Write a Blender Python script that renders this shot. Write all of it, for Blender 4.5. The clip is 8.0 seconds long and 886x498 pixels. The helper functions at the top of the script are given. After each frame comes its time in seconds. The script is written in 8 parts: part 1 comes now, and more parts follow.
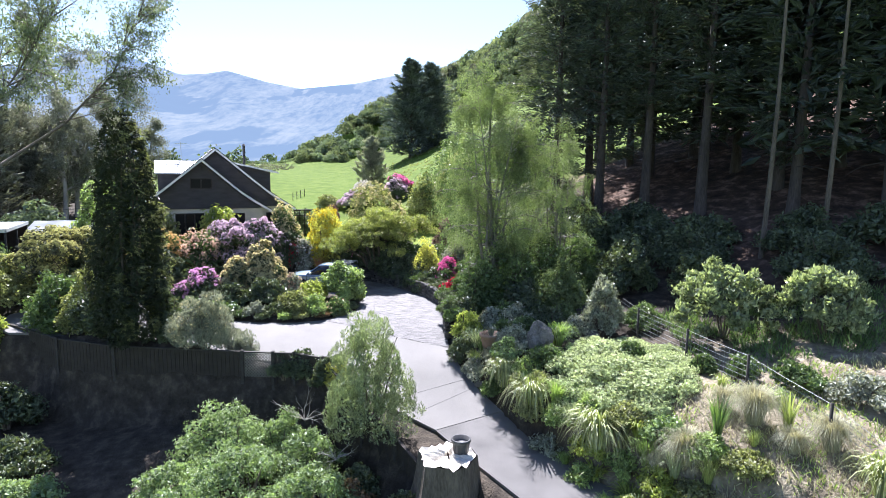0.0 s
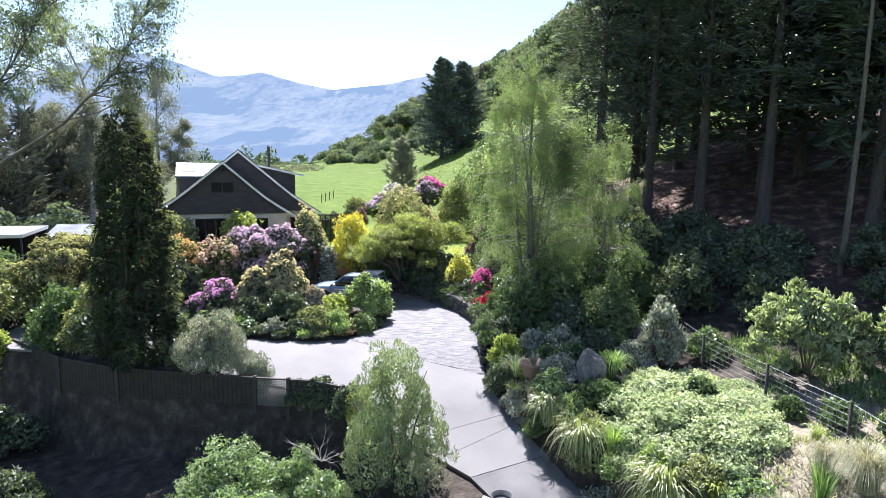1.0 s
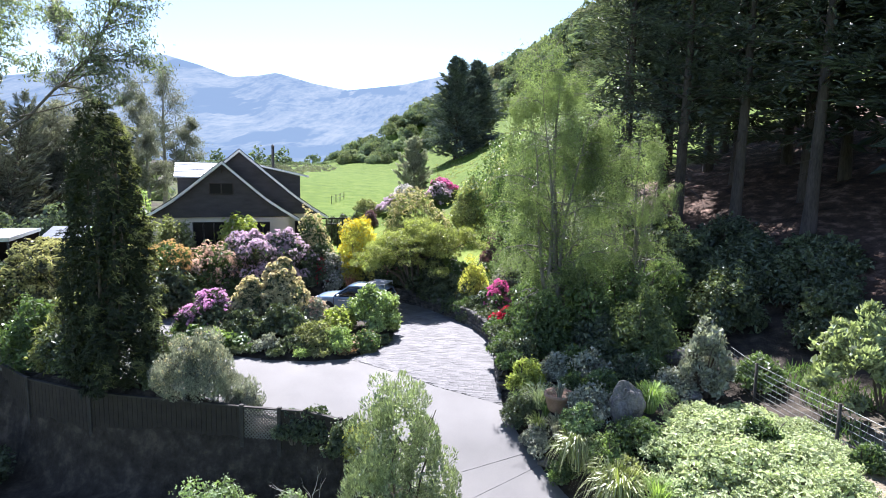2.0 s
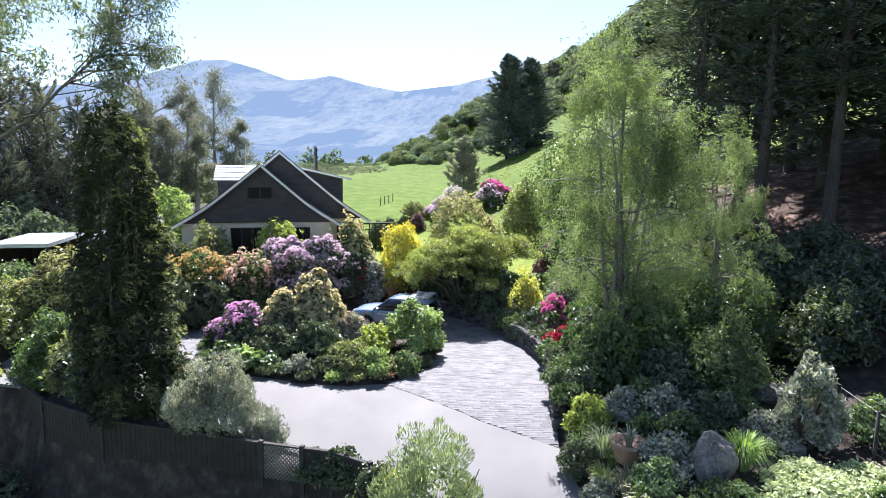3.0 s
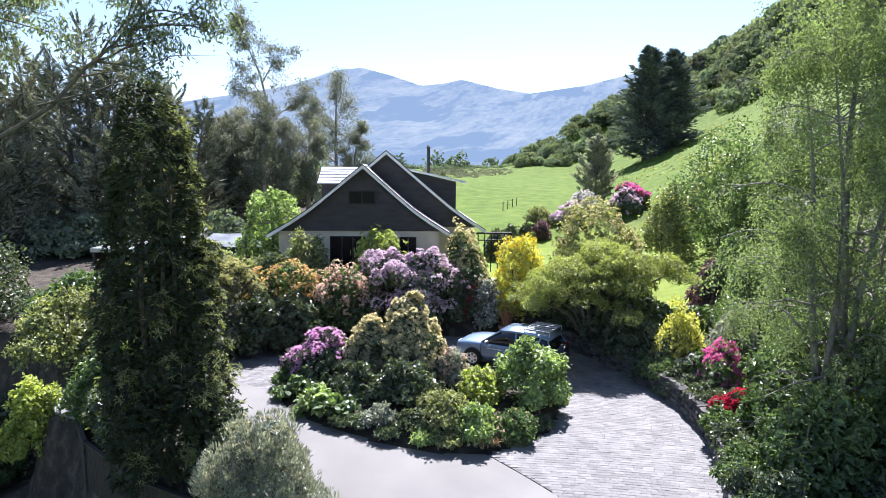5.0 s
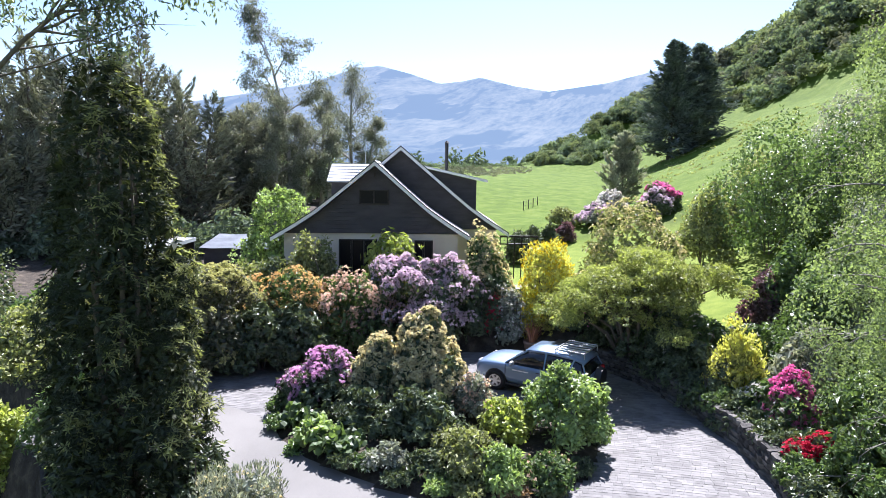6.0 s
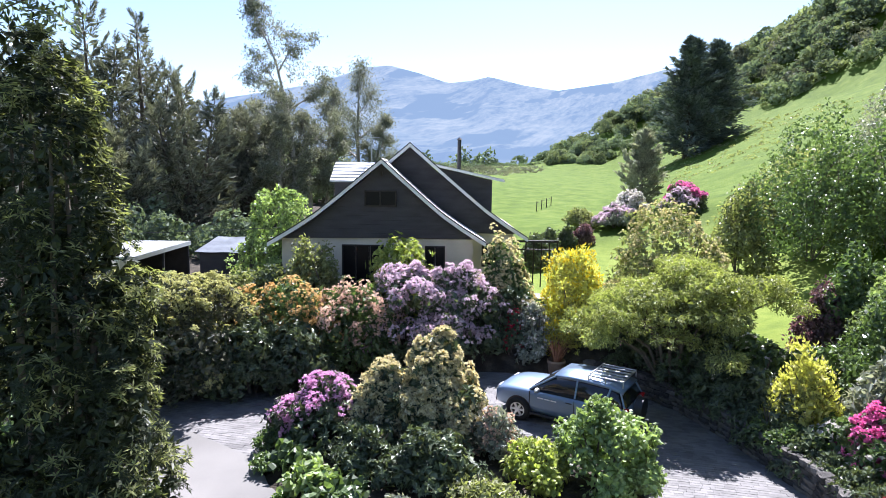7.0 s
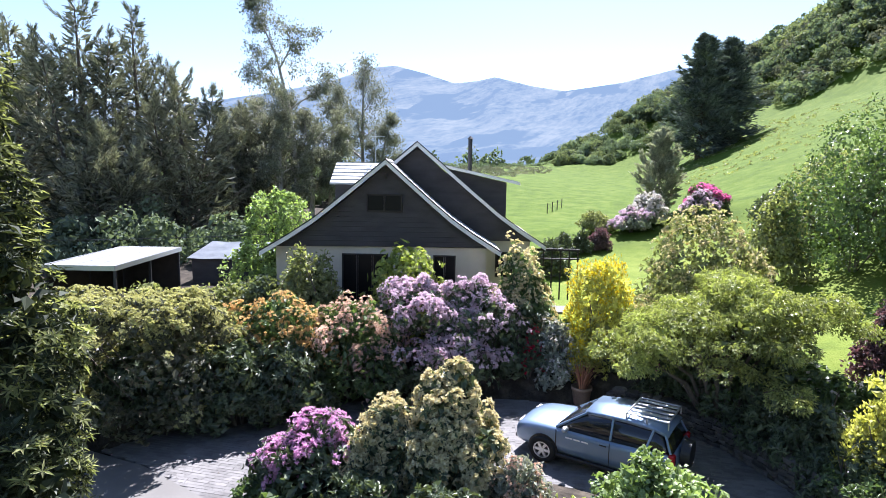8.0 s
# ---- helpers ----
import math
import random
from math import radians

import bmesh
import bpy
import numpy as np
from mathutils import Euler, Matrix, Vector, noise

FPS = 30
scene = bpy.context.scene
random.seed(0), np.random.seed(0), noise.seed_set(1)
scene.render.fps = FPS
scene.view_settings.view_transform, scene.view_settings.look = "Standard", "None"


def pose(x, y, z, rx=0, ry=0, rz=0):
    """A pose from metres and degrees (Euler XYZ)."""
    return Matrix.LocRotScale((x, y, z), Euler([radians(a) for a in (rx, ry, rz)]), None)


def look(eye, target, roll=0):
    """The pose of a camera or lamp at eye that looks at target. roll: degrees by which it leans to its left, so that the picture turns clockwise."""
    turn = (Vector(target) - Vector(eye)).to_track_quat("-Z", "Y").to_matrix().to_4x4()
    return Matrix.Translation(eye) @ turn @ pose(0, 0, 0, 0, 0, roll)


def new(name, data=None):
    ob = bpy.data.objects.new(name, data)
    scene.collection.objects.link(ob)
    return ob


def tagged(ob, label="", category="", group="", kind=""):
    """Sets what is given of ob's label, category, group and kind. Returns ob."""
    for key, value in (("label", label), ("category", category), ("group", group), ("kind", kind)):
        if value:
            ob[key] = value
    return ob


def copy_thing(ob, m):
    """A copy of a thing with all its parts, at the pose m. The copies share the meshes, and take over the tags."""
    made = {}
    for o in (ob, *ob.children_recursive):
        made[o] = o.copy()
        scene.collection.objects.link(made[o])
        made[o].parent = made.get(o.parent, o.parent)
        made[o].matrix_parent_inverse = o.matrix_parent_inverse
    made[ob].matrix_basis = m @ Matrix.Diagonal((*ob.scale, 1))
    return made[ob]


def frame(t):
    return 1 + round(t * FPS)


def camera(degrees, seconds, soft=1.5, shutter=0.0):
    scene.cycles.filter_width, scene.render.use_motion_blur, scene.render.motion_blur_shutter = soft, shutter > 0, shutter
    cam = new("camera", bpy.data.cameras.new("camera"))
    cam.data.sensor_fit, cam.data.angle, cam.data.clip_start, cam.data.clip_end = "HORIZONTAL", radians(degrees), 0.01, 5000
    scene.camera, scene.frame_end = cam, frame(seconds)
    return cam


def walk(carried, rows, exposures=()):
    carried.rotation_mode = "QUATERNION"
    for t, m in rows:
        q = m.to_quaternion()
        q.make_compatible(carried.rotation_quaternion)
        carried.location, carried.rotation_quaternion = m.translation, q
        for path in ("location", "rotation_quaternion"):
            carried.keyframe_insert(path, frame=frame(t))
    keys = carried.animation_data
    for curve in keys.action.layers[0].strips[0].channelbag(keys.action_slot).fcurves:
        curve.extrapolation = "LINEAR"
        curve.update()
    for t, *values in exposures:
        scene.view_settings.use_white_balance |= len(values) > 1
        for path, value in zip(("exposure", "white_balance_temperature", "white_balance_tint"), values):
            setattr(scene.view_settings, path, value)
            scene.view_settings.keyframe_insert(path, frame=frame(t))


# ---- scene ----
cam = camera(73.3, 8.0, soft=0.7)
PATH = [
    (0, (-0.533, 0.62, 6.511), (-0.491, 2.603, 6.258), 0.6),
    (0.5, (-0.614, 1.881, 6.619), (-0.621, 3.865, 6.366), 0.7),
    (1, (-0.711, 3.232, 6.698), (-0.769, 5.215, 6.445), 0.7),
    (1.5, (-0.767, 4.478, 6.737), (-0.852, 6.461, 6.485), 0.7),
    (1.7, (-0.811, 4.985, 6.742), (-0.901, 6.967, 6.49), 0.8),
    (2.8, (-0.757, 7.682, 6.826), (-0.972, 9.655, 6.578), 0.9),
    (3, (-0.837, 8.223, 6.867), (-1.11, 10.188, 6.614), 0.7),
    (3.5, (-0.943, 9.451, 6.893), (-1.371, 11.388, 6.639), 0.7),
    (4, (-1.084, 10.772, 6.896), (-1.624, 12.681, 6.643), 0.7),
    (4.5, (-1.299, 11.955, 6.901), (-1.916, 13.841, 6.646), 0.8),
    (4.7, (-1.384, 12.42, 6.877), (-2.03, 14.296, 6.625), 0.7),
    (5.8, (-2.325, 15.002, 6.83), (-3.05, 16.848, 6.576), 1.0),
    (6, (-2.523, 15.456, 6.826), (-3.256, 17.3, 6.57), 0.9),
    (6.5, (-3.044, 16.503, 6.81), (-3.79, 18.341, 6.552), 0.9),
    (7, (-3.585, 17.612, 6.8), (-4.344, 19.444, 6.542), 0.9),
    (7.5, (-4.053, 18.599, 6.783), (-4.821, 20.428, 6.526), 0.9),
    (8, (-4.621, 19.631, 6.848), (-5.397, 21.456, 6.591), 1.0),
]
walk(cam, [(t, look(eye, target, roll)) for t, eye, target, roll in PATH], [(0.0, 1.94, 5950, 19), (3.0, 1.90, 5950, 19), (4.5, 1.86, 5950, 19), (8.0, 1.89, 5950, 19)])

# ---- world, sun, exposure ----
SUN_EL, SUN_AZ = 53.0, -9.0          # degrees above the horizon; degrees from +y towards +x
world = bpy.data.worlds.new("sky")
scene.world = world
world.use_nodes = True
wn = world.node_tree
sky = wn.nodes.new("ShaderNodeTexSky")
sky.sky_type = "NISHITA"
sky.sun_disc = False
sky.sun_elevation, sky.sun_rotation = radians(SUN_EL), radians(SUN_AZ)
sky.altitude, sky.air_density, sky.dust_density, sky.ozone_density = 50, 1.0, 0.45, 1.6
back = wn.nodes["Background"]
back.inputs["Strength"].default_value = 0.062
wn.links.new(sky.outputs[0], back.inputs[0])
sun = new("sun", bpy.data.lights.new("sun", "SUN"))
sun.data.energy, sun.data.angle, sun.data.color = 5.0, radians(0.55), (1.0, 0.975, 0.94)
sa, se = radians(SUN_AZ), radians(SUN_EL)
sun.matrix_world = look((math.sin(sa) * math.cos(se) * 60, math.cos(sa) * math.cos(se) * 60, math.sin(se) * 60), (0, 0, 0))

# ---- materials ----
def nodes_of(name):
    m = bpy.data.materials.new(name)
    m.use_nodes = True
    t = m.node_tree
    return m, t.nodes, t.links, t.nodes["Principled BSDF"], t.nodes["Material Output"]


def ramp_of(n, stops):
    r = n.new("ShaderNodeValToRGB")
    e = r.color_ramp.elements
    while len(e) < len(stops):
        e.new(0.5)
    for el, (p, c) in zip(e, stops):
        el.position, el.color = p, (*c, 1)
    return r


def surface(name, dark, light, scale=4.0, fine=40.0, rough=0.8, bump=0.3, metal=0.0, rand=0.0, spec=0.3, stretch=(1, 1, 1), bump_dist=0.02):
    """A solid material: two noises of colour, fine bump, and some change from piece to piece."""
    m, n, l, p, out = nodes_of(name)
    co = n.new("ShaderNodeTexCoord")
    mp = n.new("ShaderNodeMapping")
    mp.inputs["Scale"].default_value = stretch
    l.new(co.outputs["Object"], mp.inputs[0])
    a, b = n.new("ShaderNodeTexNoise"), n.new("ShaderNodeTexNoise")
    a.inputs["Scale"].default_value, a.inputs["Detail"].default_value = scale, 6
    b.inputs["Scale"].default_value, b.inputs["Detail"].default_value = fine, 4
    l.new(mp.outputs[0], a.inputs["Vector"]); l.new(mp.outputs[0], b.inputs["Vector"])
    mix = n.new("ShaderNodeMath"); mix.operation = "MULTIPLY_ADD"
    mix.inputs[1].default_value = 0.45
    l.new(b.outputs[0], mix.inputs[0])
    half = n.new("ShaderNodeMath"); half.operation = "MULTIPLY"; half.inputs[1].default_value = 0.55
    l.new(a.outputs[0], half.inputs[0]); l.new(half.outputs[0], mix.inputs[2])
    src = mix.outputs[0]
    if rand:
        oi = n.new("ShaderNodeObjectInfo")
        ge = n.new("ShaderNodeNewGeometry")
        add = n.new("ShaderNodeMath"); add.operation = "ADD"
        l.new(oi.outputs["Random"], add.inputs[0]); l.new(ge.outputs["Random Per Island"], add.inputs[1])
        fr = n.new("ShaderNodeMath"); fr.operation = "FRACT"; l.new(add.outputs[0], fr.inputs[0])
        ad = n.new("ShaderNodeMath"); ad.operation = "MULTIPLY_ADD"; ad.inputs[1].default_value = rand
        l.new(fr.outputs[0], ad.inputs[0]); 
        of = n.new("ShaderNodeMath"); of.operation = "SUBTRACT"; of.inputs[1].default_value = rand / 2
        l.new(src, of.inputs[0]); l.new(of.outputs[0], ad.inputs[2])
        src = ad.outputs[0]
    r = ramp_of(n, [(0.3, dark), (0.7, light)])
    l.new(src, r.inputs[0]); l.new(r.outputs[0], p.inputs["Base Color"])
    p.inputs["Roughness"].default_value, p.inputs["Metallic"].default_value = rough, metal
    p.inputs["Specular IOR Level"].default_value = spec
    if bump:
        bp = n.new("ShaderNodeBump"); bp.inputs["Strength"].default_value = bump; bp.inputs["Distance"].default_value = bump_dist
        l.new(b.outputs[0], bp.inputs["Height"]); l.new(bp.outputs[0], p.inputs["Normal"])
    return m


def foliage(name, dark, light, rough=0.45, through_light=0.38, tint=(1.15, 1.25, 0.55), spec=0.45, big=0.9, lift=True, speckle=0.55):
    """Leaves: colour from leaf to leaf and from clump to clump, with light passing through."""
    if lift:
        dark, light = ([c * 0.76 + 0.24 * (0.3 * q[0] + 0.6 * q[1] + 0.1 * q[2]) for c in q] for q in (dark, light))
        dark, light = [c * 1.0 for c in dark], [c * 1.62 for c in light]
    m, n, l, p, out = nodes_of(name)
    ge = n.new("ShaderNodeNewGeometry")
    co = n.new("ShaderNodeTexCoord")
    a = n.new("ShaderNodeTexNoise"); a.inputs["Scale"].default_value, a.inputs["Detail"].default_value = big, 3
    l.new(co.outputs["Object"], a.inputs["Vector"])
    md = n.new("ShaderNodeMath"); md.operation = "MULTIPLY_ADD"; md.inputs[1].default_value = speckle
    l.new(ge.outputs["Random Per Island"], md.inputs[0])
    hf = n.new("ShaderNodeMath"); hf.operation = "MULTIPLY_ADD"; hf.inputs[1].default_value = 0.9 + (0.55 - speckle); hf.inputs[2].default_value = -0.22
    l.new(a.outputs[0], hf.inputs[0]); l.new(hf.outputs[0], md.inputs[2])
    r = ramp_of(n, [(0.12, dark), (0.85, light)])
    l.new(md.outputs[0], r.inputs[0]); l.new(r.outputs[0], p.inputs["Base Color"])
    p.inputs["Roughness"].default_value = rough
    p.inputs["Specular IOR Level"].default_value = min(1.0, spec * 1.15) if lift else spec
    tr = n.new("ShaderNodeBsdfTranslucent")
    mx = n.new("ShaderNodeMix"); mx.data_type = "RGBA"; mx.blend_type = "MULTIPLY"; mx.inputs[0].default_value = 1.0
    l.new(r.outputs[0], mx.inputs[6]); mx.inputs[7].default_value = (*tint, 1)
    l.new(mx.outputs[2], tr.inputs[0])
    ms = n.new("ShaderNodeMixShader"); ms.inputs[0].default_value = through_light
    l.new(p.outputs[0], ms.inputs[1]); l.new(tr.outputs[0], ms.inputs[2]); l.new(ms.outputs[0], out.inputs[0])
    return m


def plain(name, col, rough=0.4, metal=0.0, spec=0.5):
    m, n, l, p, out = nodes_of(name)
    p.inputs["Base Color"].default_value = (*col, 1)
    p.inputs["Roughness"].default_value, p.inputs["Metallic"].default_value = rough, metal
    p.inputs["Specular IOR Level"].default_value = spec
    return m


M_CONC = surface("concrete", (0.100, 0.096, 0.090), (0.195, 0.187, 0.174), 0.40, 170, 0.8, 0.2)
M_ASPH = surface("worn asphalt", (0.075, 0.072, 0.069), (0.165, 0.158, 0.15), 0.9, 60, 0.9, 0.5)
M_PAVE = surface("stone paver", (0.098, 0.094, 0.092), (0.205, 0.198, 0.192), 1.5, 60, 0.85, 0.35, rand=0.2)
M_SAND = surface("joint sand", (0.085, 0.082, 0.079), (0.165, 0.16, 0.154), 3, 60, 0.95, 0.3)
M_WALLSTONE = surface("dry stone", (0.035, 0.033, 0.032), (0.14, 0.13, 0.118), 3, 25, 0.9, 0.6, rand=0.4)
M_ROCK = surface("grey rock", (0.06, 0.055, 0.05), (0.26, 0.24, 0.215), 3, 18, 0.9, 0.8)
M_BARK = surface("bark", (0.05, 0.04, 0.032), (0.20, 0.165, 0.13), 3, 22, 0.95, 0.8, stretch=(1, 1, 0.25))
M_PALEBARK = surface("pale bark", (0.16, 0.14, 0.12), (0.48, 0.45, 0.40), 2.5, 18, 0.85, 0.5, stretch=(1, 1, 0.3))
M_PINEBARK = surface("pine bark", (0.032, 0.027, 0.025), (0.115, 0.095, 0.083), 2, 16, 0.95, 0.9, stretch=(1, 1, 0.2))
M_LATTICE = surface("silvered lattice timber", (0.09, 0.085, 0.075), (0.20, 0.19, 0.165), 4, 40, 0.9, 0.3)
M_SHEDROOF = surface("weathered grey steel", (0.09, 0.10, 0.115), (0.24, 0.26, 0.29), 1.2, 20, 0.35, 0.05, metal=0.2)
M_BIRCH = surface("birch bark", (0.07, 0.065, 0.055), (0.27, 0.25, 0.215), 3, 18, 0.85, 0.5, stretch=(1, 1, 0.4))
M_FENCE = surface("weathered timber", (0.026, 0.023, 0.021), (0.075, 0.068, 0.06), 4, 40, 0.9, 0.4)
M_SHINGLE = surface("dark stained board", (0.040, 0.036, 0.038), (0.083, 0.077, 0.079), 1.2, 40, 0.8, 0.3, stretch=(1, 1, 3))
M_ROOFM = surface("weathered roof tile", (0.30, 0.30, 0.30), (0.50, 0.50, 0.50), 1.0, 20, 0.55, 0.2)
M_WHITE = surface("white paint", (0.62, 0.62, 0.60), (0.82, 0.82, 0.80), 2, 30, 0.5, 0.1)
M_CREAM = surface("cream plaster", (0.50, 0.44, 0.35), (0.66, 0.60, 0.50), 1.5, 60, 0.85, 0.3)
M_DARKWOOD = surface("dark timber", (0.018, 0.015, 0.013), (0.05, 0.041, 0.034), 3, 40, 0.7, 0.3)
M_GLASS = plain("window glass", (0.010, 0.009, 0.010), 0.30, 0.0, 0.12)
M_METALROOF = surface("pale corrugated steel", (0.29, 0.30, 0.31), (0.41, 0.42, 0.43), 1, 20, 0.4, 0.05, metal=0.15)
M_PORTROOF = surface("weathered corrugated steel", (0.16, 0.165, 0.17), (0.26, 0.265, 0.27), 1, 20, 0.5, 0.05, metal=0.15)
M_STEEL = plain("galvanised steel", (0.45, 0.46, 0.47), 0.4, 0.9)
M_BLACKPIPE = plain("black flue", (0.02, 0.02, 0.022), 0.5)
M_WIRE = plain("fence wire", (0.30, 0.31, 0.31), 0.4, 0.8)
M_CARBLUE = plain("blue grey car paint", (0.16, 0.235, 0.335), 0.36, 0.3, 0.6)
M_CARBLUE.node_tree.nodes["Principled BSDF"].inputs["Coat Weight"].default_value = 1.0
M_CARBLUE.node_tree.nodes["Principled BSDF"].inputs["Coat Roughness"].default_value = 0.04
M_CARGLASS = plain("car glass", (0.012, 0.014, 0.016), 0.04, 0.0, 0.7)
M_TYRE = surface("tyre rubber", (0.012, 0.012, 0.012), (0.03, 0.03, 0.03), 6, 60, 0.85, 0.2)
M_ALLOY = plain("alloy wheel", (0.6, 0.61, 0.62), 0.3, 0.9)
M_BLACK = plain("black plastic", (0.015, 0.015, 0.016), 0.5)
M_LAMP = plain("clear lamp", (0.75, 0.77, 0.8), 0.1, 0.3, 0.6)
M_TAIL = plain("red tail lamp", (0.35, 0.01, 0.01), 0.15)
M_LETTER = plain("white lettering", (0.75, 0.76, 0.78), 0.4)
M_TERRA = surface("terracotta", (0.20, 0.13, 0.09), (0.34, 0.235, 0.17), 4, 40, 0.85, 0.3)
M_POT = surface("dark glazed pot", (0.03, 0.03, 0.032), (0.10, 0.10, 0.10), 5, 40, 0.5, 0.2)
M_SAWN = surface("sun bleached end grain", (0.40, 0.36, 0.30), (0.74, 0.70, 0.63), 5, 30, 0.85, 0.5)
M_BLOOM = {
    "pink": foliage("pink blossom", (0.58, 0.31, 0.48), (0.82, 0.60, 0.73), 0.6, 0.4, (1.1, 0.9, 1.1), 0.2, 0.9, False),
    "mauve": foliage("mauve blossom", (0.52, 0.39, 0.44), (0.80, 0.68, 0.70), 0.6, 0.35, (1.05, 0.95, 1.1), 0.2, 0.9, False),
    "orange": foliage("orange blossom", (0.52, 0.34, 0.13), (0.74, 0.56, 0.30), 0.6, 0.4, (1.1, 1.0, 0.8), 0.2, 0.9, False),
    "salmon": foliage("salmon blossom", (0.56, 0.38, 0.28), (0.80, 0.64, 0.54), 0.6, 0.4, (1.1, 1.0, 0.9), 0.2, 0.9, False),
    "yellow": foliage("yellow blossom", (0.52, 0.38, 0.01), (0.75, 0.62, 0.04), 0.6, 0.4, (1.1, 1.05, 0.6), 0.2, 0.9, False),
    "red": foliage("red blossom", (0.30, 0.01, 0.03), (0.62, 0.05, 0.10), 0.6, 0.4, (1.1, 0.8, 0.9), 0.2, 0.9, False),
    "magenta": foliage("magenta blossom", (0.58, 0.10, 0.30), (0.85, 0.36, 0.56), 0.6, 0.4, (1.1, 0.8, 1.0), 0.2, 0.9, False),
    "white": foliage("white blossom", (0.55, 0.50, 0.46), (0.82, 0.78, 0.74), 0.6, 0.35, (1, 1, 0.95), 0.2, 0.9, False),
    # straw colour that puts sunlight on the top of the hedge
    "straw": foliage("straw green sunlit tops", (0.30, 0.30, 0.125), (0.62, 0.60, 0.32), 0.5, 0.35, (1.1, 1.1, 0.7), 0.3, 0.9, False),
    "tan": foliage("cream new growth", (0.42, 0.385, 0.22), (0.80, 0.74, 0.54), 0.5, 0.4, (1.15, 1.05, 0.7), 0.3, 0.9, False),
}
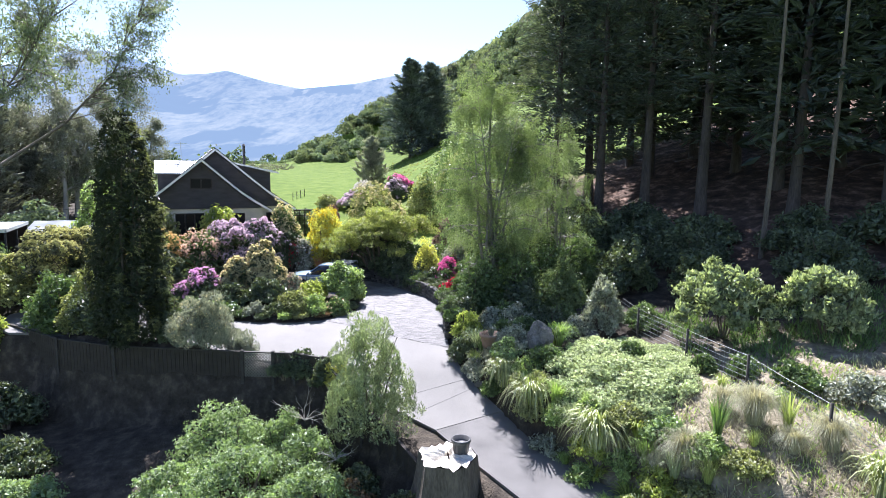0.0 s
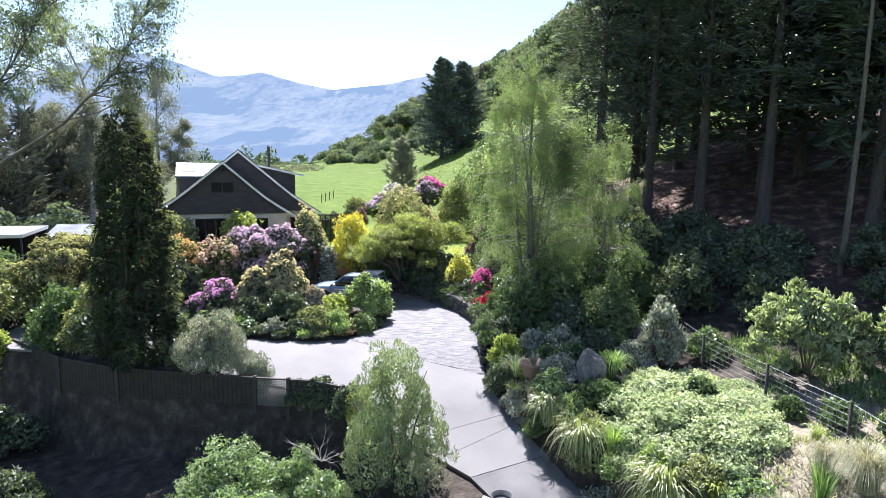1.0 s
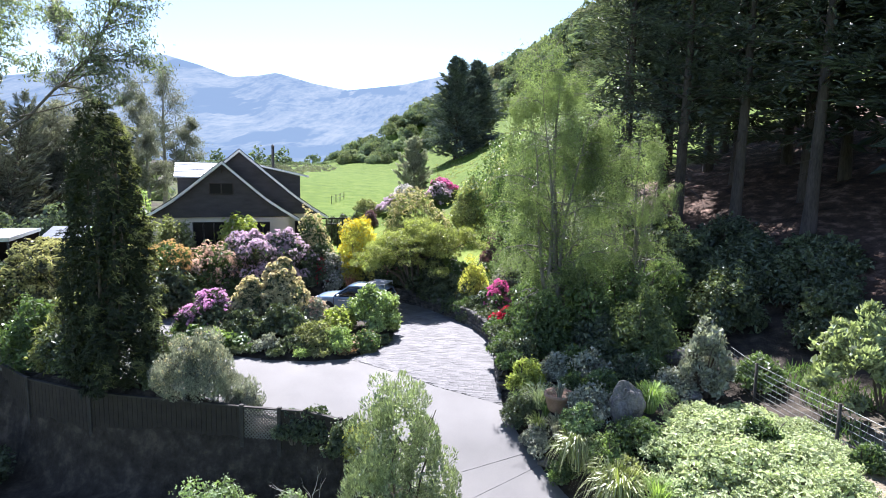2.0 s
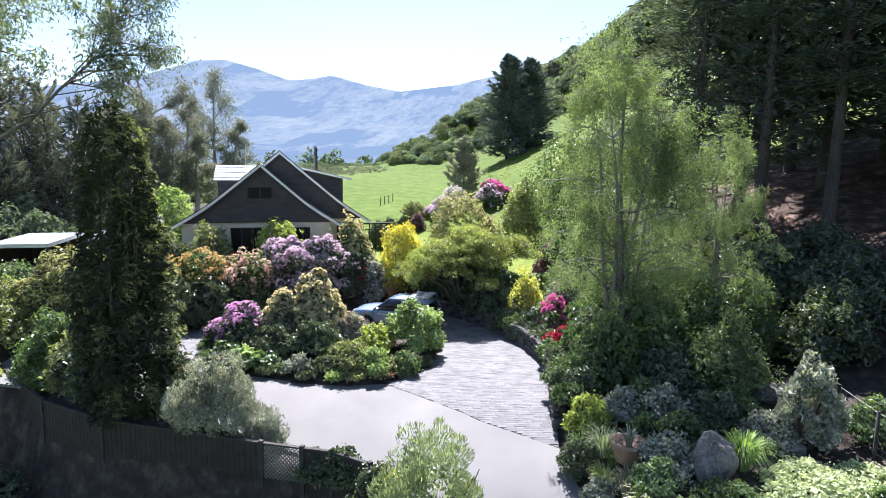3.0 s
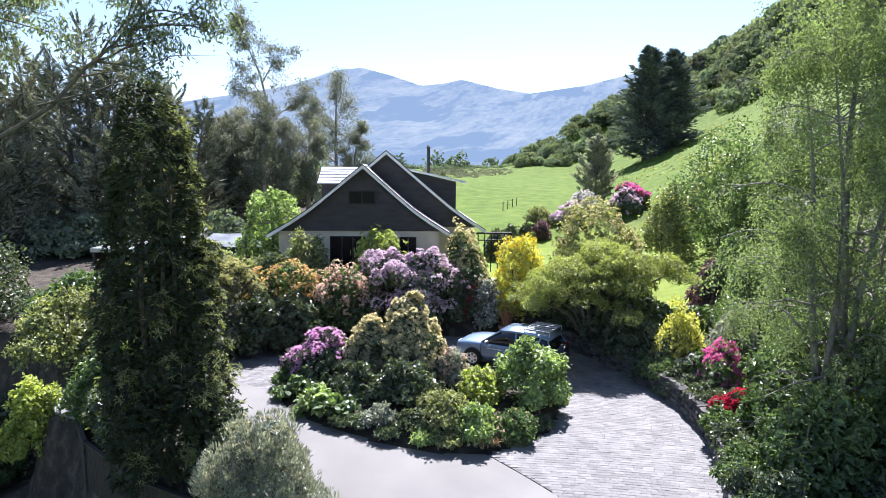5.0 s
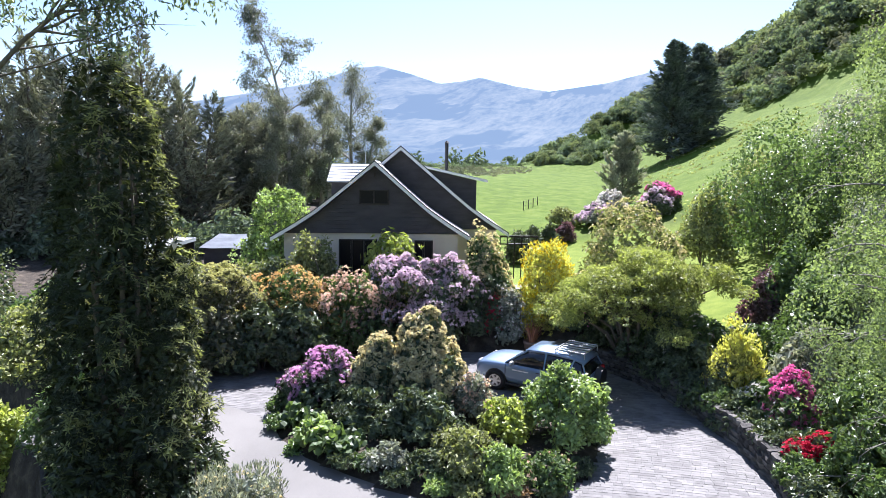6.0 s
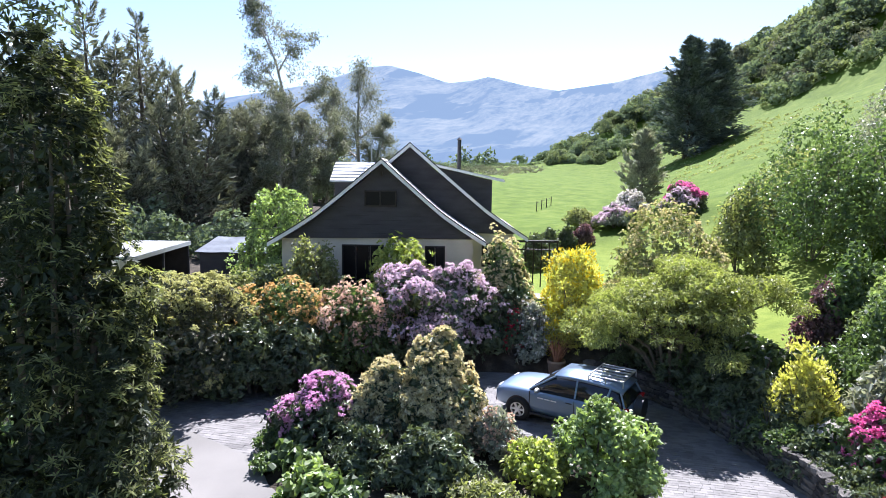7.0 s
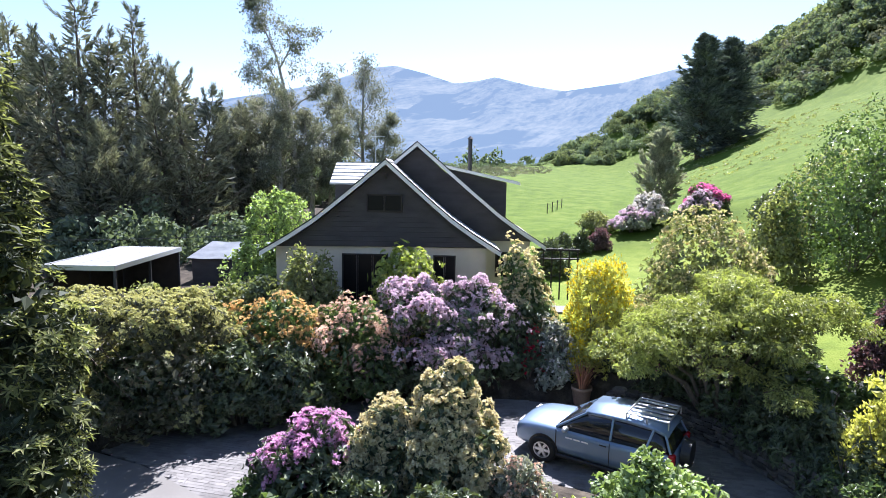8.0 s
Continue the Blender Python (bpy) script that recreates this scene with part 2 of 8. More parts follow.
LEAF = {
    "dark": foliage("dark glossy leaf", (0.022, 0.038, 0.018), (0.098, 0.132, 0.058), 0.40, 0.25, (1.2, 1.2, 0.5), 0.42),
    "mid": foliage("green leaf", (0.030, 0.060, 0.016), (0.100, 0.160, 0.040), 0.42, 0.35),
    "bright": foliage("bright green leaf", (0.060, 0.105, 0.022), (0.27, 0.36, 0.10), 0.45, 0.42),
    "lime": foliage("lime leaf", (0.13, 0.17, 0.015), (0.34, 0.38, 0.04), 0.5, 0.45),
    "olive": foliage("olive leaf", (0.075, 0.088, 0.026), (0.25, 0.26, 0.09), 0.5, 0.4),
    "gold": foliage("golden leaf", (0.20, 0.20, 0.025), (0.52, 0.48, 0.06), 0.5, 0.45),
    "silver": foliage("silvery leaf", (0.075, 0.090, 0.060), (0.30, 0.32, 0.235), 0.6, 0.3, (1.1, 1.1, 0.7), 0.3, 0.7, speckle=0.4),
    "grey": foliage("grey green leaf", (0.080, 0.098, 0.070), (0.30, 0.32, 0.24), 0.5, 0.3, (1.1, 1.1, 0.7)),
    "pale": foliage("variegated leaf", (0.135, 0.18, 0.055), (0.44, 0.49, 0.235), 0.6, 0.34, (1.0, 1.06, 0.75), 0.2),
    "willow": foliage("willowy leaf", (0.070, 0.098, 0.052), (0.25, 0.295, 0.18), 0.5, 0.42, (1.1, 1.2, 0.5)),
    "birch": foliage("birch leaf", (0.056, 0.086, 0.031), (0.200, 0.256, 0.105), 0.6, 0.45, (1.05, 1.15, 0.5), 0.18, 0.6, speckle=0.4),
    "gum": foliage("gum leaf", (0.042, 0.062, 0.036), (0.165, 0.20, 0.115), 0.42, 0.42, (1.1, 1.2, 0.5)),
    "pine": foliage("pine needle", (0.017, 0.031, 0.028), (0.072, 0.098, 0.070), 0.5, 0.2, (1.2, 1.2, 0.5), 0.3, 0.5),
    "cypress": foliage("cypress spray", (0.036, 0.046, 0.034), (0.24, 0.24, 0.17), 0.7, 0.14, (1.1, 1.15, 0.6), 0.2, 0.35),
    "fir": foliage("blue green fir needle", (0.034, 0.052, 0.052), (0.14, 0.172, 0.160), 0.7, 0.15, (1.1, 1.15, 0.7), 0.2, 0.3),
    "gumgrey": foliage("grey gum leaf", (0.060, 0.070, 0.052), (0.20, 0.21, 0.155), 0.6, 0.35, (1.1, 1.1, 0.7), 0.2, 0.4),
    "scrub": foliage("olive scrub leaf", (0.060, 0.080, 0.038), (0.225, 0.265, 0.120), 0.8, 0.25, (1.1, 1.15, 0.6), 0.1, 0.12, speckle=0.2),
    "paleScrub": foliage("grey scrub leaf", (0.060, 0.072, 0.045), (0.20, 0.21, 0.14), 0.8, 0.25, (1.1, 1.1, 0.7), 0.1, 0.12, speckle=0.2),
    "maple": foliage("lime maple leaf", (0.085, 0.102, 0.016), (0.295, 0.320, 0.060), 0.5, 0.38, (1.1, 1.2, 0.5)),
    "citrus": foliage("pale shining leaf", (0.060, 0.088, 0.038), (0.29, 0.33, 0.19), 0.3, 0.4),
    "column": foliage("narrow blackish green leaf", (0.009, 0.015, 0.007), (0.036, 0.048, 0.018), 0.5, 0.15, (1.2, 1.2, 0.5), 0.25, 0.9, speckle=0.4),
    # hedge leaf darkened to carry the shade of its front
    "hedge": foliage("shaded olive leaf", (0.018, 0.023, 0.010), (0.092, 0.092, 0.040), 0.5, 0.12),
    "hebe": foliage("small shining green leaf", (0.045, 0.085, 0.026), (0.225, 0.315, 0.12), 0.5, 0.4, (1.1, 1.2, 0.5), 0.6),
    "purple": foliage("purple leaf", (0.05, 0.025, 0.03), (0.16, 0.10, 0.10), 0.5, 0.35, (1.2, 0.8, 0.8)),
    "rust": foliage("rusty leaf", (0.11, 0.065, 0.028), (0.25, 0.18, 0.08), 0.5, 0.4, (1.2, 0.9, 0.5)),
    "flaxold": foliage("pale arching strap leaf", (0.11, 0.135, 0.04), (0.38, 0.40, 0.17), 0.4, 0.35, (1.05, 1.1, 0.6)),
    "flax": foliage("yellow striped strap leaf", (0.10, 0.15, 0.02), (0.36, 0.41, 0.08), 0.4, 0.35),
    "strap": foliage("green strap leaf", (0.035, 0.08, 0.015), (0.13, 0.22, 0.05), 0.35, 0.35),
    "tussock": foliage("dry tussock blade", (0.15, 0.155, 0.08), (0.38, 0.38, 0.235), 0.6, 0.45, (1.1, 1.0, 0.7)),
    "grass": foliage("grass blade", (0.11, 0.18, 0.025), (0.28, 0.40, 0.07), 0.5, 0.45),
    "bush": foliage("hill bush leaf", (0.046, 0.070, 0.048), (0.175, 0.222, 0.130), 0.8, 0.25, (1.1, 1.2, 0.6), 0.1, 0.12, speckle=0.2),
    "bronze": foliage("bronze strap leaf", (0.22, 0.07, 0.03), (0.50, 0.24, 0.12), 0.4, 0.4, (1.2, 0.9, 0.6)),
}

# ---- building blocks ----
UV_O, UV_U, UV_V = Vector((-4.62, 19.63, 0)), Vector((0.9195, 0.3931, 0)), Vector((-0.3931, 0.9195, 0))


def at_uv(u, v, z=0.0):
    """A place given across and along the valley axis on which the house is set."""
    p = UV_O + UV_U * u + UV_V * v
    return (p.x, p.y, z)


HOUSE_M = Matrix(((UV_U.x, UV_V.x, 0, UV_O.x), (UV_U.y, UV_V.y, 0, UV_O.y), (0, 0, 1, 0), (0, 0, 0, 1)))


def part(name, bm, material, parent=None, label=""):
    me = bpy.data.meshes.new(name)
    bm.to_mesh(me)
    bm.free()
    me.materials.append(material)
    ob = new(name, me)
    if parent:
        ob.parent = parent
    return tagged(ob, label)


def thing(name, label, category, loc=(0, 0, 0), rz=0.0, group="", kind=""):
    e = new(name)
    e.empty_display_size = 0.2
    e.matrix_world = pose(*loc, 0, 0, rz)
    return tagged(e, label, category, group, kind)


def mesh_np(name, verts, faces, material, parent=None, smooth=False):
    """A mesh from numpy arrays; all faces have as many corners."""
    verts, faces = np.asarray(verts, np.float32), np.asarray(faces, np.int32)
    me = bpy.data.meshes.new(name)
    k = faces.shape[1]
    me.vertices.add(len(verts)); me.loops.add(faces.size); me.polygons.add(len(faces))
    me.vertices.foreach_set("co", verts.ravel())
    me.loops.foreach_set("vertex_index", faces.ravel())
    me.polygons.foreach_set("loop_start", np.arange(0, faces.size, k, dtype=np.int32))
    me.polygons.foreach_set("use_smooth", np.full(len(faces), smooth))
    me.update(calc_edges=True)
    me.materials.append(material)
    ob = new(name, me)
    if parent:
        ob.parent = parent
    return ob


def box(bm, x0, x1, y0, y1, z0, z1, m=None, bevel=0.0):
    r = bmesh.ops.create_cube(bm, size=1.0)
    vs = r["verts"]
    for v in vs:
        v.co = Vector((x0 + (v.co.x + 0.5) * (x1 - x0), y0 + (v.co.y + 0.5) * (y1 - y0), z0 + (v.co.z + 0.5) * (z1 - z0)))
    if bevel:
        es = {e for v in vs for e in v.link_edges}
        r = bmesh.ops.bevel(bm, geom=list(es), offset=bevel, segments=1, affect="EDGES")
        vs = list({v for f in r["faces"] for v in f.verts} | {v for v in vs if v.is_valid})
    if m:
        bmesh.ops.transform(bm, matrix=m, verts=vs)
    return vs


def tube_np(paths, sides=6):
    """Tapered tubes along lists of (point, radius). Returns verts and quad faces."""
    V, F, base = [], [], 0
    ang = np.linspace(0, 2 * math.pi, sides, endpoint=False)
    for path in paths:
        P = np.array([p for p, r in path], float); R = [r for p, r in path]
        for i in range(len(P)):
            d = P[min(i + 1, len(P) - 1)] - P[max(i - 1, 0)]
            d = d / (np.linalg.norm(d) + 1e-9)
            a = np.cross(d, (0.3, 1.0, 0.2) if abs(d[2]) > 0.8 else (0, 0, 1.0)); a /= np.linalg.norm(a) + 1e-9
            b = np.cross(d, a)
            V.append(P[i] + R[i] * (np.cos(ang)[:, None] * a + np.sin(ang)[:, None] * b))
        for i in range(len(P) - 1):
            for j in range(sides):
                k = (j + 1) % sides
                F.append((base + i * sides + j, base + i * sides + k, base + (i + 1) * sides + k, base + (i + 1) * sides + j))
        base += len(P) * sides
    return np.concatenate(V), np.array(F)


def unit(a):
    return a / (np.linalg.norm(a, axis=1, keepdims=True) + 1e-9)


def leaves_np(P, D, N, length, width, fold=0.25, oval=False):
    """Folded diamond leaves: bases P, directions D, faces N. Two triangles each, four for an oval leaf."""
    D = unit(D); W = unit(np.cross(D, N)); U = np.cross(W, D)
    L, B = np.asarray(length).reshape(-1, 1), np.asarray(width).reshape(-1, 1)
    v0, v2 = P, P + D * L - U * L * 0.12
    if oval:
        a, b = P + D * L * 0.28 + U * B * fold * 0.7, P + D * L * 0.66 + U * B * fold * 0.6
        V = np.stack([v0, a + W * B * 0.42, b + W * B * 0.44, v2, b - W * B * 0.44, a - W * B * 0.42], 1).reshape(-1, 3)
        i = np.arange(len(P))[:, None] * 6
        return V, np.concatenate([i + np.array(q) for q in ((0, 1, 5), (1, 2, 5), (2, 4, 5), (2, 3, 4))], 1).reshape(-1, 3)
    mid = P + D * L * 0.45 + U * B * fold
    v1, v3 = mid + W * B * 0.5, mid - W * B * 0.5
    V = np.stack([v0, v1, v2, v3], 1).reshape(-1, 3)
    i = np.arange(len(P))[:, None] * 4
    F = np.concatenate([i + np.array([0, 1, 2]), i + np.array([0, 2, 3])], 1).reshape(-1, 3)
    return V, F


def lumps_of(rng, rx, ry, h, n, low=0.12, size=0.42, dome=2.0, foot=0.64):
    """Overlapping lumps that fill an uneven crown of half-widths rx, ry and height h above z = 0."""
    out = []
    skew = rng.uniform(-0.16, 0.16, 2)
    for i in range(n):
        a = i * 2.399 + rng.uniform(-0.5, 0.5)
        k = math.sqrt((i + 0.5) / n)
        f = k * rng.uniform(0.62, 1.12) * 0.76
        zt = h * (low + (1 - low) * (1 - k ** dome * 0.72) * rng.uniform(0.68 if dome < 3 else 0.86, 1.06))
        s = size * rng.uniform(0.55, 1.2)
        out.append(((math.cos(a) * f + skew[0] * zt / h) * rx, (math.sin(a) * f + skew[1] * zt / h) * ry, max(zt - s * h * 0.5, h * 0.13), s * rx, s * ry, s * h * 0.58))
    for i in range(max(4, n // 2) if foot > 0.35 else 3):
        a = rng.uniform(0, 6.28)
        s = size * rng.uniform(0.6, 1.15)
        out.append((math.cos(a) * rx * foot, math.sin(a) * ry * foot, h * rng.uniform(0.12, 0.42), s * rx, s * ry, s * h * 0.5))
    return np.array(out)


def shell_points(rng, lumps, n, inner=0.25, below=-0.55):
    """Points on the outside of the lumps, some of them deeper in, with outward directions."""
    w = lumps[:, 3] * lumps[:, 4] + lumps[:, 3] * lumps[:, 5]
    m = int(n * 2.2)
    idx = rng.choice(len(lumps), m, p=w / w.sum())
    d = unit(rng.normal(size=(m, 3)))
    rad = 1 - inner * rng.random(m) ** 2
    ph = rng.uniform(0, 6.28, 3)
    rad *= 1 + 0.10 * np.sin(d[:, 0] * 5 + ph[0] + idx) * np.sin(d[:, 1] * 5 + ph[1] + 2 * idx) + 0.11 * rng.normal(size=m)
    shoot = rng.random(m) < 0.035
    rad = np.where(shoot, rad * rng.uniform(1.1, 1.45, m), rad)
    L = lumps[idx]
    P = L[:, :3] + d * L[:, 3:] * rad[:, None]
    keep = d[:, 2] > below - 0.3 * rng.random(m)
    inside = np.zeros(m, bool)
    for q in lumps:
        e = (((P - q[:3]) / q[3:]) ** 2).sum(1)
        inside |= e < 0.62
    keep &= ~inside & (P[:, 2] > 0.02)
    sel = np.nonzero(keep)[0][:n]
    nd = unit(d[sel] / L[sel, 3:])
    return P[sel], nd


def puff_points(rng, C, NC, n, r):
    """Leaf places on small domes that stand on the centres C, each a tuft of twigs facing NC."""
    k = rng.integers(0, len(C), n)
    rad = (r * rng.uniform(0.6, 1.35, len(C)))[k]
    d = unit(rng.normal(size=(n, 3)) + 0.7 * NC[k])
    P = C[k] + (d - 0.45 * NC[k]) * (rad * rng.uniform(0.72, 1.08, n))[:, None]
    ok = P[:, 2] > 0.02
    return P[ok], unit(0.5 * NC[k] + d)[ok]


def core_leaves(rng, L, area, fine=1.0):
    """The shaded inner leaves of a crown, overlapping so that little light passes."""
    size = float(np.clip(0.038 * math.sqrt(area) + 0.03, 0.08, 0.16)) * fine
    m = int(np.clip(1.05 * area / (0.42 * size * size), 120, 2300))
    P, N = shell_points(rng, L * np.array([1, 1, 1, 0.70, 0.70, 0.74]), m, 0.2, -0.7)
    D = np.cross(N, rng.normal(size=N.shape)) + 0.15 * N
    return leaves_np(P, D, N + 0.35 * rng.normal(size=N.shape), size * 1.35 * rng.uniform(0.7, 1.3, len(P)), size * rng.uniform(0.7, 1.2, len(P)))


def crown_leaves(rng, P, N, style, length, width, oval=False):
    """Leaves set at the points P by a habit of growth."""
    n = len(P)
    if style in ("rosette", "truss"):
        k = 6
        ax = unit(N + np.array([0, 0, 0.5]) + 0.35 * rng.normal(size=(n, 3)))
        t1 = unit(np.cross(ax, rng.normal(size=(n, 3)))); t2 = np.cross(ax, t1)
        Ps, Ds, Ns = [], [], []
        for j in range(k):
            a = j * 2 * math.pi / k + rng.uniform(-0.3, 0.3, n)
            rad = np.cos(a)[:, None] * t1 + np.sin(a)[:, None] * t2
            up = rng.uniform(0.05, 0.55, n)[:, None] if style == "rosette" else np.full((n, 1), 0.25 if j % 2 else 1.3)
            Ps.append(P); Ds.append(rad + ax * up); Ns.append(ax - rad * up)
        P, D, N = np.concatenate(Ps), np.concatenate(Ds), np.concatenate(Ns)
    elif style == "up":
        D = np.array([0, 0, 0.9]) + 0.75 * N + 0.3 * rng.normal(size=(n, 3))
        N = N + 0.4 * rng.normal(size=(n, 3))
    else:
        D = 0.6 * N + rng.normal(size=(n, 3)) * 0.7 + np.array([0, 0, -0.1])
        N = N + np.array([0, 0, 0.6]) + 0.5 * rng.normal(size=(n, 3))
    m = len(P)
    return leaves_np(P, D, N, length * rng.uniform(0.65, 1.25, m), width * rng.uniform(0.7, 1.2, m), oval=oval)


SEED = [100]


def fresh():
    SEED[0] += 1
    return np.random.default_rng(SEED[0])


def stems_for(rng, rx, ry, h, n=7, r=0.035, lean=0.6):
    paths = []
    for i in range(n):
        a, k = rng.uniform(0, 6.28), rng.uniform(0.3, lean)
        e = np.array([math.cos(a) * rx * k, math.sin(a) * ry * k, h * rng.uniform(0.55, 0.8)])
        s = np.array([math.cos(a) * 0.08, math.sin(a) * 0.08, -0.1])
        q = s * 0.5 + e * 0.5 + np.array([0, 0, 0.08 * h]) + rng.normal(size=3) * 0.05 * h
        paths.append([(s, r), (q, r * 0.7), (e, r * 0.3)])
    return paths


def shrub(name, label, x, y, rx, ry, h, leaf="mid", n=5000, length=0.10, width=0.05, style="single", lumps=12, category="shrub",
          bloom="", blooms=0, bloom_size=0.05, bloom_style="rosette", z=None, top=-0.1, low=0.12, size=0.37, group="", rz=0.0, dome=2.0, foot=0.64, tuft=0.0, cover=1.45, oval=False, fine=1.0):
    """A bush of stems, leaves in tufts and, where it flowers, blossom, on the ground at x, y."""
    rng = fresh()
    n, length, width = int(n * 0.37), length * 1.38, width * 1.66
    base = ground_z(x, y) if z is None else z
    e = thing(name, label, category, (x, y, base), rz, group=group)
    V, F = tube_np(stems_for(rng, rx, ry, h), 5)
    mesh_np("branchwork", V, F, M_BARK, e, True)["kind"] = "stuff"
    L = lumps_of(rng, rx, ry, h, int(lumps * 1.35), low, size, dome, foot)
    area = 2 * math.pi * (0.5 * rx * ry + 0.5 * (rx + ry) / 2 * h) * (1.0 if foot > 0.35 else 0.7)
    tuft = tuft or float(np.clip(0.075 * min(rx, h) + 0.045, 0.08, 0.21))
    C, NC = shell_points(rng, L, int(np.clip(cover * area / (math.pi * tuft * tuft), 14, 2800)), 0.18)
    P, N = puff_points(rng, C, NC, n if style != "rosette" else n // 5, tuft)
    V, F = crown_leaves(rng, P, N, style, length, width, oval)
    V2, F2 = core_leaves(rng, L, area, fine)
    mesh_np("foliage", np.concatenate([V, V2]), np.concatenate([F, F2 + len(V)]), LEAF[leaf], e)
    if bloom:
        keep = np.array([noise.noise(Vector(p * 1.3 / max(rx, 0.6))) for p in C]) > -0.3
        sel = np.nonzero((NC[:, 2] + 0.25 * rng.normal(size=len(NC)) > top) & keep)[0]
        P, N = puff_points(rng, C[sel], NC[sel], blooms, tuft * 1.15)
        if bloom_style == "up":
            V, F = crown_leaves(rng, P, N, "up", bloom_size * 2.2, bloom_size)
        else:
            V, F = crown_leaves(rng, P, N, "truss", bloom_size * 1.25, bloom_size)
        # tan tufts are new growth, straw ones paint a sunlit top
        b = mesh_np("blossom" if bloom not in ("tan", "straw") else "new_or_sunlit_growth", V, F, M_BLOOM[bloom], e)
        b["kind"] = "stuff"
    return e


def blades(name, label, x, y, r, h, n, width, leaf, category="grass clump", z=None, arch=0.9, parent=None, group="", S=5, spread=0.7):
    """A clump of arching strap leaves that rise from one base."""
    rng = fresh()
    base = ground_z(x, y) if z is None else z
    e = parent or thing(name, label, category, (x, y, base), group=group)
    a = rng.uniform(0, 2 * math.pi, n)
    out = r * rng.uniform(0.25, 1.0, n); up = h * rng.uniform(0.55, 1.05, n)
    dirv = np.stack([np.cos(a), np.sin(a), np.zeros(n)], 1)
    side = np.stack([-np.sin(a), np.cos(a), np.zeros(n)], 1) + 0.3 * rng.normal(size=(n, 3)) * np.array([1, 1, 0])
    V = []
    for s in range(S + 1):
        t = s / S
        c = dirv * (out * (0.22 * spread + (1 - 0.22 * spread) * t ** 1.4))[:, None] + np.array([0, 0, 1.0]) * (up * (t * (1 + arch) - arch * 1.25 * t ** 2.4))[:, None]
        w = width * (1 - t) ** 0.6 * (0.6 + 0.4 * math.sin(math.pi * min(1, t * 1.6)))
        V += [c + side * w / 2, c - side * w / 2]
    V = np.stack(V, 1)
    k = 2 * (S + 1)
    F = []
    for s in range(S):
        F.append(np.arange(n)[:, None] * k + np.array([2 * s, 2 * s + 1, 2 * s + 3, 2 * s + 2]))
    F = np.concatenate(F)
    mesh_np("leaves", V.reshape(-1, 3), F, LEAF[leaf], e)
    return e

# ---- ground ----
DRIVE = [(16, 5), (9.5, 10.8), (6.6, 13.6), (4.66, 16.1), (2.95, 17.9), (1.9, 19.8), (1.25, 21), (0.6, 22.5), (0.25, 23.8), (0.15, 25.5), (0.17, 27.4), (-0.06, 29.6),
         (-0.8, 31.7), (-2, 33.7), (-3.6, 35.7), (-5, 36.6), (-7, 37.0), (-9.2, 36.6), (-12, 35.4), (-14.5, 33.8), (-16.5, 31.6), (-17.6, 29.2),
         (-19, 28.7), (-19.6, 27.5), (-19.2, 25.8), (-18, 25.0), (-13.5, 24.7), (-10, 23.9), (-8, 23.0), (-5, 22.4), (-3.4, 21.2), (-1.2, 19.4), (0.1, 18.4), (1.1, 17.2), (2.4, 15.2), (4.5, 12.2), (7, 9), (13, 3)]
ISLAND = [(-12.6, 28.3), (-11.8, 27.6), (-10.6, 27.0), (-9.2, 26.7), (-7.6, 26.5), (-6.2, 26.6), (-5.1, 27.3), (-4.2, 28.5), (-3.95, 29.8), (-4.4, 31.2), (-5.6, 32.0), (-8.4, 32.3), (-11, 31.9), (-12.8, 31.2), (-13.4, 30)]


def poly_dist(px, py, poly):
    """Signed distance to a polygon, negative inside, for arrays."""
    px, py = np.asarray(px, float), np.asarray(py, float)
    d = np.full(px.shape, 1e9); inside = np.zeros(px.shape, bool)
    for (ax, ay), (bx, by) in zip(poly, poly[1:] + poly[:1]):
        ex, ey = bx - ax, by - ay
        t = np.clip(((px - ax) * ex + (py - ay) * ey) / (ex * ex + ey * ey), 0, 1)
        d = np.minimum(d, np.hypot(px - ax - t * ex, py - ay - t * ey))
        c = ((ay > py) != (by > py)) & (px < (bx - ax) * (py - ay) / (by - ay + 1e-12) + ax)
        inside ^= c
    return np.where(inside, -d, d)


def drive_z(y):
    y = np.asarray(y, float)
    return sum(np.interp(y + d, [2, 12, 16, 18, 20, 21.5, 23, 25, 29], [-5.0, -3.0, -2.2, -1.9, -1.5, -1.0, -0.6, -0.2, 0.0]) for d in (-1.0, -0.5, 0.0, 0.5, 1.0)) / 5


def sstep(a, b, x):
    t = np.clip((np.asarray(x, float) - a) / (b - a), 0, 1)
    return t * t * (3 - 2 * t)


FENCE_LINE = [(-24, 28.4), (-19.3, 26.4), (-15.2, 23.7), (-12.5, 22.75), (-7.45, 22.08), (-6.3, 21.97), (-5.5, 21.9), (-4.4, 21.5), (-2.7, 19.1), (-1.55, 17.9), (-0.8, 17.0)]


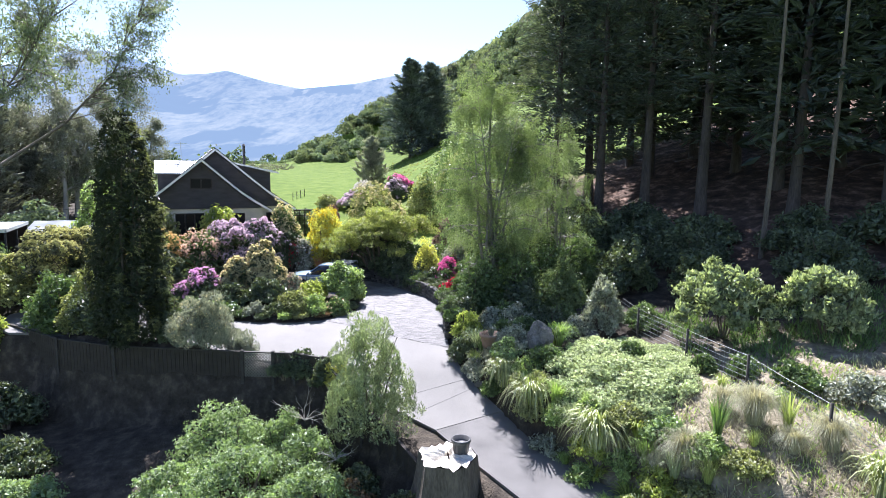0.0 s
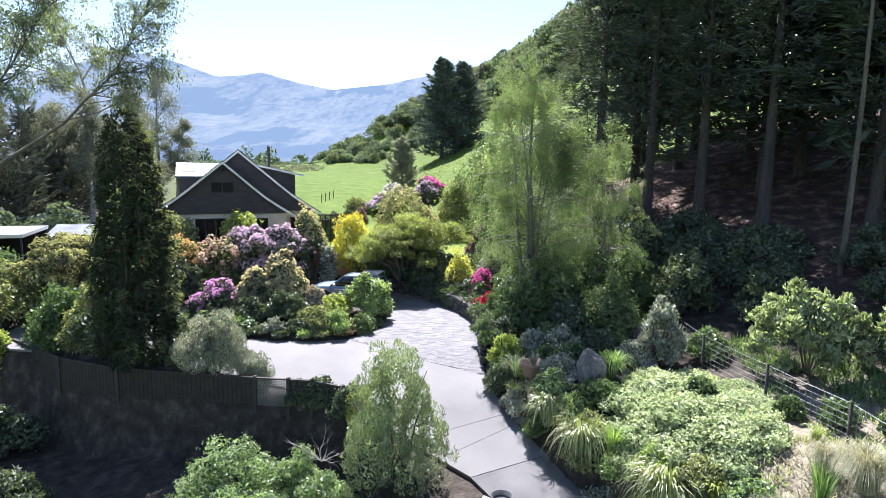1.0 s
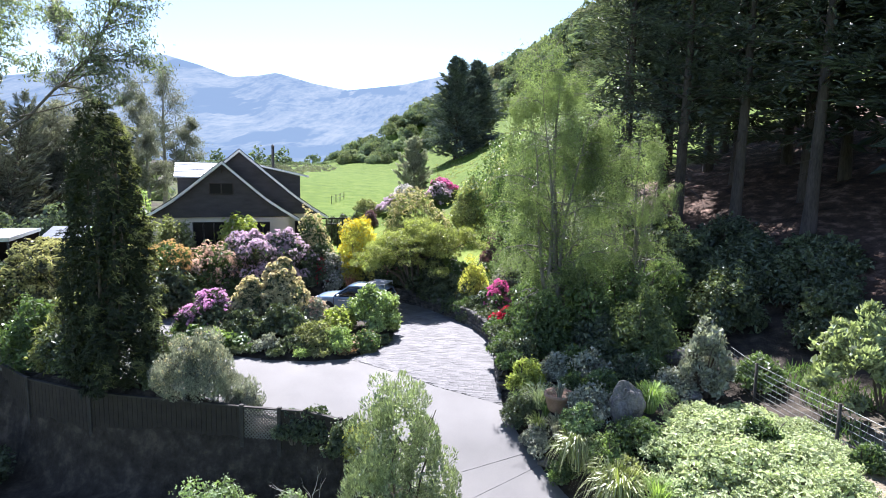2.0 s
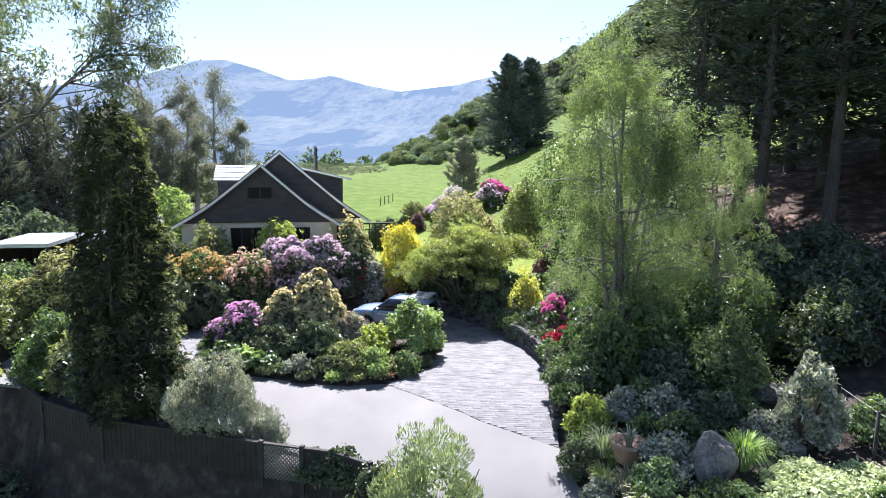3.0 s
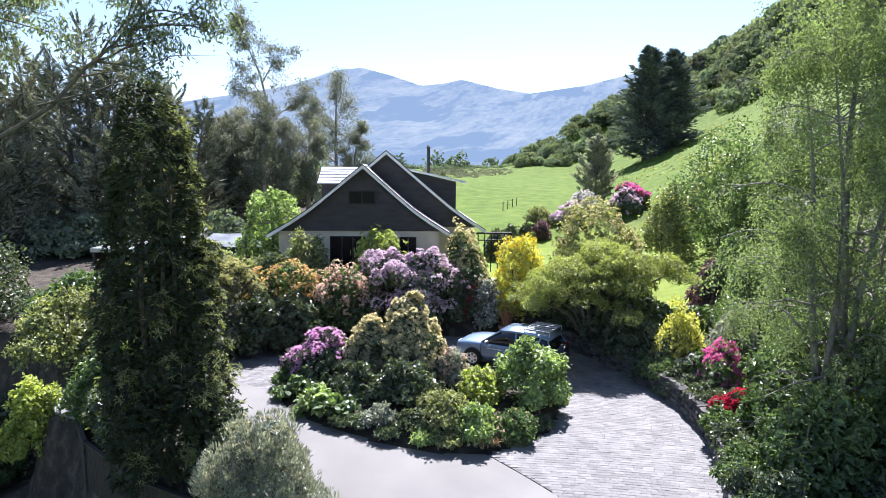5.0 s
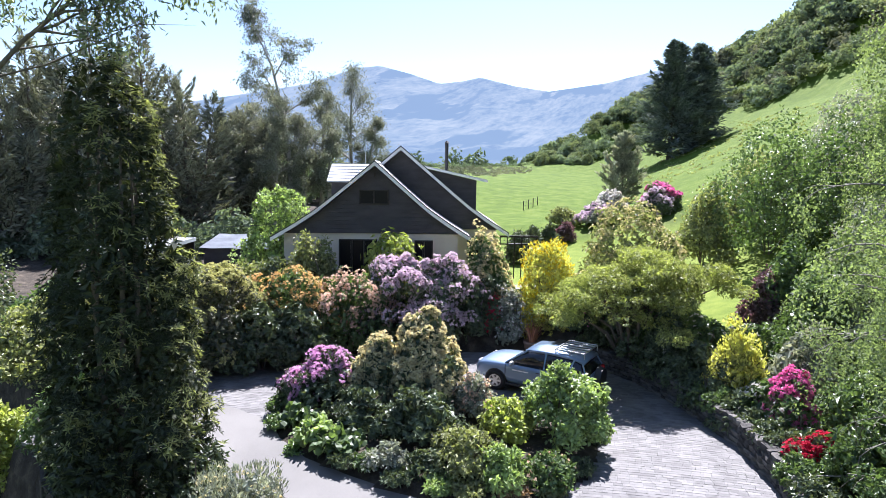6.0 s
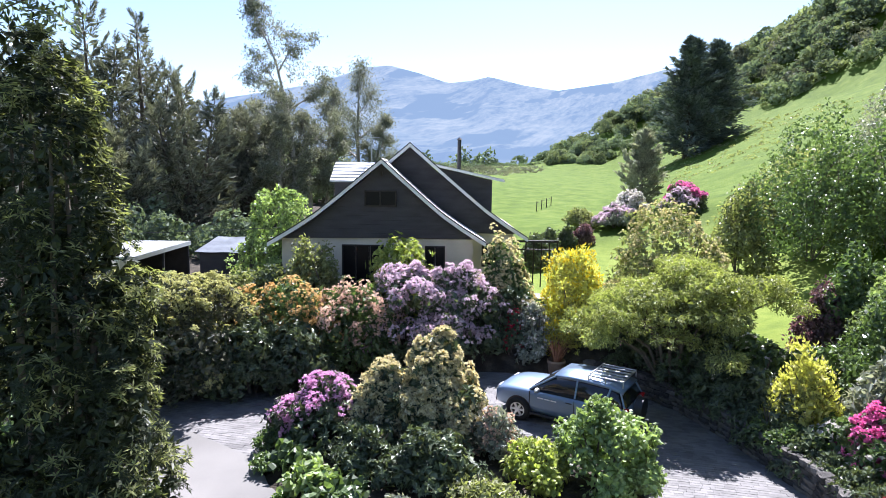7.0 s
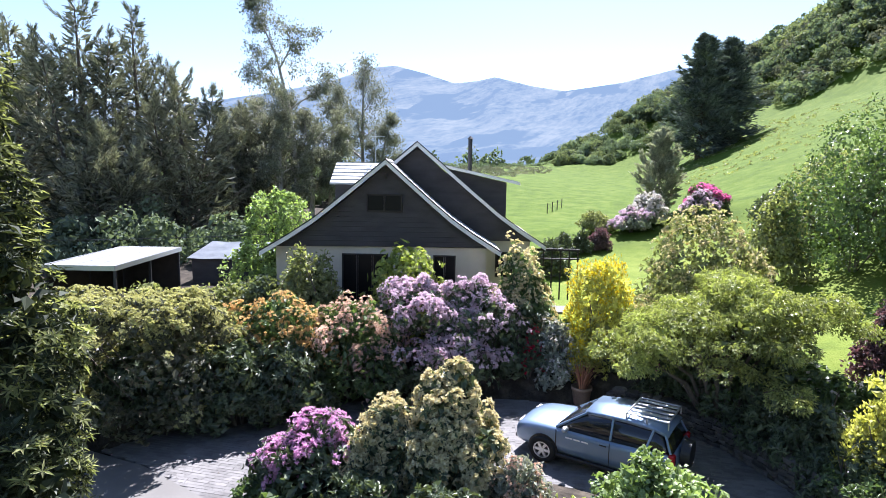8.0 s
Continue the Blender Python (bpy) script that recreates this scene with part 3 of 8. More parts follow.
def land_z(x, y):
    """Height of the land without the drive."""
    x, y = np.asarray(x, float), np.asarray(y, float)
    rx, ry = x - UV_O.x, y - UV_O.y
    u, v = rx * UV_U.x + ry * UV_U.y, rx * UV_V.x + ry * UV_V.y
    near = 0.0 + 0.9 * sstep(10, 17, v) * sstep(-30, -8, u + 0.0 * v) + 0.15 * sstep(-2, 3, x)
    far = 1.0 + 0.068 * np.clip(v - 40, 0, 115)
    base = near + (far - near) * sstep(30, 45, v)
    toe = 11.5 + 0.30 * np.clip(v - 30, 0, 90)
    hill = (0.35 + 0.07 * sstep(40, 110, v)) * np.clip(u - toe, 0, 60) + 0.50 * np.clip(u - 76, 0, 90) + 0.15 * np.clip(u - 62, 0, 60) * sstep(118, 150, v)
    hill = hill * (1 - 0.45 * sstep(10, -14, v)) * (0.75 + 0.25 * sstep(16, 24, u)) * sstep(250, 145, v)
    spur = 0.50 * np.clip(u - 25, 0, 75) * sstep(138, 172, v) * sstep(250, 185, v)
    z = base + np.maximum(hill, spur) + 2.0 * np.exp(-((u - 19) / 9) ** 2 - ((v - 46) / 9) ** 2)
    z = z - 0.16 * np.clip(v - 155 - 0.25 * np.clip(u, 0, 200), 0, 260) * sstep(150, 40, u)
    z = z - 0.22 * np.clip(-u - 30, 0, 120) * sstep(20, 60, v)
    # the bank below the fence and the bed along the drive
    low = -2.7 - 0.14 * np.clip(21 - y, 0, 14) - 0.06 * np.clip(-x - 6, 0, 20)
    fx = np.interp(x, [-24, -19.3, -15.2, -12.5, -7.84, -5.5, -4.4, -2.7, -1.55, -0.8, 0.6, 2.0, 4.1, 13], [28.4, 26.4, 23.7, 22.75, 22.1, 21.9, 21.5, 19.1, 17.9, 17.3, 16.9, 14.9, 12.0, 2.5])
    z = np.where(x < 13, z + (low - z) * sstep(0.35, -0.5, y - fx), z)
    right = sstep(0, 1, x - np.interp(y, [5, 10.8, 13.6, 16.1, 19.8, 23.8, 26], [16, 9.5, 6.6, 4.7, 1.9, 0.3, 0.1]))
    bed = -0.25 - 0.24 * np.clip(20.5 - y, -3, 20) + 0.30 * np.clip(x - 3.0, 0, 5)
    z = z + (np.minimum(z, bed + 0.9 * sstep(20, 24, y)) - z) * right * sstep(25.5, 23.0, y)
    redge = np.interp(y, [5, 10.8, 13.6, 16.1, 19.8, 23.8, 26], [16, 9.5, 6.6, 4.7, 1.9, 0.3, 0.1])
    cap = drive_z(y) - 0.05
    z = np.where((x < redge) & (y < 22.3) & (x > -3.6), np.minimum(z, cap), z)
    return z + 0.10 * np.sin(x * 0.9 + 1.3) * np.sin(y * 0.8) * sstep(46, 30, v) + 0.35 * np.sin(u * 0.11 + 0.6) * np.sin(v * 0.075) * sstep(48, 70, v)


def all_z(x, y):
    x, y = np.asarray(x, float), np.asarray(y, float)
    z = land_z(x, y)
    d = poly_dist(x, y, DRIVE)
    z = drive_z(y) - 0.10 + (z - drive_z(y) + 0.10) * sstep(0.02, 0.9, d)
    i = poly_dist(x, y, ISLAND)
    return np.where(i < 0, 0.02 + 0.22 * sstep(0, -0.9, i), z)


def ground_z(x, y):
    return float(all_z(np.array([x]), np.array([y]))[0])


def axis(lo, hi, fine_lo, fine_hi, step, grow=1.10):
    a = list(np.arange(fine_lo, fine_hi, step))
    s, v = step, fine_lo
    while v > lo:
        s *= grow; v -= s; a.insert(0, v)
    s, v = step, fine_hi
    while v < hi:
        s *= grow; v += s; a.append(v)
    return np.array(a)


gx, gy = axis(-1800, 1500, -24, 14, 0.32, 1.14), axis(-250, 2600, 9, 40, 0.32, 1.14)
GX, GY = np.meshgrid(gx, gy)
GZ = all_z(GX.ravel(), GY.ravel())
GZ += np.array([noise.noise(Vector((a * 0.9, b * 0.9, 3))) * 0.05 for a, b in zip(GX.ravel(), GY.ravel())]) * (poly_dist(GX.ravel(), GY.ravel(), DRIVE) > 0.3)
ny, nx = GX.shape
q = (np.arange(ny - 1)[:, None] * nx + np.arange(nx - 1)[None, :]).ravel()
LAWN = [(-0.5, 38.5), (2.5, 38), (6.0, 42), (9, 50), (10, 60), (2, 66), (-6, 62), (-9, 52), (-11, 47), (-10.6, 44), (-8, 45), (-6, 47), (-3, 45)]
_rx, _ry = GX.ravel() - UV_O.x, GY.ravel() - UV_O.y
_u, _v = _rx * UV_U.x + _ry * UV_U.y, _rx * UV_V.x + _ry * UV_V.y
zone = np.zeros((GX.size, 4), np.float32)
zone[:, 0] = sstep(0.3, -0.3, poly_dist(GX.ravel(), GY.ravel(), LAWN))                       # lawn
zone[:, 0] = np.maximum(zone[:, 0], sstep(2.6, 3.6, _u) * sstep(18, 16, _u) * sstep(19.5, 21, _v) * sstep(44, 42, _v))
zone[:, 1] = np.maximum(sstep(38, 42, _v) * sstep(-9, -6, _u), np.maximum(sstep(17, 20, _u) * sstep(20, 24, _v), sstep(13.0, 10.5, GY.ravel())))                                          # pasture
zone[:, 2] = sstep(17, 22, _u + 0.35 * _v) * sstep(38, 30, _v) * sstep(60, 50, _u) * sstep(9, 12, GX.ravel())   # needle litter under the pines
zone[:, 3] = sstep(3.2, 4.4, GX.ravel()) * sstep(20.5, 18.5, GY.ravel() - 0.3 * (GX.ravel() - 6)) * sstep(22, 12, GX.ravel())     # dry grass


def ground_material():
    m, n, l, p, out = nodes_of("garden ground")
    at = n.new("ShaderNodeVertexColor"); at.layer_name = "zone"
    sp = n.new("ShaderNodeSeparateColor"); l.new(at.outputs[0], sp.inputs[0])
    co = n.new("ShaderNodeTexCoord")
    def two(scale, a, b, c):
        t = n.new("ShaderNodeTexNoise"); t.inputs["Scale"].default_value, t.inputs["Detail"].default_value = scale, 8
        t.inputs["Roughness"].default_value = 0.65
        l.new(co.outputs["Object"], t.inputs["Vector"])
        r = ramp_of(n, [(0.32, a), (0.52, b), (0.70, c)]); l.new(t.outputs[0], r.inputs[0])
        return r.outputs[0], t.outputs[0]
    soil, h = two(2.2, (0.026, 0.022, 0.017), (0.055, 0.046, 0.036), (0.11, 0.09, 0.068))
    lawn, _ = two(1.3, (0.09, 0.13, 0.018), (0.13, 0.172, 0.025), (0.165, 0.20, 0.038))
    past, _ = two(0.55, (0.046, 0.080, 0.005), (0.069, 0.111, 0.007), (0.108, 0.142, 0.021))
    lit, _ = two(1.4, (0.03, 0.022, 0.016), (0.09, 0.058, 0.042), (0.30, 0.20, 0.15))
    cur = soil
    dry, _ = two(2.6, (0.10, 0.083, 0.057), (0.205, 0.175, 0.125), (0.34, 0.30, 0.22))
    for k, c in ((2, lit), (3, dry), (0, lawn), (1, past)):
        x = n.new("ShaderNodeMix"); x.data_type = "RGBA"
        l.new(sp.outputs[k] if k < 3 else at.outputs[1], x.inputs[0]); l.new(cur, x.inputs[6]); l.new(c, x.inputs[7]); cur = x.outputs[2]
    l.new(cur, p.inputs["Base Color"])
    fine = n.new("ShaderNodeTexNoise"); fine.inputs["Scale"].default_value, fine.inputs["Detail"].default_value = 14, 6
    l.new(co.outputs["Object"], fine.inputs["Vector"])
    bp = n.new("ShaderNodeBump"); bp.inputs["Strength"].default_value, bp.inputs["Distance"].default_value = 0.7, 0.08
    l.new(fine.outputs[0], bp.inputs["Height"]); l.new(bp.outputs[0], p.inputs["Normal"])
    p.inputs["Roughness"].default_value, p.inputs["Specular IOR Level"].default_value = 0.95, 0.15
    return m


ground = mesh_np("ground", np.stack([GX.ravel(), GY.ravel(), GZ], 1), np.stack([q, q + 1, q + nx + 1, q + nx], 1), ground_material(), None, True)
ca = ground.data.color_attributes.new("zone", "FLOAT_COLOR", "POINT")
ca.data.foreach_set("color", zone.ravel())
tagged(ground, "garden soil, mown lawn, bright green pasture and needle litter", "ground", kind="structure")


def sheet(name, poly, holes, zfun, step, material, drop=0.09):
    """A flat surface cut to an outline, with a skirt of real thickness."""
    bm = bmesh.new()
    xs = [p[0] for p in poly]; ys = [p[1] for p in poly]
    vs = [bm.verts.new((x, y, 0)) for x, y in poly]
    es = [bm.edges.new((vs[i], vs[(i + 1) % len(vs)])) for i in range(len(vs))]
    for hole in holes:
        hs = [bm.verts.new((x, y, 0)) for x, y in hole]
        es += [bm.edges.new((hs[i], hs[(i + 1) % len(hs)])) for i in range(len(hs))]
    bmesh.ops.triangle_fill(bm, use_beauty=True, edges=es)
    for k in np.arange(math.floor(min(ys)), max(ys), step):
        bmesh.ops.bisect_plane(bm, geom=bm.verts[:] + bm.edges[:] + bm.faces[:], plane_co=(0, float(k), 0), plane_no=(0, 1, 0))
    bmesh.ops.recalc_face_normals(bm, faces=bm.faces[:])
    for f in bm.faces:
        if f.normal.z < 0:
            f.normal_flip()
    r = bmesh.ops.extrude_face_region(bm, geom=bm.faces[:])
    top = [g for g in r["geom"] if isinstance(g, bmesh.types.BMVert)]
    tops = set(top)
    for v in bm.verts:
        z = float(zfun(v.co.y))
        v.co.z = z if v in tops else z - drop
    bm.normal_update()
    for f in bm.faces:
        f.smooth = abs(f.normal.z) > 0.5
    for ed in bm.edges:
        ed.smooth = len(ed.link_faces) == 2 and ed.calc_face_angle(0.0) < 0.6
    return part(name, bm, material)


concrete = sheet("driveway_concrete", [(1.93, 19.92), (1.25, 21), (0.6, 22.5), (0.25, 23.72), (-1.15, 24.36), (-1.95, 24.72), (-2.55, 25.15), (-3.5, 25.7), (-4.4, 26.25), (-5.35, 26.8), (-6.2, 26.55),
    (-7.6, 26.45), (-9.2, 26.65), (-10.6, 26.95), (-11.8, 27.55), (-12.6, 28.25), (-16, 28.9), (-17.7, 28.9), (-19, 28.6), (-19.6, 27.5), (-19.2, 25.8), (-18, 25.0), (-13.5, 24.7), (-10, 23.9), (-8, 23.0), (-5, 22.4), (-3.4, 21.2), (-1.2, 19.6), (-0.32, 18.92)],
    [], lambda y: drive_z(y) + 0.014, 0.4, M_CONC)
tagged(concrete, "pale sunlit concrete driveway apron with saw-cut joints", "driveway", kind="structure")
road = sheet("driveway_lower", [(16, 5), (9.5, 10.8), (6.6, 13.6), (4.66, 16.1), (2.95, 17.9), (1.935, 19.905), (-0.315, 18.91), (0.9, 17.2), (2.4, 15.2), (4.5, 12.2), (7, 9), (13, 3)], [], lambda y: drive_z(y) + 0.004, 0.4, M_ASPH)
tagged(road, "worn grey gravelled asphalt driveway running downhill", "driveway", kind="structure")
pave_bed = sheet("paving_bed", [(0.24, 23.78), (0.15, 25.5), (0.17, 27.4), (-0.06, 29.6), (-0.8, 31.7), (-2, 33.7), (-3.6, 35.7), (-5, 36.6), (-7, 37.0), (-9.2, 36.6), (-12, 35.4), (-14.5, 33.8), (-16.5, 31.6), (-17.5, 29.1),
    (-16, 28.96), (-12.66, 28.2), (-13.4, 30), (-12.8, 31.2), (-11, 31.9), (-8.4, 32.3), (-5.6, 32.0), (-4.4, 31.2), (-3.95, 29.8), (-4.1, 28.4), (-4.96, 27.06), (-5.3, 26.84), (-4.37, 26.3), (-3.47, 25.75), (-2.52, 25.2), (-1.92, 24.77), (-1.12, 24.41)], [], lambda y: drive_z(y) - 0.007, 0.5, M_SAND)
tagged(pave_bed, "sandy joints of the stone-paved turning circle", "paving", kind="structure")
for a, b in (((-0.95, 20.87), (0.9, 21.68)), ((-0.98, 19.8), (1.18, 21.24))):
    bm = bmesh.new()
    ang = math.atan2(b[1] - a[1], b[0] - a[0])
    for k in range(6):                          # it follows the fall of the drive
        p, q = [(a[0] + (b[0] - a[0]) * w / 6, a[1] + (b[1] - a[1]) * w / 6) for w in (k, k + 1)]
        ln = math.hypot(q[0] - p[0], q[1] - p[1])
        za, zb = float(drive_z(p[1])), float(drive_z(q[1]))
        M = Matrix.Translation((*p, za + 0.018)) @ Matrix.Rotation(ang, 4, "Z") @ Matrix.Rotation(-math.atan2(zb - za, ln), 4, "Y")
        box(bm, 0, ln, -0.009, 0.009, -0.02, 0.001, M)
    tagged(part("driveway_joint", bm, M_SAND), "dark expansion joint across the concrete drive", "joint", kind="structure")

# ---- distance ----
def hills_material():
    """Far hills, the haze of kilometres of bright air mixed in as a glow."""
    m, n, l, p, out = nodes_of("distant hills")
    co = n.new("ShaderNodeTexCoord")
    a, b = n.new("ShaderNodeTexNoise"), n.new("ShaderNodeTexNoise")
    a.inputs["Scale"].default_value, a.inputs["Detail"].default_value = 0.018, 10
    a.inputs["Roughness"].default_value = 0.6
    b.inputs["Scale"].default_value, b.inputs["Detail"].default_value = 0.085, 8
    b.inputs["Roughness"].default_value = 0.7
    mp = n.new("ShaderNodeMapping"); mp.inputs["Scale"].default_value = (1.0, 0.16, 0.8)   # gullies and spurs run up the slope
    l.new(co.outputs["Object"], mp.inputs[0])
    l.new(mp.outputs[0], a.inputs["Vector"]); l.new(mp.outputs[0], b.inputs["Vector"])
    ad = n.new("ShaderNodeMath"); ad.operation = "MULTIPLY_ADD"; ad.inputs[1].default_value = 0.5
    hf = n.new("ShaderNodeMath"); hf.operation = "MULTIPLY"; hf.inputs[1].default_value = 0.5
    l.new(b.outputs[0], hf.inputs[0]); l.new(a.outputs[0], ad.inputs[0]); l.new(hf.outputs[0], ad.inputs[2])
    r = ramp_of(n, [(0.42, (0.006, 0.016, 0.012)), (0.475, (0.06, 0.07, 0.045)), (0.62, (0.165, 0.158, 0.10))])
    sx = n.new("ShaderNodeSeparateXYZ"); l.new(co.outputs["Object"], sx.inputs[0])
    mr = n.new("ShaderNodeMapRange"); mr.inputs[1].default_value, mr.inputs[2].default_value, mr.inputs[3].default_value, mr.inputs[4].default_value = 10, 70, -0.11, 0.012
    l.new(sx.outputs[2], mr.inputs[0])                  # woods lie in the lower gullies
    wd = n.new("ShaderNodeMath"); wd.operation = "ADD"; l.new(ad.outputs[0], wd.inputs[0]); l.new(mr.outputs[0], wd.inputs[1])
    l.new(wd.outputs[0], r.inputs[0])
    c = n.new("ShaderNodeTexNoise"); c.inputs["Scale"].default_value, c.inputs["Detail"].default_value = 0.011, 4
    l.new(mp.outputs[0], c.inputs["Vector"])
    fr = ramp_of(n, [(0.56, (0, 0, 0)), (0.585, (1, 1, 1))]); l.new(c.outputs[0], fr.inputs[0])
    fx = n.new("ShaderNodeMix"); fx.data_type = "RGBA"; fx.inputs[7].default_value = (0.012, 0.026, 0.018, 1)
    l.new(fr.outputs[0], fx.inputs[0]); l.new(r.outputs[0], fx.inputs[6]); l.new(fx.outputs[2], p.inputs["Base Color"])   # forest blocks
    p.inputs["Roughness"].default_value, p.inputs["Specular IOR Level"].default_value = 1.0, 0.0
    # painted haze: an even blue glow laid over the hill colours
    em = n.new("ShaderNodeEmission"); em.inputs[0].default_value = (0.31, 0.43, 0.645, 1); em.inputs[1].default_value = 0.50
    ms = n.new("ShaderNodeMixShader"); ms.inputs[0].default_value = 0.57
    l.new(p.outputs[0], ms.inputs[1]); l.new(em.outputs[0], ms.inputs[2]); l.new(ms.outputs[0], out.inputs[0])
    return m


def far_hills():
    az = np.radians(np.arange(-75, 75.1, 0.5))           # from +y, to the left
    ridge = np.interp(np.degrees(az), [-75, -20, 2.3, 7, 12, 15, 18.4, 20, 22.2, 25, 27.7, 30, 34.3, 40, 46, 75],
                      [9.0, 9.6, 9.2, 8.15, 7.5, 7.95, 8.75, 8.4, 8.15, 9.0, 9.6, 9.35, 7.8, 6.6, 5.4, 5.0])
    rows = []
    T = np.linspace(0, 1, 60)
    for t in T:
        dist = 520 + 1500 * t
        el = np.radians(ridge) * (0.02 + 0.98 * t ** 0.85) - np.radians(1.2) * (1 - t)
        x, y = -4 - dist * np.sin(az), 15 + dist * np.cos(az)
        z = 6.8 + dist * np.tan(el)
        z += np.array([noise.fractal(Vector((a * 0.004, b * 0.004, 1.0)), 1.0, 2.0, 5) for a, b in zip(x, y)]) * 14 * math.sin(math.pi * min(1, t * 1.02)) ** 0.7
        rows.append(np.stack([x, y, z], 1))
    rows.append(np.stack([-4 - 2400 * np.sin(az), 15 + 2400 * np.cos(az), np.full(len(az), -60.0)], 1))
    V = np.concatenate(rows); w = len(az); h = len(rows)
    q = (np.arange(h - 1)[:, None] * w + np.arange(w - 1)[None, :]).ravel()
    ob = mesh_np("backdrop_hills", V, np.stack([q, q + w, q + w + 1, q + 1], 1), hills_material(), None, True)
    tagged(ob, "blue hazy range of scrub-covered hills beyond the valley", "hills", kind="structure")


far_hills()

# ---- house ----
def house():
    O = Vector((-2.0, 26.0, 1.0))
    e = new("house")
    e.matrix_world = HOUSE_M @ Matrix.Translation((0, 0, 0.816)) @ Matrix.Diagonal((0.88, 0.883, 0.88, 1)) @ Matrix.Translation(O)
    tagged(e, "dark shingled gabled house with white barge boards and bell-cast eaves", "house")
    S = Matrix.Translation(-O)

    def put(name, bm, mat, par=None, label=""):
        bmesh.ops.transform(bm, matrix=S, verts=bm.verts[:])
        return part(name, bm, mat, par or e, label)

    def prism(bm, outline, v0, v1):
        a = [bm.verts.new((x, v0, z)) for x, z in outline]
        b = [bm.verts.new((x, v1, z)) for x, z in outline]
        bm.faces.new(a); bm.faces.new(b[::-1])
        for i in range(len(a)):
            j = (i + 1) % len(a)
            bm.faces.new((a[i], b[i], b[j], a[j]))
        bmesh.ops.recalc_face_normals(bm, faces=bm.faces[:])

    def roof_side(prof, v0, v1, name, flip):
        """Tile courses down a bent slope, lapped, from ridge to eave."""
        bm = bmesh.new()
        prism(bm, [(x, z - 0.01) for x, z in prof] + [(x, z - 0.09) for x, z in prof[::-1]], v0 + 0.02, v1 - 0.02)
        slab = put(name, bm, M_ROOFM)
        pts = [Vector((x, 0, z)) for x, z in prof]
        seg = [(pts[i + 1] - pts[i]).length for i in range(len(pts) - 1)]
        total, step = sum(seg), 0.33
        k = int(total / step)
        def along(s):
            for i, g in enumerate(seg):
                if s <= g or i == len(seg) - 1:
                    d = (pts[i + 1] - pts[i]).normalized()
                    return pts[i] + d * s, d
                s -= g
        for i in range(k + 1):
            s0, s1 = i * total / (k + 1), min(total, (i + 1) * total / (k + 1) + 0.04)
            p0, d0 = along(s0); p1, d1 = along(s1)
            nrm = Vector((-d0.z, 0, d0.x)) * (1 if d0.x > 0 else -1)
            lo, hi = 0.02, 0.055
            bm = bmesh.new()
            prism(bm, [(p0.x + nrm.x * lo, p0.z + nrm.z * lo), (p1.x + nrm.x * hi, p1.z + nrm.z * hi), (p1.x + nrm.x * 0.012, p1.z + nrm.z * 0.012), (p0.x + nrm.x * 0.004, p0.z + nrm.z * 0.004)], v0, v1)
            put("tile_course", bm, M_ROOFM, slab)
        return slab

    def bell(apex, k, e2):
        """The slope from ridge to eave, eased round its bend."""
        mix = lambda p, q2, t: (p[0] + (q2[0] - p[0]) * t, p[1] + (q2[1] - p[1]) * t)
        a, b = mix(k, apex, 0.30), mix(k, e2, 0.42)
        c = mix(mix(a, k, 0.5), mix(k, b, 0.5), 0.5)
        return [apex, mix(apex, a, 0.5), a, mix(mix(a, k, 0.5), c, 0.5), c, b, e2]

    def gable(apex, kl, el, kr, er, v0, v1, lap):
        """One gabled block: front panel of lapped boards, two roof slopes and barge boards."""
        bm = bmesh.new()
        left, right = bell(apex, kl, el), bell(apex, kr, er)
        inner = [(el[0] + 0.45, el[1] + 0.22)] + [(x + 0.1, z - 0.09) for x, z in left[-2:0:-1]] + [(apex[0], apex[1] - 0.15)] + [(x - 0.1, z - 0.09) for x, z in right[1:-1]] + [(er[0] - 0.45, er[1] + 0.22)]
        prism(bm, inner, v0 + 0.06, v1)
        put("gable_wall", bm, M_SHINGLE, None, "dark stained shingle gable")
        # lapped courses on the gable front
        bm = bmesh.new()
        z = el[1] + 0.3
        xs = np.array([p[0] for p in inner]); zs = np.array([p[1] for p in inner])
        while z < apex[1] - 0.45:
            h2 = len(xs) // 2
            xl = np.interp(z + 0.2, zs[:h2 + 1], xs[:h2 + 1]); xr = np.interp(z + 0.2, zs[:h2 - 1:-1], xs[:h2 - 1:-1])
            box(bm, xl + 0.03, xr - 0.03, v0 + 0.035, v0 + 0.062, z, z + 0.19)
            z += 0.2
        put("shingling", bm, M_SHINGLE)["kind"] = "stuff"
        roof_side(left, v0 - lap, v1, "roof", True)
        roof_side(right, v0 - lap, v1, "roof", False)
        for pts in (left, right):
            bm = bmesh.new()
            prism(bm, [(x, z + 0.05) for x, z in pts] + [(x, z - 0.13) for x, z in pts[::-1]], v0 - lap - 0.045, v0 - lap - 0.003)
            put("barge_board", bm, M_WHITE, None, "white painted barge board")
            bm = bmesh.new()
            prism(bm, [(x, z + 0.11) for x, z in pts] + [(x, z + 0.054) for x, z in pts[::-1]], v0 - lap - 0.06, v0 - lap + 0.1)
            put("barge_cap", bm, M_BLACKPIPE)
        bm = bmesh.new()
        for k in range(int((v1 - v0 + lap) / 0.4)):
            prism(bm, [(apex[0] - 0.13, apex[1] + 0.0), (apex[0], apex[1] + 0.11), (apex[0] + 0.13, apex[1] + 0.0), (apex[0], apex[1] - 0.02)], v0 - lap + k * 0.4, v0 - lap + k * 0.4 + 0.385)
        put("ridge_cap", bm, M_ROOFM)

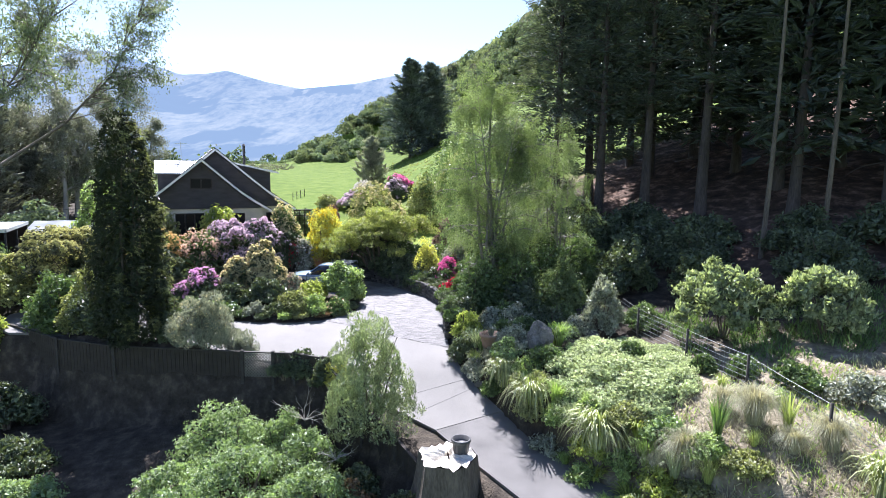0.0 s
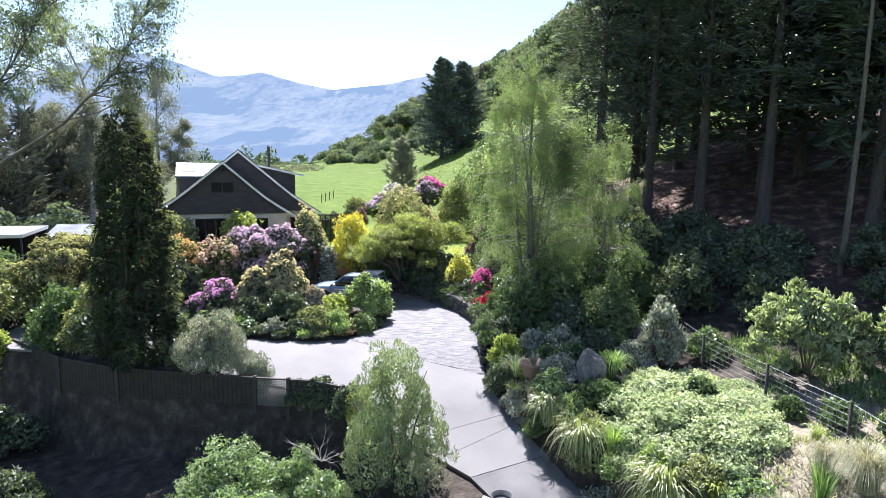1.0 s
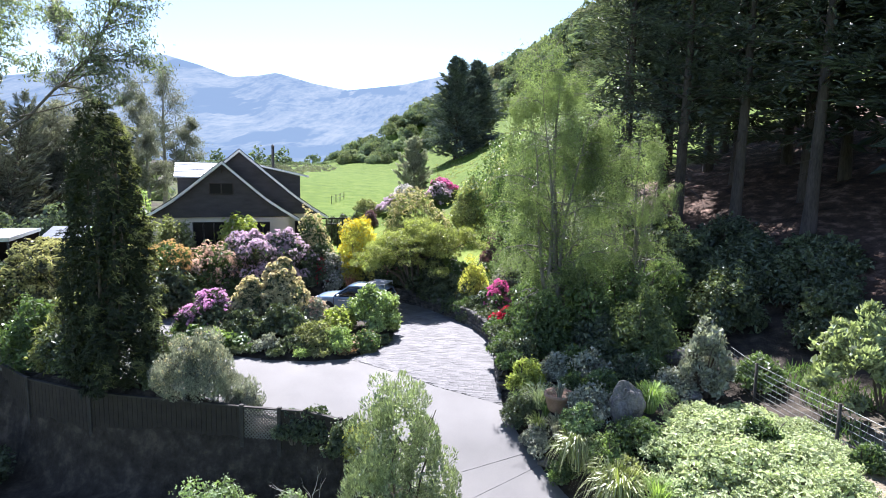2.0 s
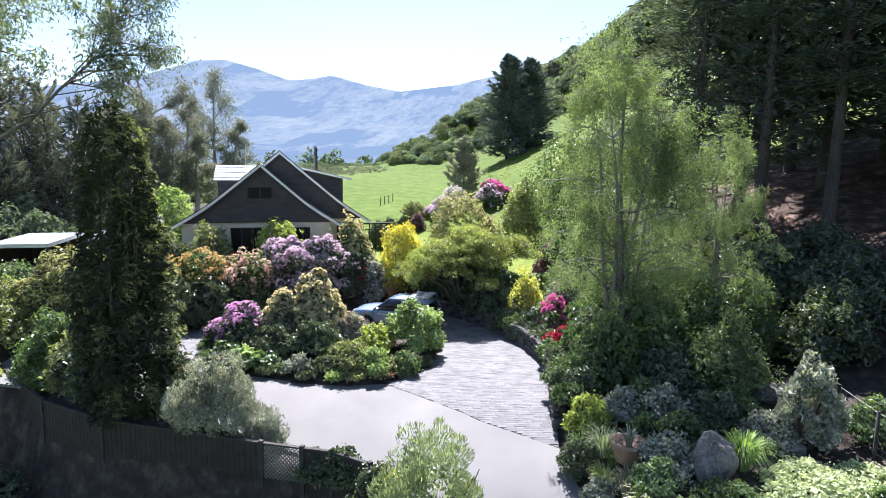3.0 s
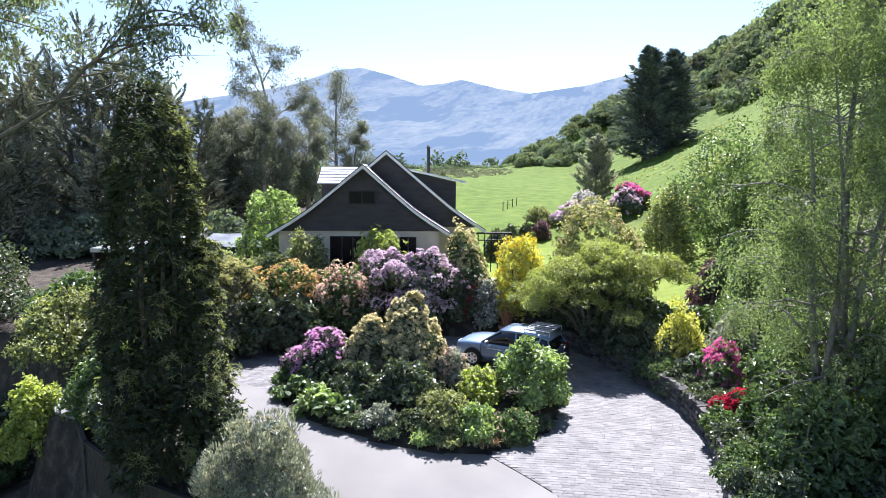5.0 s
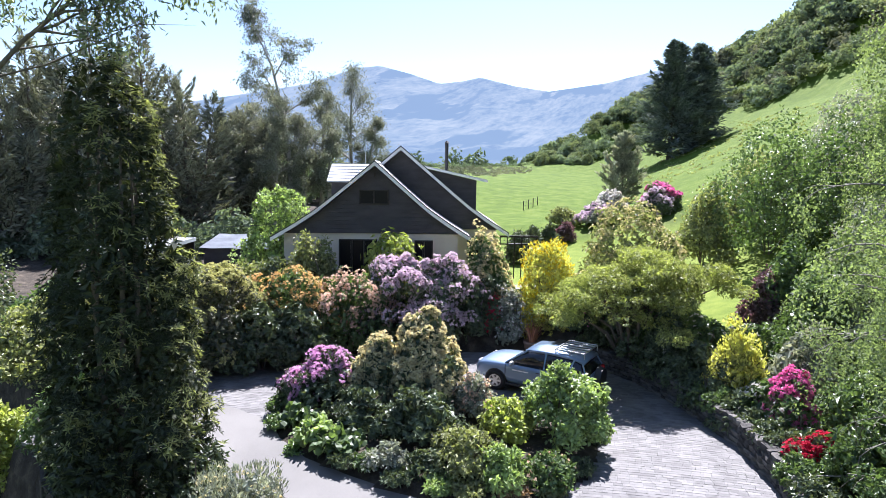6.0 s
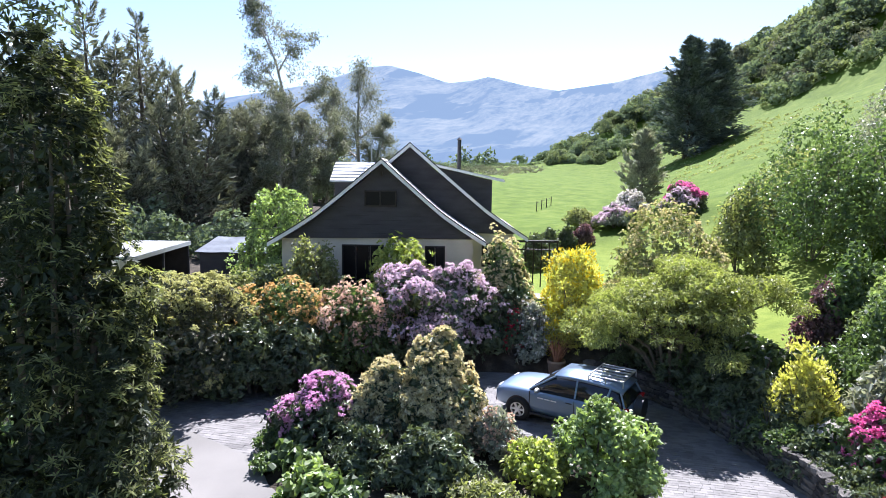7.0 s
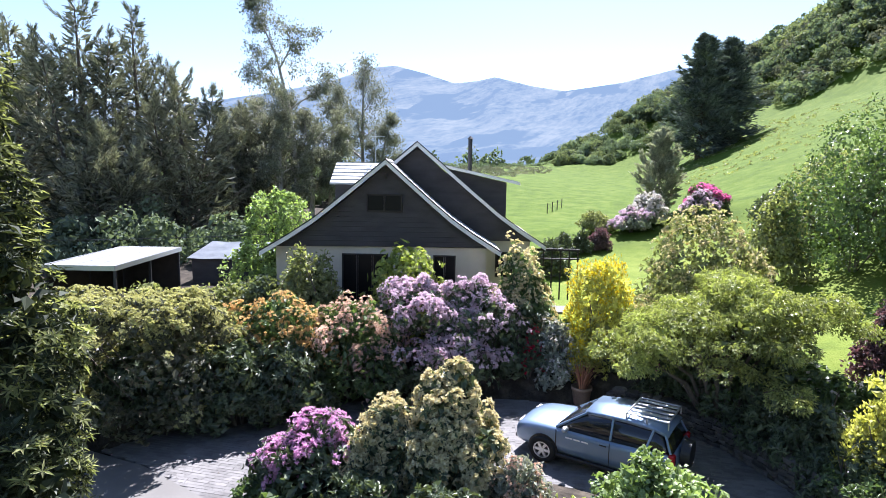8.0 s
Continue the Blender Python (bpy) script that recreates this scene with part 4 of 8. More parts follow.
    gable((-2.31, 7.24), (-5.42, 4.66), (-7.42, 3.47), (0.54, 4.74), (2.41, 3.58), 24.3, 27.0, 0.35)
    gable((-1.18, 8.10), (-5.2, 4.70), (-7.1, 3.50), (2.84, 4.70), (4.74, 3.50), 27.25, 37.0, 0.35)
    # ground floor
    bm = bmesh.new()
    box(bm, -6.9, 1.85, 24.5, 27.3, -0.4, 3.72)
    put("wall", bm, M_CREAM, None, "cream rendered ground floor wall")
    bm = bmesh.new()
    box(bm, -6.4, 4.1, 27.5, 36.8, -0.4, 3.70)
    put("wall", bm, M_CREAM)
    def window(x0, x1, z0, z1, v, frame_mat, panes=2):
        w = thing("window", "", "")
        w.parent = e
        w.matrix_world = e.matrix_world
        bm = bmesh.new()
        for a, b, c, d in ((x0, x1, z0, z0 + 0.06), (x0, x1, z1 - 0.06, z1), (x0, x0 + 0.06, z0, z1), (x1 - 0.06, x1, z0, z1)):
            box(bm, a, b, v - 0.07, v + 0.02, c, d)
        for k in range(1, panes):
            xm = x0 + (x1 - x0) * k / panes
            box(bm, xm - 0.03, xm + 0.03, v - 0.06, v + 0.01, z0, z1)
        put("frame", bm, frame_mat, w)
        for k in range(panes):
            xa, xb = x0 + (x1 - x0) * k / panes, x0 + (x1 - x0) * (k + 1) / panes
            bm = bmesh.new()
            box(bm, xa + 0.04, xb - 0.04, v - 0.03, v - 0.018, z0 + 0.05, z1 - 0.05)
            put("pane", bm, M_GLASS, w)
    window(-3.10, -1.65, 5.19, 5.91, 24.33, M_DARKWOOD, 2)
    window(-4.15, -2.24, 1.3, 3.42, 24.49, M_DARKWOOD, 3)
    window(-0.35, 0.58, 1.9, 3.4, 24.49, M_DARKWOOD, 2)
    window(2.5, 3.3, 2.0, 3.2, 27.49, M_DARKWOOD, 1)
    # gable end lamp
    bm = bmesh.new()
    box(bm, -2.36, -2.28, 24.2, 24.34, 6.55, 6.75, bevel=0.01)
    put("gable_vent", bm, M_DARKWOOD)
    # shed dormer on the sunny slope
    bm = bmesh.new()
    prism(bm, [(0.2, 6.5), (0.25, 7.0), (3.03, 6.40), (3.03, 4.3), (1.0, 4.8)], 28.4, 33.5)
    put("dormer_wall", bm, M_SHINGLE, None, "dark boarded dormer cheek")
    bm = bmesh.new()
    prism(bm, [(0.0, 7.12), (0.0, 7.20), (3.62, 6.44), (3.62, 6.36)], 28.1, 33.8)
    put("dormer_roof", bm, M_ROOFM)
    bm = bmesh.new()
    prism(bm, [(0.0, 7.06), (0.0, 7.17), (3.64, 6.41), (3.64, 6.29)], 28.06, 28.095)
    put("dormer_fascia", bm, M_WHITE)
    # cross wing with ribbed roof
    bm = bmesh.new()
    box(bm, -5.25, -2.6, 29.1, 32.4, 3.6, 6.20)
    put("wing_wall", bm, M_SHINGLE)
    def slope(ya, za, yb, zb, name):
        bm = bmesh.new()
        ln = math.hypot(yb - ya, zb - za); n = 6
        for k in range(n):
            t0, t1 = k / n, (k + 1) / n + 0.02
            y0, z0, y1, z1 = ya + (yb - ya) * t0, za + (zb - za) * t0, ya + (yb - ya) * t1, za + (zb - za) * t1
            a = [(-5.45, y0, z0 + 0.06), (-2.4, y0, z0 + 0.06), (-2.4, y1, z1 + 0.02), (-5.45, y1, z1 + 0.02)]
            b = [(x, y, z - 0.09) for x, y, z in a]
            va, vb = [bm.verts.new(p) for p in a], [bm.verts.new(p) for p in b]
            bm.faces.new(va); bm.faces.new(vb[::-1])
            for i in range(4):
                bm.faces.new((va[i], vb[i], vb[(i + 1) % 4], va[(i + 1) % 4]))
        bmesh.ops.recalc_face_normals(bm, faces=bm.faces[:])
        put(name, bm, M_METALROOF, None, "pale sunlit roof courses")["kind"] = "stuff"
    slope(28.7, 6.20, 30.7, 7.22, "wing_roof")
    slope(32.8, 6.20, 30.72, 7.22, "wing_roof")
    # flue
    bm = bmesh.new()
    bmesh.ops.create_cone(bm, cap_ends=True, segments=16, radius1=0.11, radius2=0.11, depth=2.4, matrix=Matrix.Translation((1.42, 32.0, 7.42)))
    flue = put("flue", bm, M_BLACKPIPE)
    bm = bmesh.new()
    bmesh.ops.create_cone(bm, cap_ends=True, segments=16, radius1=0.17, radius2=0.05, depth=0.14, matrix=Matrix.Translation((1.42, 32.0, 8.68)))
    put("cowl", bm, M_BLACKPIPE, flue)
    # aerial
    bm = bmesh.new()
    box(bm, -3.52, -3.48, 31.0, 31.04, 6.9, 8.75)
    for k in range(5):
        box(bm, -3.95, -3.05, 30.75 + k * 0.13, 30.765 + k * 0.13, 8.60, 8.615)
    box(bm, -3.51, -3.49, 30.7, 31.3, 8.585, 8.6)
    put("aerial", bm, M_STEEL)
    # deck rail at the corner
    for k in range(6):
        bm = bmesh.new(); box(bm, 4.3 + k * 0.4, 4.36 + k * 0.4, 27.3, 27.36, 1.0, 3.3)
        put("pergola_post", bm, M_DARKWOOD)
    for z0, z1 in ((3.3, 3.4), (2.9, 2.96)):
        bm = bmesh.new(); box(bm, 4.2, 6.4, 27.26, 27.4, z0, z1)
        put("pergola_rail", bm, M_DARKWOOD)
    return e


house()


def carport():
    e = thing("carport", "open carport with a pale corrugated steel roof on steel posts", "carport", at_uv(-14.1, 25.75, 0.35), math.degrees(math.atan2(UV_U.y, UV_U.x)))
    n = 60
    xs = np.linspace(-1.4, 1.4, n)
    V = []
    for y in (-2.9, 2.9):
        for x in xs:
            V.append((x, y, 2.62 + 0.012 * math.sin(x * 70) + 0.008 * y))
    V = np.array(V)
    V = np.concatenate([V, V - np.array([0, 0, 0.012])])
    i = np.arange(n - 1)
    F = np.concatenate([np.stack([i, i + 1, i + n + 1, i + n], 1), np.stack([i + 2 * n, i + 3 * n, i + 3 * n + 1, i + 2 * n + 1], 1)])
    mesh_np("roof", V, F, M_PORTROOF, e)
    bm = bmesh.new()
    for a, b, c, d in ((-1.43, 1.43, -2.95, -2.905), (-1.43, 1.43, 2.905, 2.95), (-1.45, -1.405, -2.95, 2.95), (1.405, 1.45, -2.95, 2.95)):
        box(bm, a, b, c, d, 2.46, 2.66)
    part("fascia", bm, M_STEEL, e)
    for x in (-1.34, 1.34):
        for y in (-2.8, 0, 2.8):
            bm = bmesh.new(); box(bm, x - 0.05, x + 0.05, y - 0.05, y + 0.05, -0.4, 2.58, bevel=0.008)
            part("post", bm, M_BLACKPIPE, e)
    bm = bmesh.new(); box(bm, -1.34, 1.34, 2.75, 2.79, -0.3, 2.45)
    part("back_panel", bm, M_DARKWOOD, e)
    bm = bmesh.new(); box(bm, -1.36, -1.32, -2.7, 2.7, -0.3, 2.45)
    part("side_panel", bm, M_DARKWOOD, e)


carport()


def shed():
    e = thing("shed", "low dark timber shed with a weathered metal roof and one window", "shed", at_uv(-10.7, 32.5, -0.35), math.degrees(math.atan2(UV_U.y, UV_U.x)))
    bm = bmesh.new(); box(bm, -2.4, 2.9, -1.6, 1.6, -0.6, 2.45); part("wall", bm, M_SHINGLE, e)
    n = 50
    xs = np.linspace(-2.6, 3.1, n)
    V = np.array([(x, y, 2.50 + 0.015 * math.sin(x * 50) + 0.13 * (y + 1.8)) for y in (-1.8, 1.8) for x in xs])
    V = np.concatenate([V, V - np.array([0, 0, 0.03])])
    i = np.arange(n - 1)
    F = np.concatenate([np.stack([i, i + 1, i + n + 1, i + n], 1), np.stack([i + 2 * n, i + 3 * n, i + 3 * n + 1, i + 2 * n + 1], 1)])
    mesh_np("roof", V, F, M_SHEDROOF, e)
    bm = bmesh.new(); box(bm, 1.75, 2.45, -1.66, -1.58, 1.5, 2.2); f = part("window", bm, M_WHITE, e)
    bm = bmesh.new(); box(bm, 1.82, 2.38, -1.68, -1.662, 1.57, 2.13); part("pane", bm, M_GLASS, f)


shed()

# ---- car ----
def car():
    ux, uy = -0.827, 0.564                     # heading across and along the valley axis
    hd = UV_U * ux + UV_V * uy
    x, y, _ = at_uv(4.02, 13.52)
    e = thing("car", "blue-grey sport utility vehicle with a roof rack parked on the paving", "car", (x, y, float(drive_z(y)) + 0.002), math.degrees(math.atan2(hd.y, hd.x)))
    e.scale = (0.95, 0.95, 0.88)

    def short(x):
        """A short tail: what lies behind the doors is drawn in."""
        return x if x > 0 else 0.83 * x

    def loft(stations, name, mat, par=None, sub=0, label=""):
        """Sections along the car: (x, list of (half width, z)) mirrored."""
        V, F = [], []
        for sx, prof in stations:
            sx = short(sx)
            for w, z in prof:
                V.append((sx, w, z))
            for w, z in prof[::-1]:
                V.append((sx, -w, z))
        k = len(stations[0][1]) * 2
        for i in range(len(stations) - 1):
            for j in range(k):
                F.append((i * k + j, i * k + (j + 1) % k, (i + 1) * k + (j + 1) % k, (i + 1) * k + j))
        bm = bmesh.new()
        vs = [bm.verts.new(p) for p in V]
        for f in F:
            bm.faces.new([vs[a] for a in f])
        bm.faces.new(vs[:k]); bm.faces.new(vs[-k:][::-1])
        bmesh.ops.recalc_face_normals(bm, faces=bm.faces[:])
        for f in bm.faces:
            f.smooth = True
        ob = part(name, bm, mat, par or e, label)
        if sub:
            md = ob.modifiers.new("round", "SUBSURF"); md.levels = md.render_levels = sub
        return ob

    def low(w, zt, zb=0.30, hump=0.0):
        return [(0.0, zb), (w * 0.86, zb), (w, zb + 0.16), (w * 1.0, zt - 0.30), (w * 0.985, zt - 0.08), (w * 0.90, zt), (0.0, zt + hump)]
    body = [(2.22, low(0.62, 0.66, 0.36, 0.03)), (2.16, low(0.76, 0.84, 0.30, 0.05)), (2.0, low(0.84, 0.96, 0.28, 0.06)), (1.6, low(0.89, 1.02, 0.27, 0.07)), (1.0, low(0.905, 1.06, 0.26, 0.06)),
            (0.4, low(0.91, 1.07, 0.26, 0.0)), (-0.6, low(0.91, 1.08, 0.26, 0.0)), (-1.4, low(0.905, 1.10, 0.27, 0.0)), (-1.9, low(0.88, 1.10, 0.30, 0.0)), (-2.12, low(0.84, 1.06, 0.34, 0.0)), (-2.18, low(0.76, 0.98, 0.42, 0.0))]
    b = loft(body, "body", M_CARBLUE, None, 1)

    def glass(wb, zb, wt, zt):
        return [(0.0, zb), (wb, zb), (wb * 0.55 + wt * 0.45, zb * 0.5 + zt * 0.5), (wt, zt), (0.0, zt + 0.005)]
    loft([(1.05, glass(0.80, 1.02, 0.78, 1.06)), (0.72, glass(0.83, 1.03, 0.72, 1.30)), (0.30, glass(0.84, 1.04, 0.66, 1.56)), (-0.6, glass(0.845, 1.05, 0.67, 1.61)), (-1.5, glass(0.83, 1.06, 0.66, 1.57)), (-1.79, glass(0.80, 1.06, 0.64, 1.46)), (-2.08, glass(0.77, 1.05, 0.66, 1.12))],
         "glazing", M_CARGLASS, b)
    loft([(0.36, [(0.0, 1.565), (0.60, 1.555), (0.665, 1.535), (0.62, 1.60), (0.0, 1.625)]), (-0.1, [(0.0, 1.60), (0.62, 1.60), (0.695, 1.565), (0.64, 1.645), (0.0, 1.675)]), (-0.8, [(0.0, 1.62), (0.62, 1.61), (0.70, 1.575), (0.64, 1.655), (0.0, 1.685)]),
          (-1.5, [(0.0, 1.58), (0.61, 1.58), (0.69, 1.54), (0.63, 1.62), (0.0, 1.645)]), (-1.95, [(0.0, 1.47), (0.60, 1.46), (0.66, 1.43), (0.61, 1.51), (0.0, 1.53)])], "roof_panel", M_CARBLUE, b)
    for s in (1, -1):
        for (xa, za), (xb, zb), w0, w1 in (((1.02, 1.05), (0.30, 1.57), 0.80, 0.665), ((-0.42, 1.07), (-0.42, 1.60), 0.85, 0.675), ((-1.40, 1.08), (-1.55, 1.56), 0.845, 0.665), ((-2.05, 1.09), (-1.86, 1.47), 0.78, 0.645)):
            xa, xb = short(xa), short(xb)
            V, F = tube_np([[(np.array([xa, s * w0, za]), 0.034), (np.array([(xa + xb) / 2, s * (w0 * 0.48 + w1 * 0.52 + 0.005), (za + zb) / 2]), 0.03), (np.array([xb, s * w1, zb]), 0.034)]], 6)
            mesh_np("pillar", V, F, M_CARBLUE, b, True)
        bm = bmesh.new(); bmesh.ops.create_icosphere(bm, subdivisions=2, radius=1.0, matrix=Matrix.Translation((0.72, s * 1.0, 1.12)) @ Matrix.Diagonal((0.08, 0.13, 0.085, 1)))
        part("mirror", bm, M_STEEL, b)
        bm = bmesh.new(); box(bm, 1.96, 2.15, s * 0.50 - 0.16, s * 0.50 + 0.16, 0.76, 0.90, bevel=0.03)
        part("headlight", bm, M_LAMP, b)
        bm = bmesh.new(); box(bm, -1.80, -1.66, s * 0.74 - 0.09, s * 0.74 + 0.09, 0.80, 1.08, bevel=0.03)
        part("tail_light", bm, M_TAIL, b)
        for x0, x1 in ((0.98, 1.0), (-0.36, -0.345), (-1.18, -1.165)):
            bm = bmesh.new(); box(bm, x0, x1, s * 0.905, s * 0.917, 0.42, 1.02)
            part("door_seam", bm, M_BLACK, b)
        for xh in (-0.2, -1.0):
            bm = bmesh.new(); box(bm, xh - 0.09, xh + 0.09, s * 0.91, s * 0.94, 0.90, 0.93, bevel=0.008)
            part("door_handle", bm, M_BLACK, b)
        bm = bmesh.new(); box(bm, -0.75, 1.0, s * 0.86, s * 0.93, 0.27, 0.36, bevel=0.02)
        part("sill_trim", bm, M_BLACK, b)
    # lettering that cannot be read
    for k, (x0, x1) in enumerate(((0.74, 0.56), (0.53, 0.36), (0.33, 0.16))):
        bm = bmesh.new(); box(bm, x1, x0, 0.916, 0.920, 0.845, 0.885)
        part("lettering", bm, M_LETTER, b)
    bm = bmesh.new(); box(bm, 2.12, 2.225, -0.5, 0.5, 0.50, 0.66, bevel=0.02); part("grille", bm, M_BLACK, b)
    bm = bmesh.new(); box(bm, 2.0, 2.25, -0.62, 0.62, 0.33, 0.46, bevel=0.03); part("bumper", bm, M_BLACK, b)
    # wheels
    def wheel(x, y, name, flat=False):
        m = Matrix.Translation((x, y, 0.355)) @ Matrix.Rotation(math.pi / 2, 4, "X")
        V, F = [], []
        prof = [(0.215, -0.10), (0.31, -0.115), (0.355, -0.09), (0.358, 0.09), (0.31, 0.115), (0.215, 0.10)]
        n = 32
        for i in range(n):
            a = i * 2 * math.pi / n
            for r, w in prof:
                V.append((x + r * math.cos(a), y + w, 0.36 + r * math.sin(a)))
        k = len(prof)
        for i in range(n):
            for j in range(k):
                F.append((i * k + j, i * k + (j + 1) % k, ((i + 1) % n) * k + (j + 1) % k, ((i + 1) % n) * k + j))
        w = thing(name, "", "")
        w.parent = e
        mesh_np("tyre", np.array(V), np.array(F), M_TYRE, w, True)
        bm = bmesh.new()
        s = 1 if y > 0 else -1
        bmesh.ops.create_cone(bm, cap_ends=True, segments=24, radius1=0.06, radius2=0.05, depth=0.05, matrix=Matrix.Translation((x, y + s * 0.075, 0.36)) @ Matrix.Rotation(math.pi / 2, 4, "X"))
        for i in range(6):
            a = i * math.pi / 3
            M = Matrix.Translation((x, y + s * 0.07, 0.36)) @ Matrix.Rotation(a, 4, "Y")
            box(bm, 0.03, 0.215, -0.02, 0.02, -0.035, 0.035, M)
        for i in range(24):
            a = i * math.pi / 12
            M = Matrix.Translation((x, y + s * 0.075, 0.36)) @ Matrix.Rotation(a, 4, "Y")
            box(bm, 0.195, 0.222, -0.03, 0.03, -0.03, 0.03, M)
        part("rim", bm, M_ALLOY, w)
        bm = bmesh.new()
        bmesh.ops.create_cone(bm, cap_ends=True, segments=24, radius1=0.2, radius2=0.2, depth=0.02, matrix=Matrix.Translation((x, y + s * 0.02, 0.36)) @ Matrix.Rotation(math.pi / 2, 4, "X"))
        part("brake_disc", bm, M_BLACK, w)
        # dark arch
        bm = bmesh.new()
        bmesh.ops.create_cone(bm, cap_ends=True, segments=28, radius1=0.395, radius2=0.395, depth=0.075, matrix=Matrix.Translation((x, s * 0.876, 0.385)) @ Matrix.Rotation(math.pi / 2, 4, "X"))
        part("wheel_arch", bm, M_BLACK, b)
    for x in (1.33, -1.12):
        for y in (0.87, -0.87):
            wheel(x, y, "wheel")
    sp = thing("spare_wheel", "", "")
    sp.parent = e
    bm = bmesh.new()
    bmesh.ops.create_cone(bm, cap_ends=True, segments=28, radius1=0.36, radius2=0.33, depth=0.2, matrix=Matrix.Translation((-1.92, 0, 0.88)) @ Matrix.Rotation(-math.pi / 2, 4, "Y"))
    part("cover", bm, M_BLACK, sp)
    # roof rack
    r = thing("roof_rack", "", "")
    r.parent = e
    paths = []
    for s in (0.60, -0.60):
        paths.append([(np.array([-0.62, s, 1.79]), 0.022), (np.array([-1.58, s, 1.79]), 0.022)])
        for xk in (-0.62, -1.10, -1.58):
            paths.append([(np.array([xk, s, 1.60]), 0.018), (np.array([xk, s, 1.79]), 0.018)])
    for xk in (-0.62, -1.58):
        paths.append([(np.array([xk, -0.6, 1.79]), 0.022), (np.array([xk, 0.6, 1.79]), 0.022)])
    V, F = tube_np(paths, 6); mesh_np("rail", V, F, M_STEEL, r, True)
    for k in range(5):
        bm = bmesh.new(); box(bm, -1.57, -0.63, -0.50 + k * 0.25 - 0.05, -0.50 + k * 0.25 + 0.05, 1.745, 1.775, bevel=0.008)
        part("slat", bm, M_STEEL, r)


car()

# ---- trees ----
def limb_path(rng, start, direction, length, r0, bend=0.15, sag=0.0, n=6):
    p = np.array(start, float); d = np.array(direction, float); d /= np.linalg.norm(d)
    out = [(p.copy(), r0)]
    for i in range(n):
        d = d + rng.normal(size=3) * bend + np.array([0, 0, -sag])
        d /= np.linalg.norm(d)
        p = p + d * length / n
        out.append((p.copy(), r0 * (1 - 0.85 * (i + 1) / n)))
    return out


def conifer(name, label, x, y, h, width, crown_from, leaf, n, bark, limbs=70, rise=0.25, length=0.5, wid=0.10, trunk_r=None, sag=0.0, ragged=0.3, dead=0, spread=0.55, upturn=0.0, category="tree", base=None, fans=12, core=0, fuzz=1.0):
    """A straight trunk with whorled limbs that carry flat sprays of needles."""
    rng = fresh()
    e = thing(name, label, category, (x, y, (ground_z(x, y) if base is None else base)))
    R = trunk_r or h * 0.014
    trunk = [(np.array([0.02 * h * math.sin(t * 3) * 0.3, 0.015 * h * math.sin(t * 2.2 + 1) * 0.3, -0.3 + t * h]), R * (1.25 - t * 1.2 + 0.5 * max(0, 0.06 - t) * 8)) for t in np.linspace(0, 1, 12)]
    paths = [trunk]
    P, D = [], []
    per = n // limbs
    for i in range(limbs):
        t = crown_from + (1 - crown_from) * (i + rng.random()) / limbs
        z = t * h
        k = (t - crown_from) / (1 - crown_from)
        L = width * (1 - k) ** 0.75 * (0.35 + 0.65 * min(1, k * 4 + 0.35)) * rng.uniform(1 - ragged, 1 + ragged * 0.6) + 0.3
        a = i * 2.399 + rng.uniform(-0.5, 0.5)
        d = np.array([math.cos(a), math.sin(a), rise + 0.5 * k])
        path = limb_path(rng, (0, 0, z), d, L, max(0.015, R * 0.22 * (1 - k * 0.6)), 0.10, sag - upturn * 0.1)
        paths.append(path)
        pts = np.array([p for p, r in path])
        # side shoots alternate along the limb and carry the sprays, longest near its foot
        subs = max(5, int(fans * (0.5 + 0.5 * L / width)))
        sb = np.linspace(0.20, 1.0, subs)
        b = rng.integers(0, subs, per)
        s = sb[b]
        f = s * (len(pts) - 1); j = np.minimum(f.astype(int), len(pts) - 2)
        c = pts[j] + (pts[j + 1] - pts[j]) * (f - j)[:, None]
        dd = unit(pts[j + 1] - pts[j])
        side = unit(np.cross(dd, np.array([0, 0, 1.0]))) * np.where(b % 2, 1, -1)[:, None]
        tilt = rng.normal(size=subs)[b] * 0.16
        sd = unit(dd + side * spread * 1.4 * (1.02 - 0.75 * s)[:, None] + np.array([0, 0, 1.0]) * (tilt + upturn)[:, None])
        run = rng.random(per) ** 0.8
        sl = (0.30 * L * (1.1 - s) + 0.10 * L + 0.25) * rng.uniform(0.7, 1.15, subs)[b]
        P.append(c + sd * (run * sl)[:, None] + rng.normal(size=(per, 3)) * np.array([0.05, 0.05, 0.035]) * (1 + 0.05 * h) * fuzz)
        D.append(sd + side * rng.uniform(-0.6, 0.6, per)[:, None] + rng.normal(size=(per, 3)) * 0.2)
    for i in range(dead):
        t = rng.uniform(0.12, crown_from)
        a = rng.uniform(0, 6.28)
        paths.append(limb_path(rng, (0, 0, t * h), (math.cos(a), math.sin(a), -0.1), width * rng.uniform(0.2, 0.6), 0.03, 0.12, 0.05))
    V, F = tube_np(paths[:1], 10)
    mesh_np("trunk", V, F, bark, e, True)
    V, F = tube_np(paths[1:], 3)
    mesh_np("branchwork", V, F, bark, e, True)["kind"] = "stuff"
    P, D = np.concatenate(P), np.concatenate(D)
    N = np.array([0, 0, 1.0]) + rng.normal(size=P.shape) * 0.45
    m = len(P)
    V, F = leaves_np(P, D, N, length * rng.uniform(0.5, 1.3, m), wid * rng.uniform(0.6, 1.3, m), 0.15)
    if core:                                    # the shaded twigs about the trunk
        t = crown_from + (0.97 - crown_from) * rng.random(core) ** 0.8
        k = (t - crown_from) / (1 - crown_from)
        a, q2 = rng.uniform(0, 6.28, core), 0.46 * np.sqrt(rng.random(core)) * width * (1 - k) ** 0.75
        P2 = np.stack([np.cos(a) * q2, np.sin(a) * q2, t * h * 0.98 + rise * q2], 1)
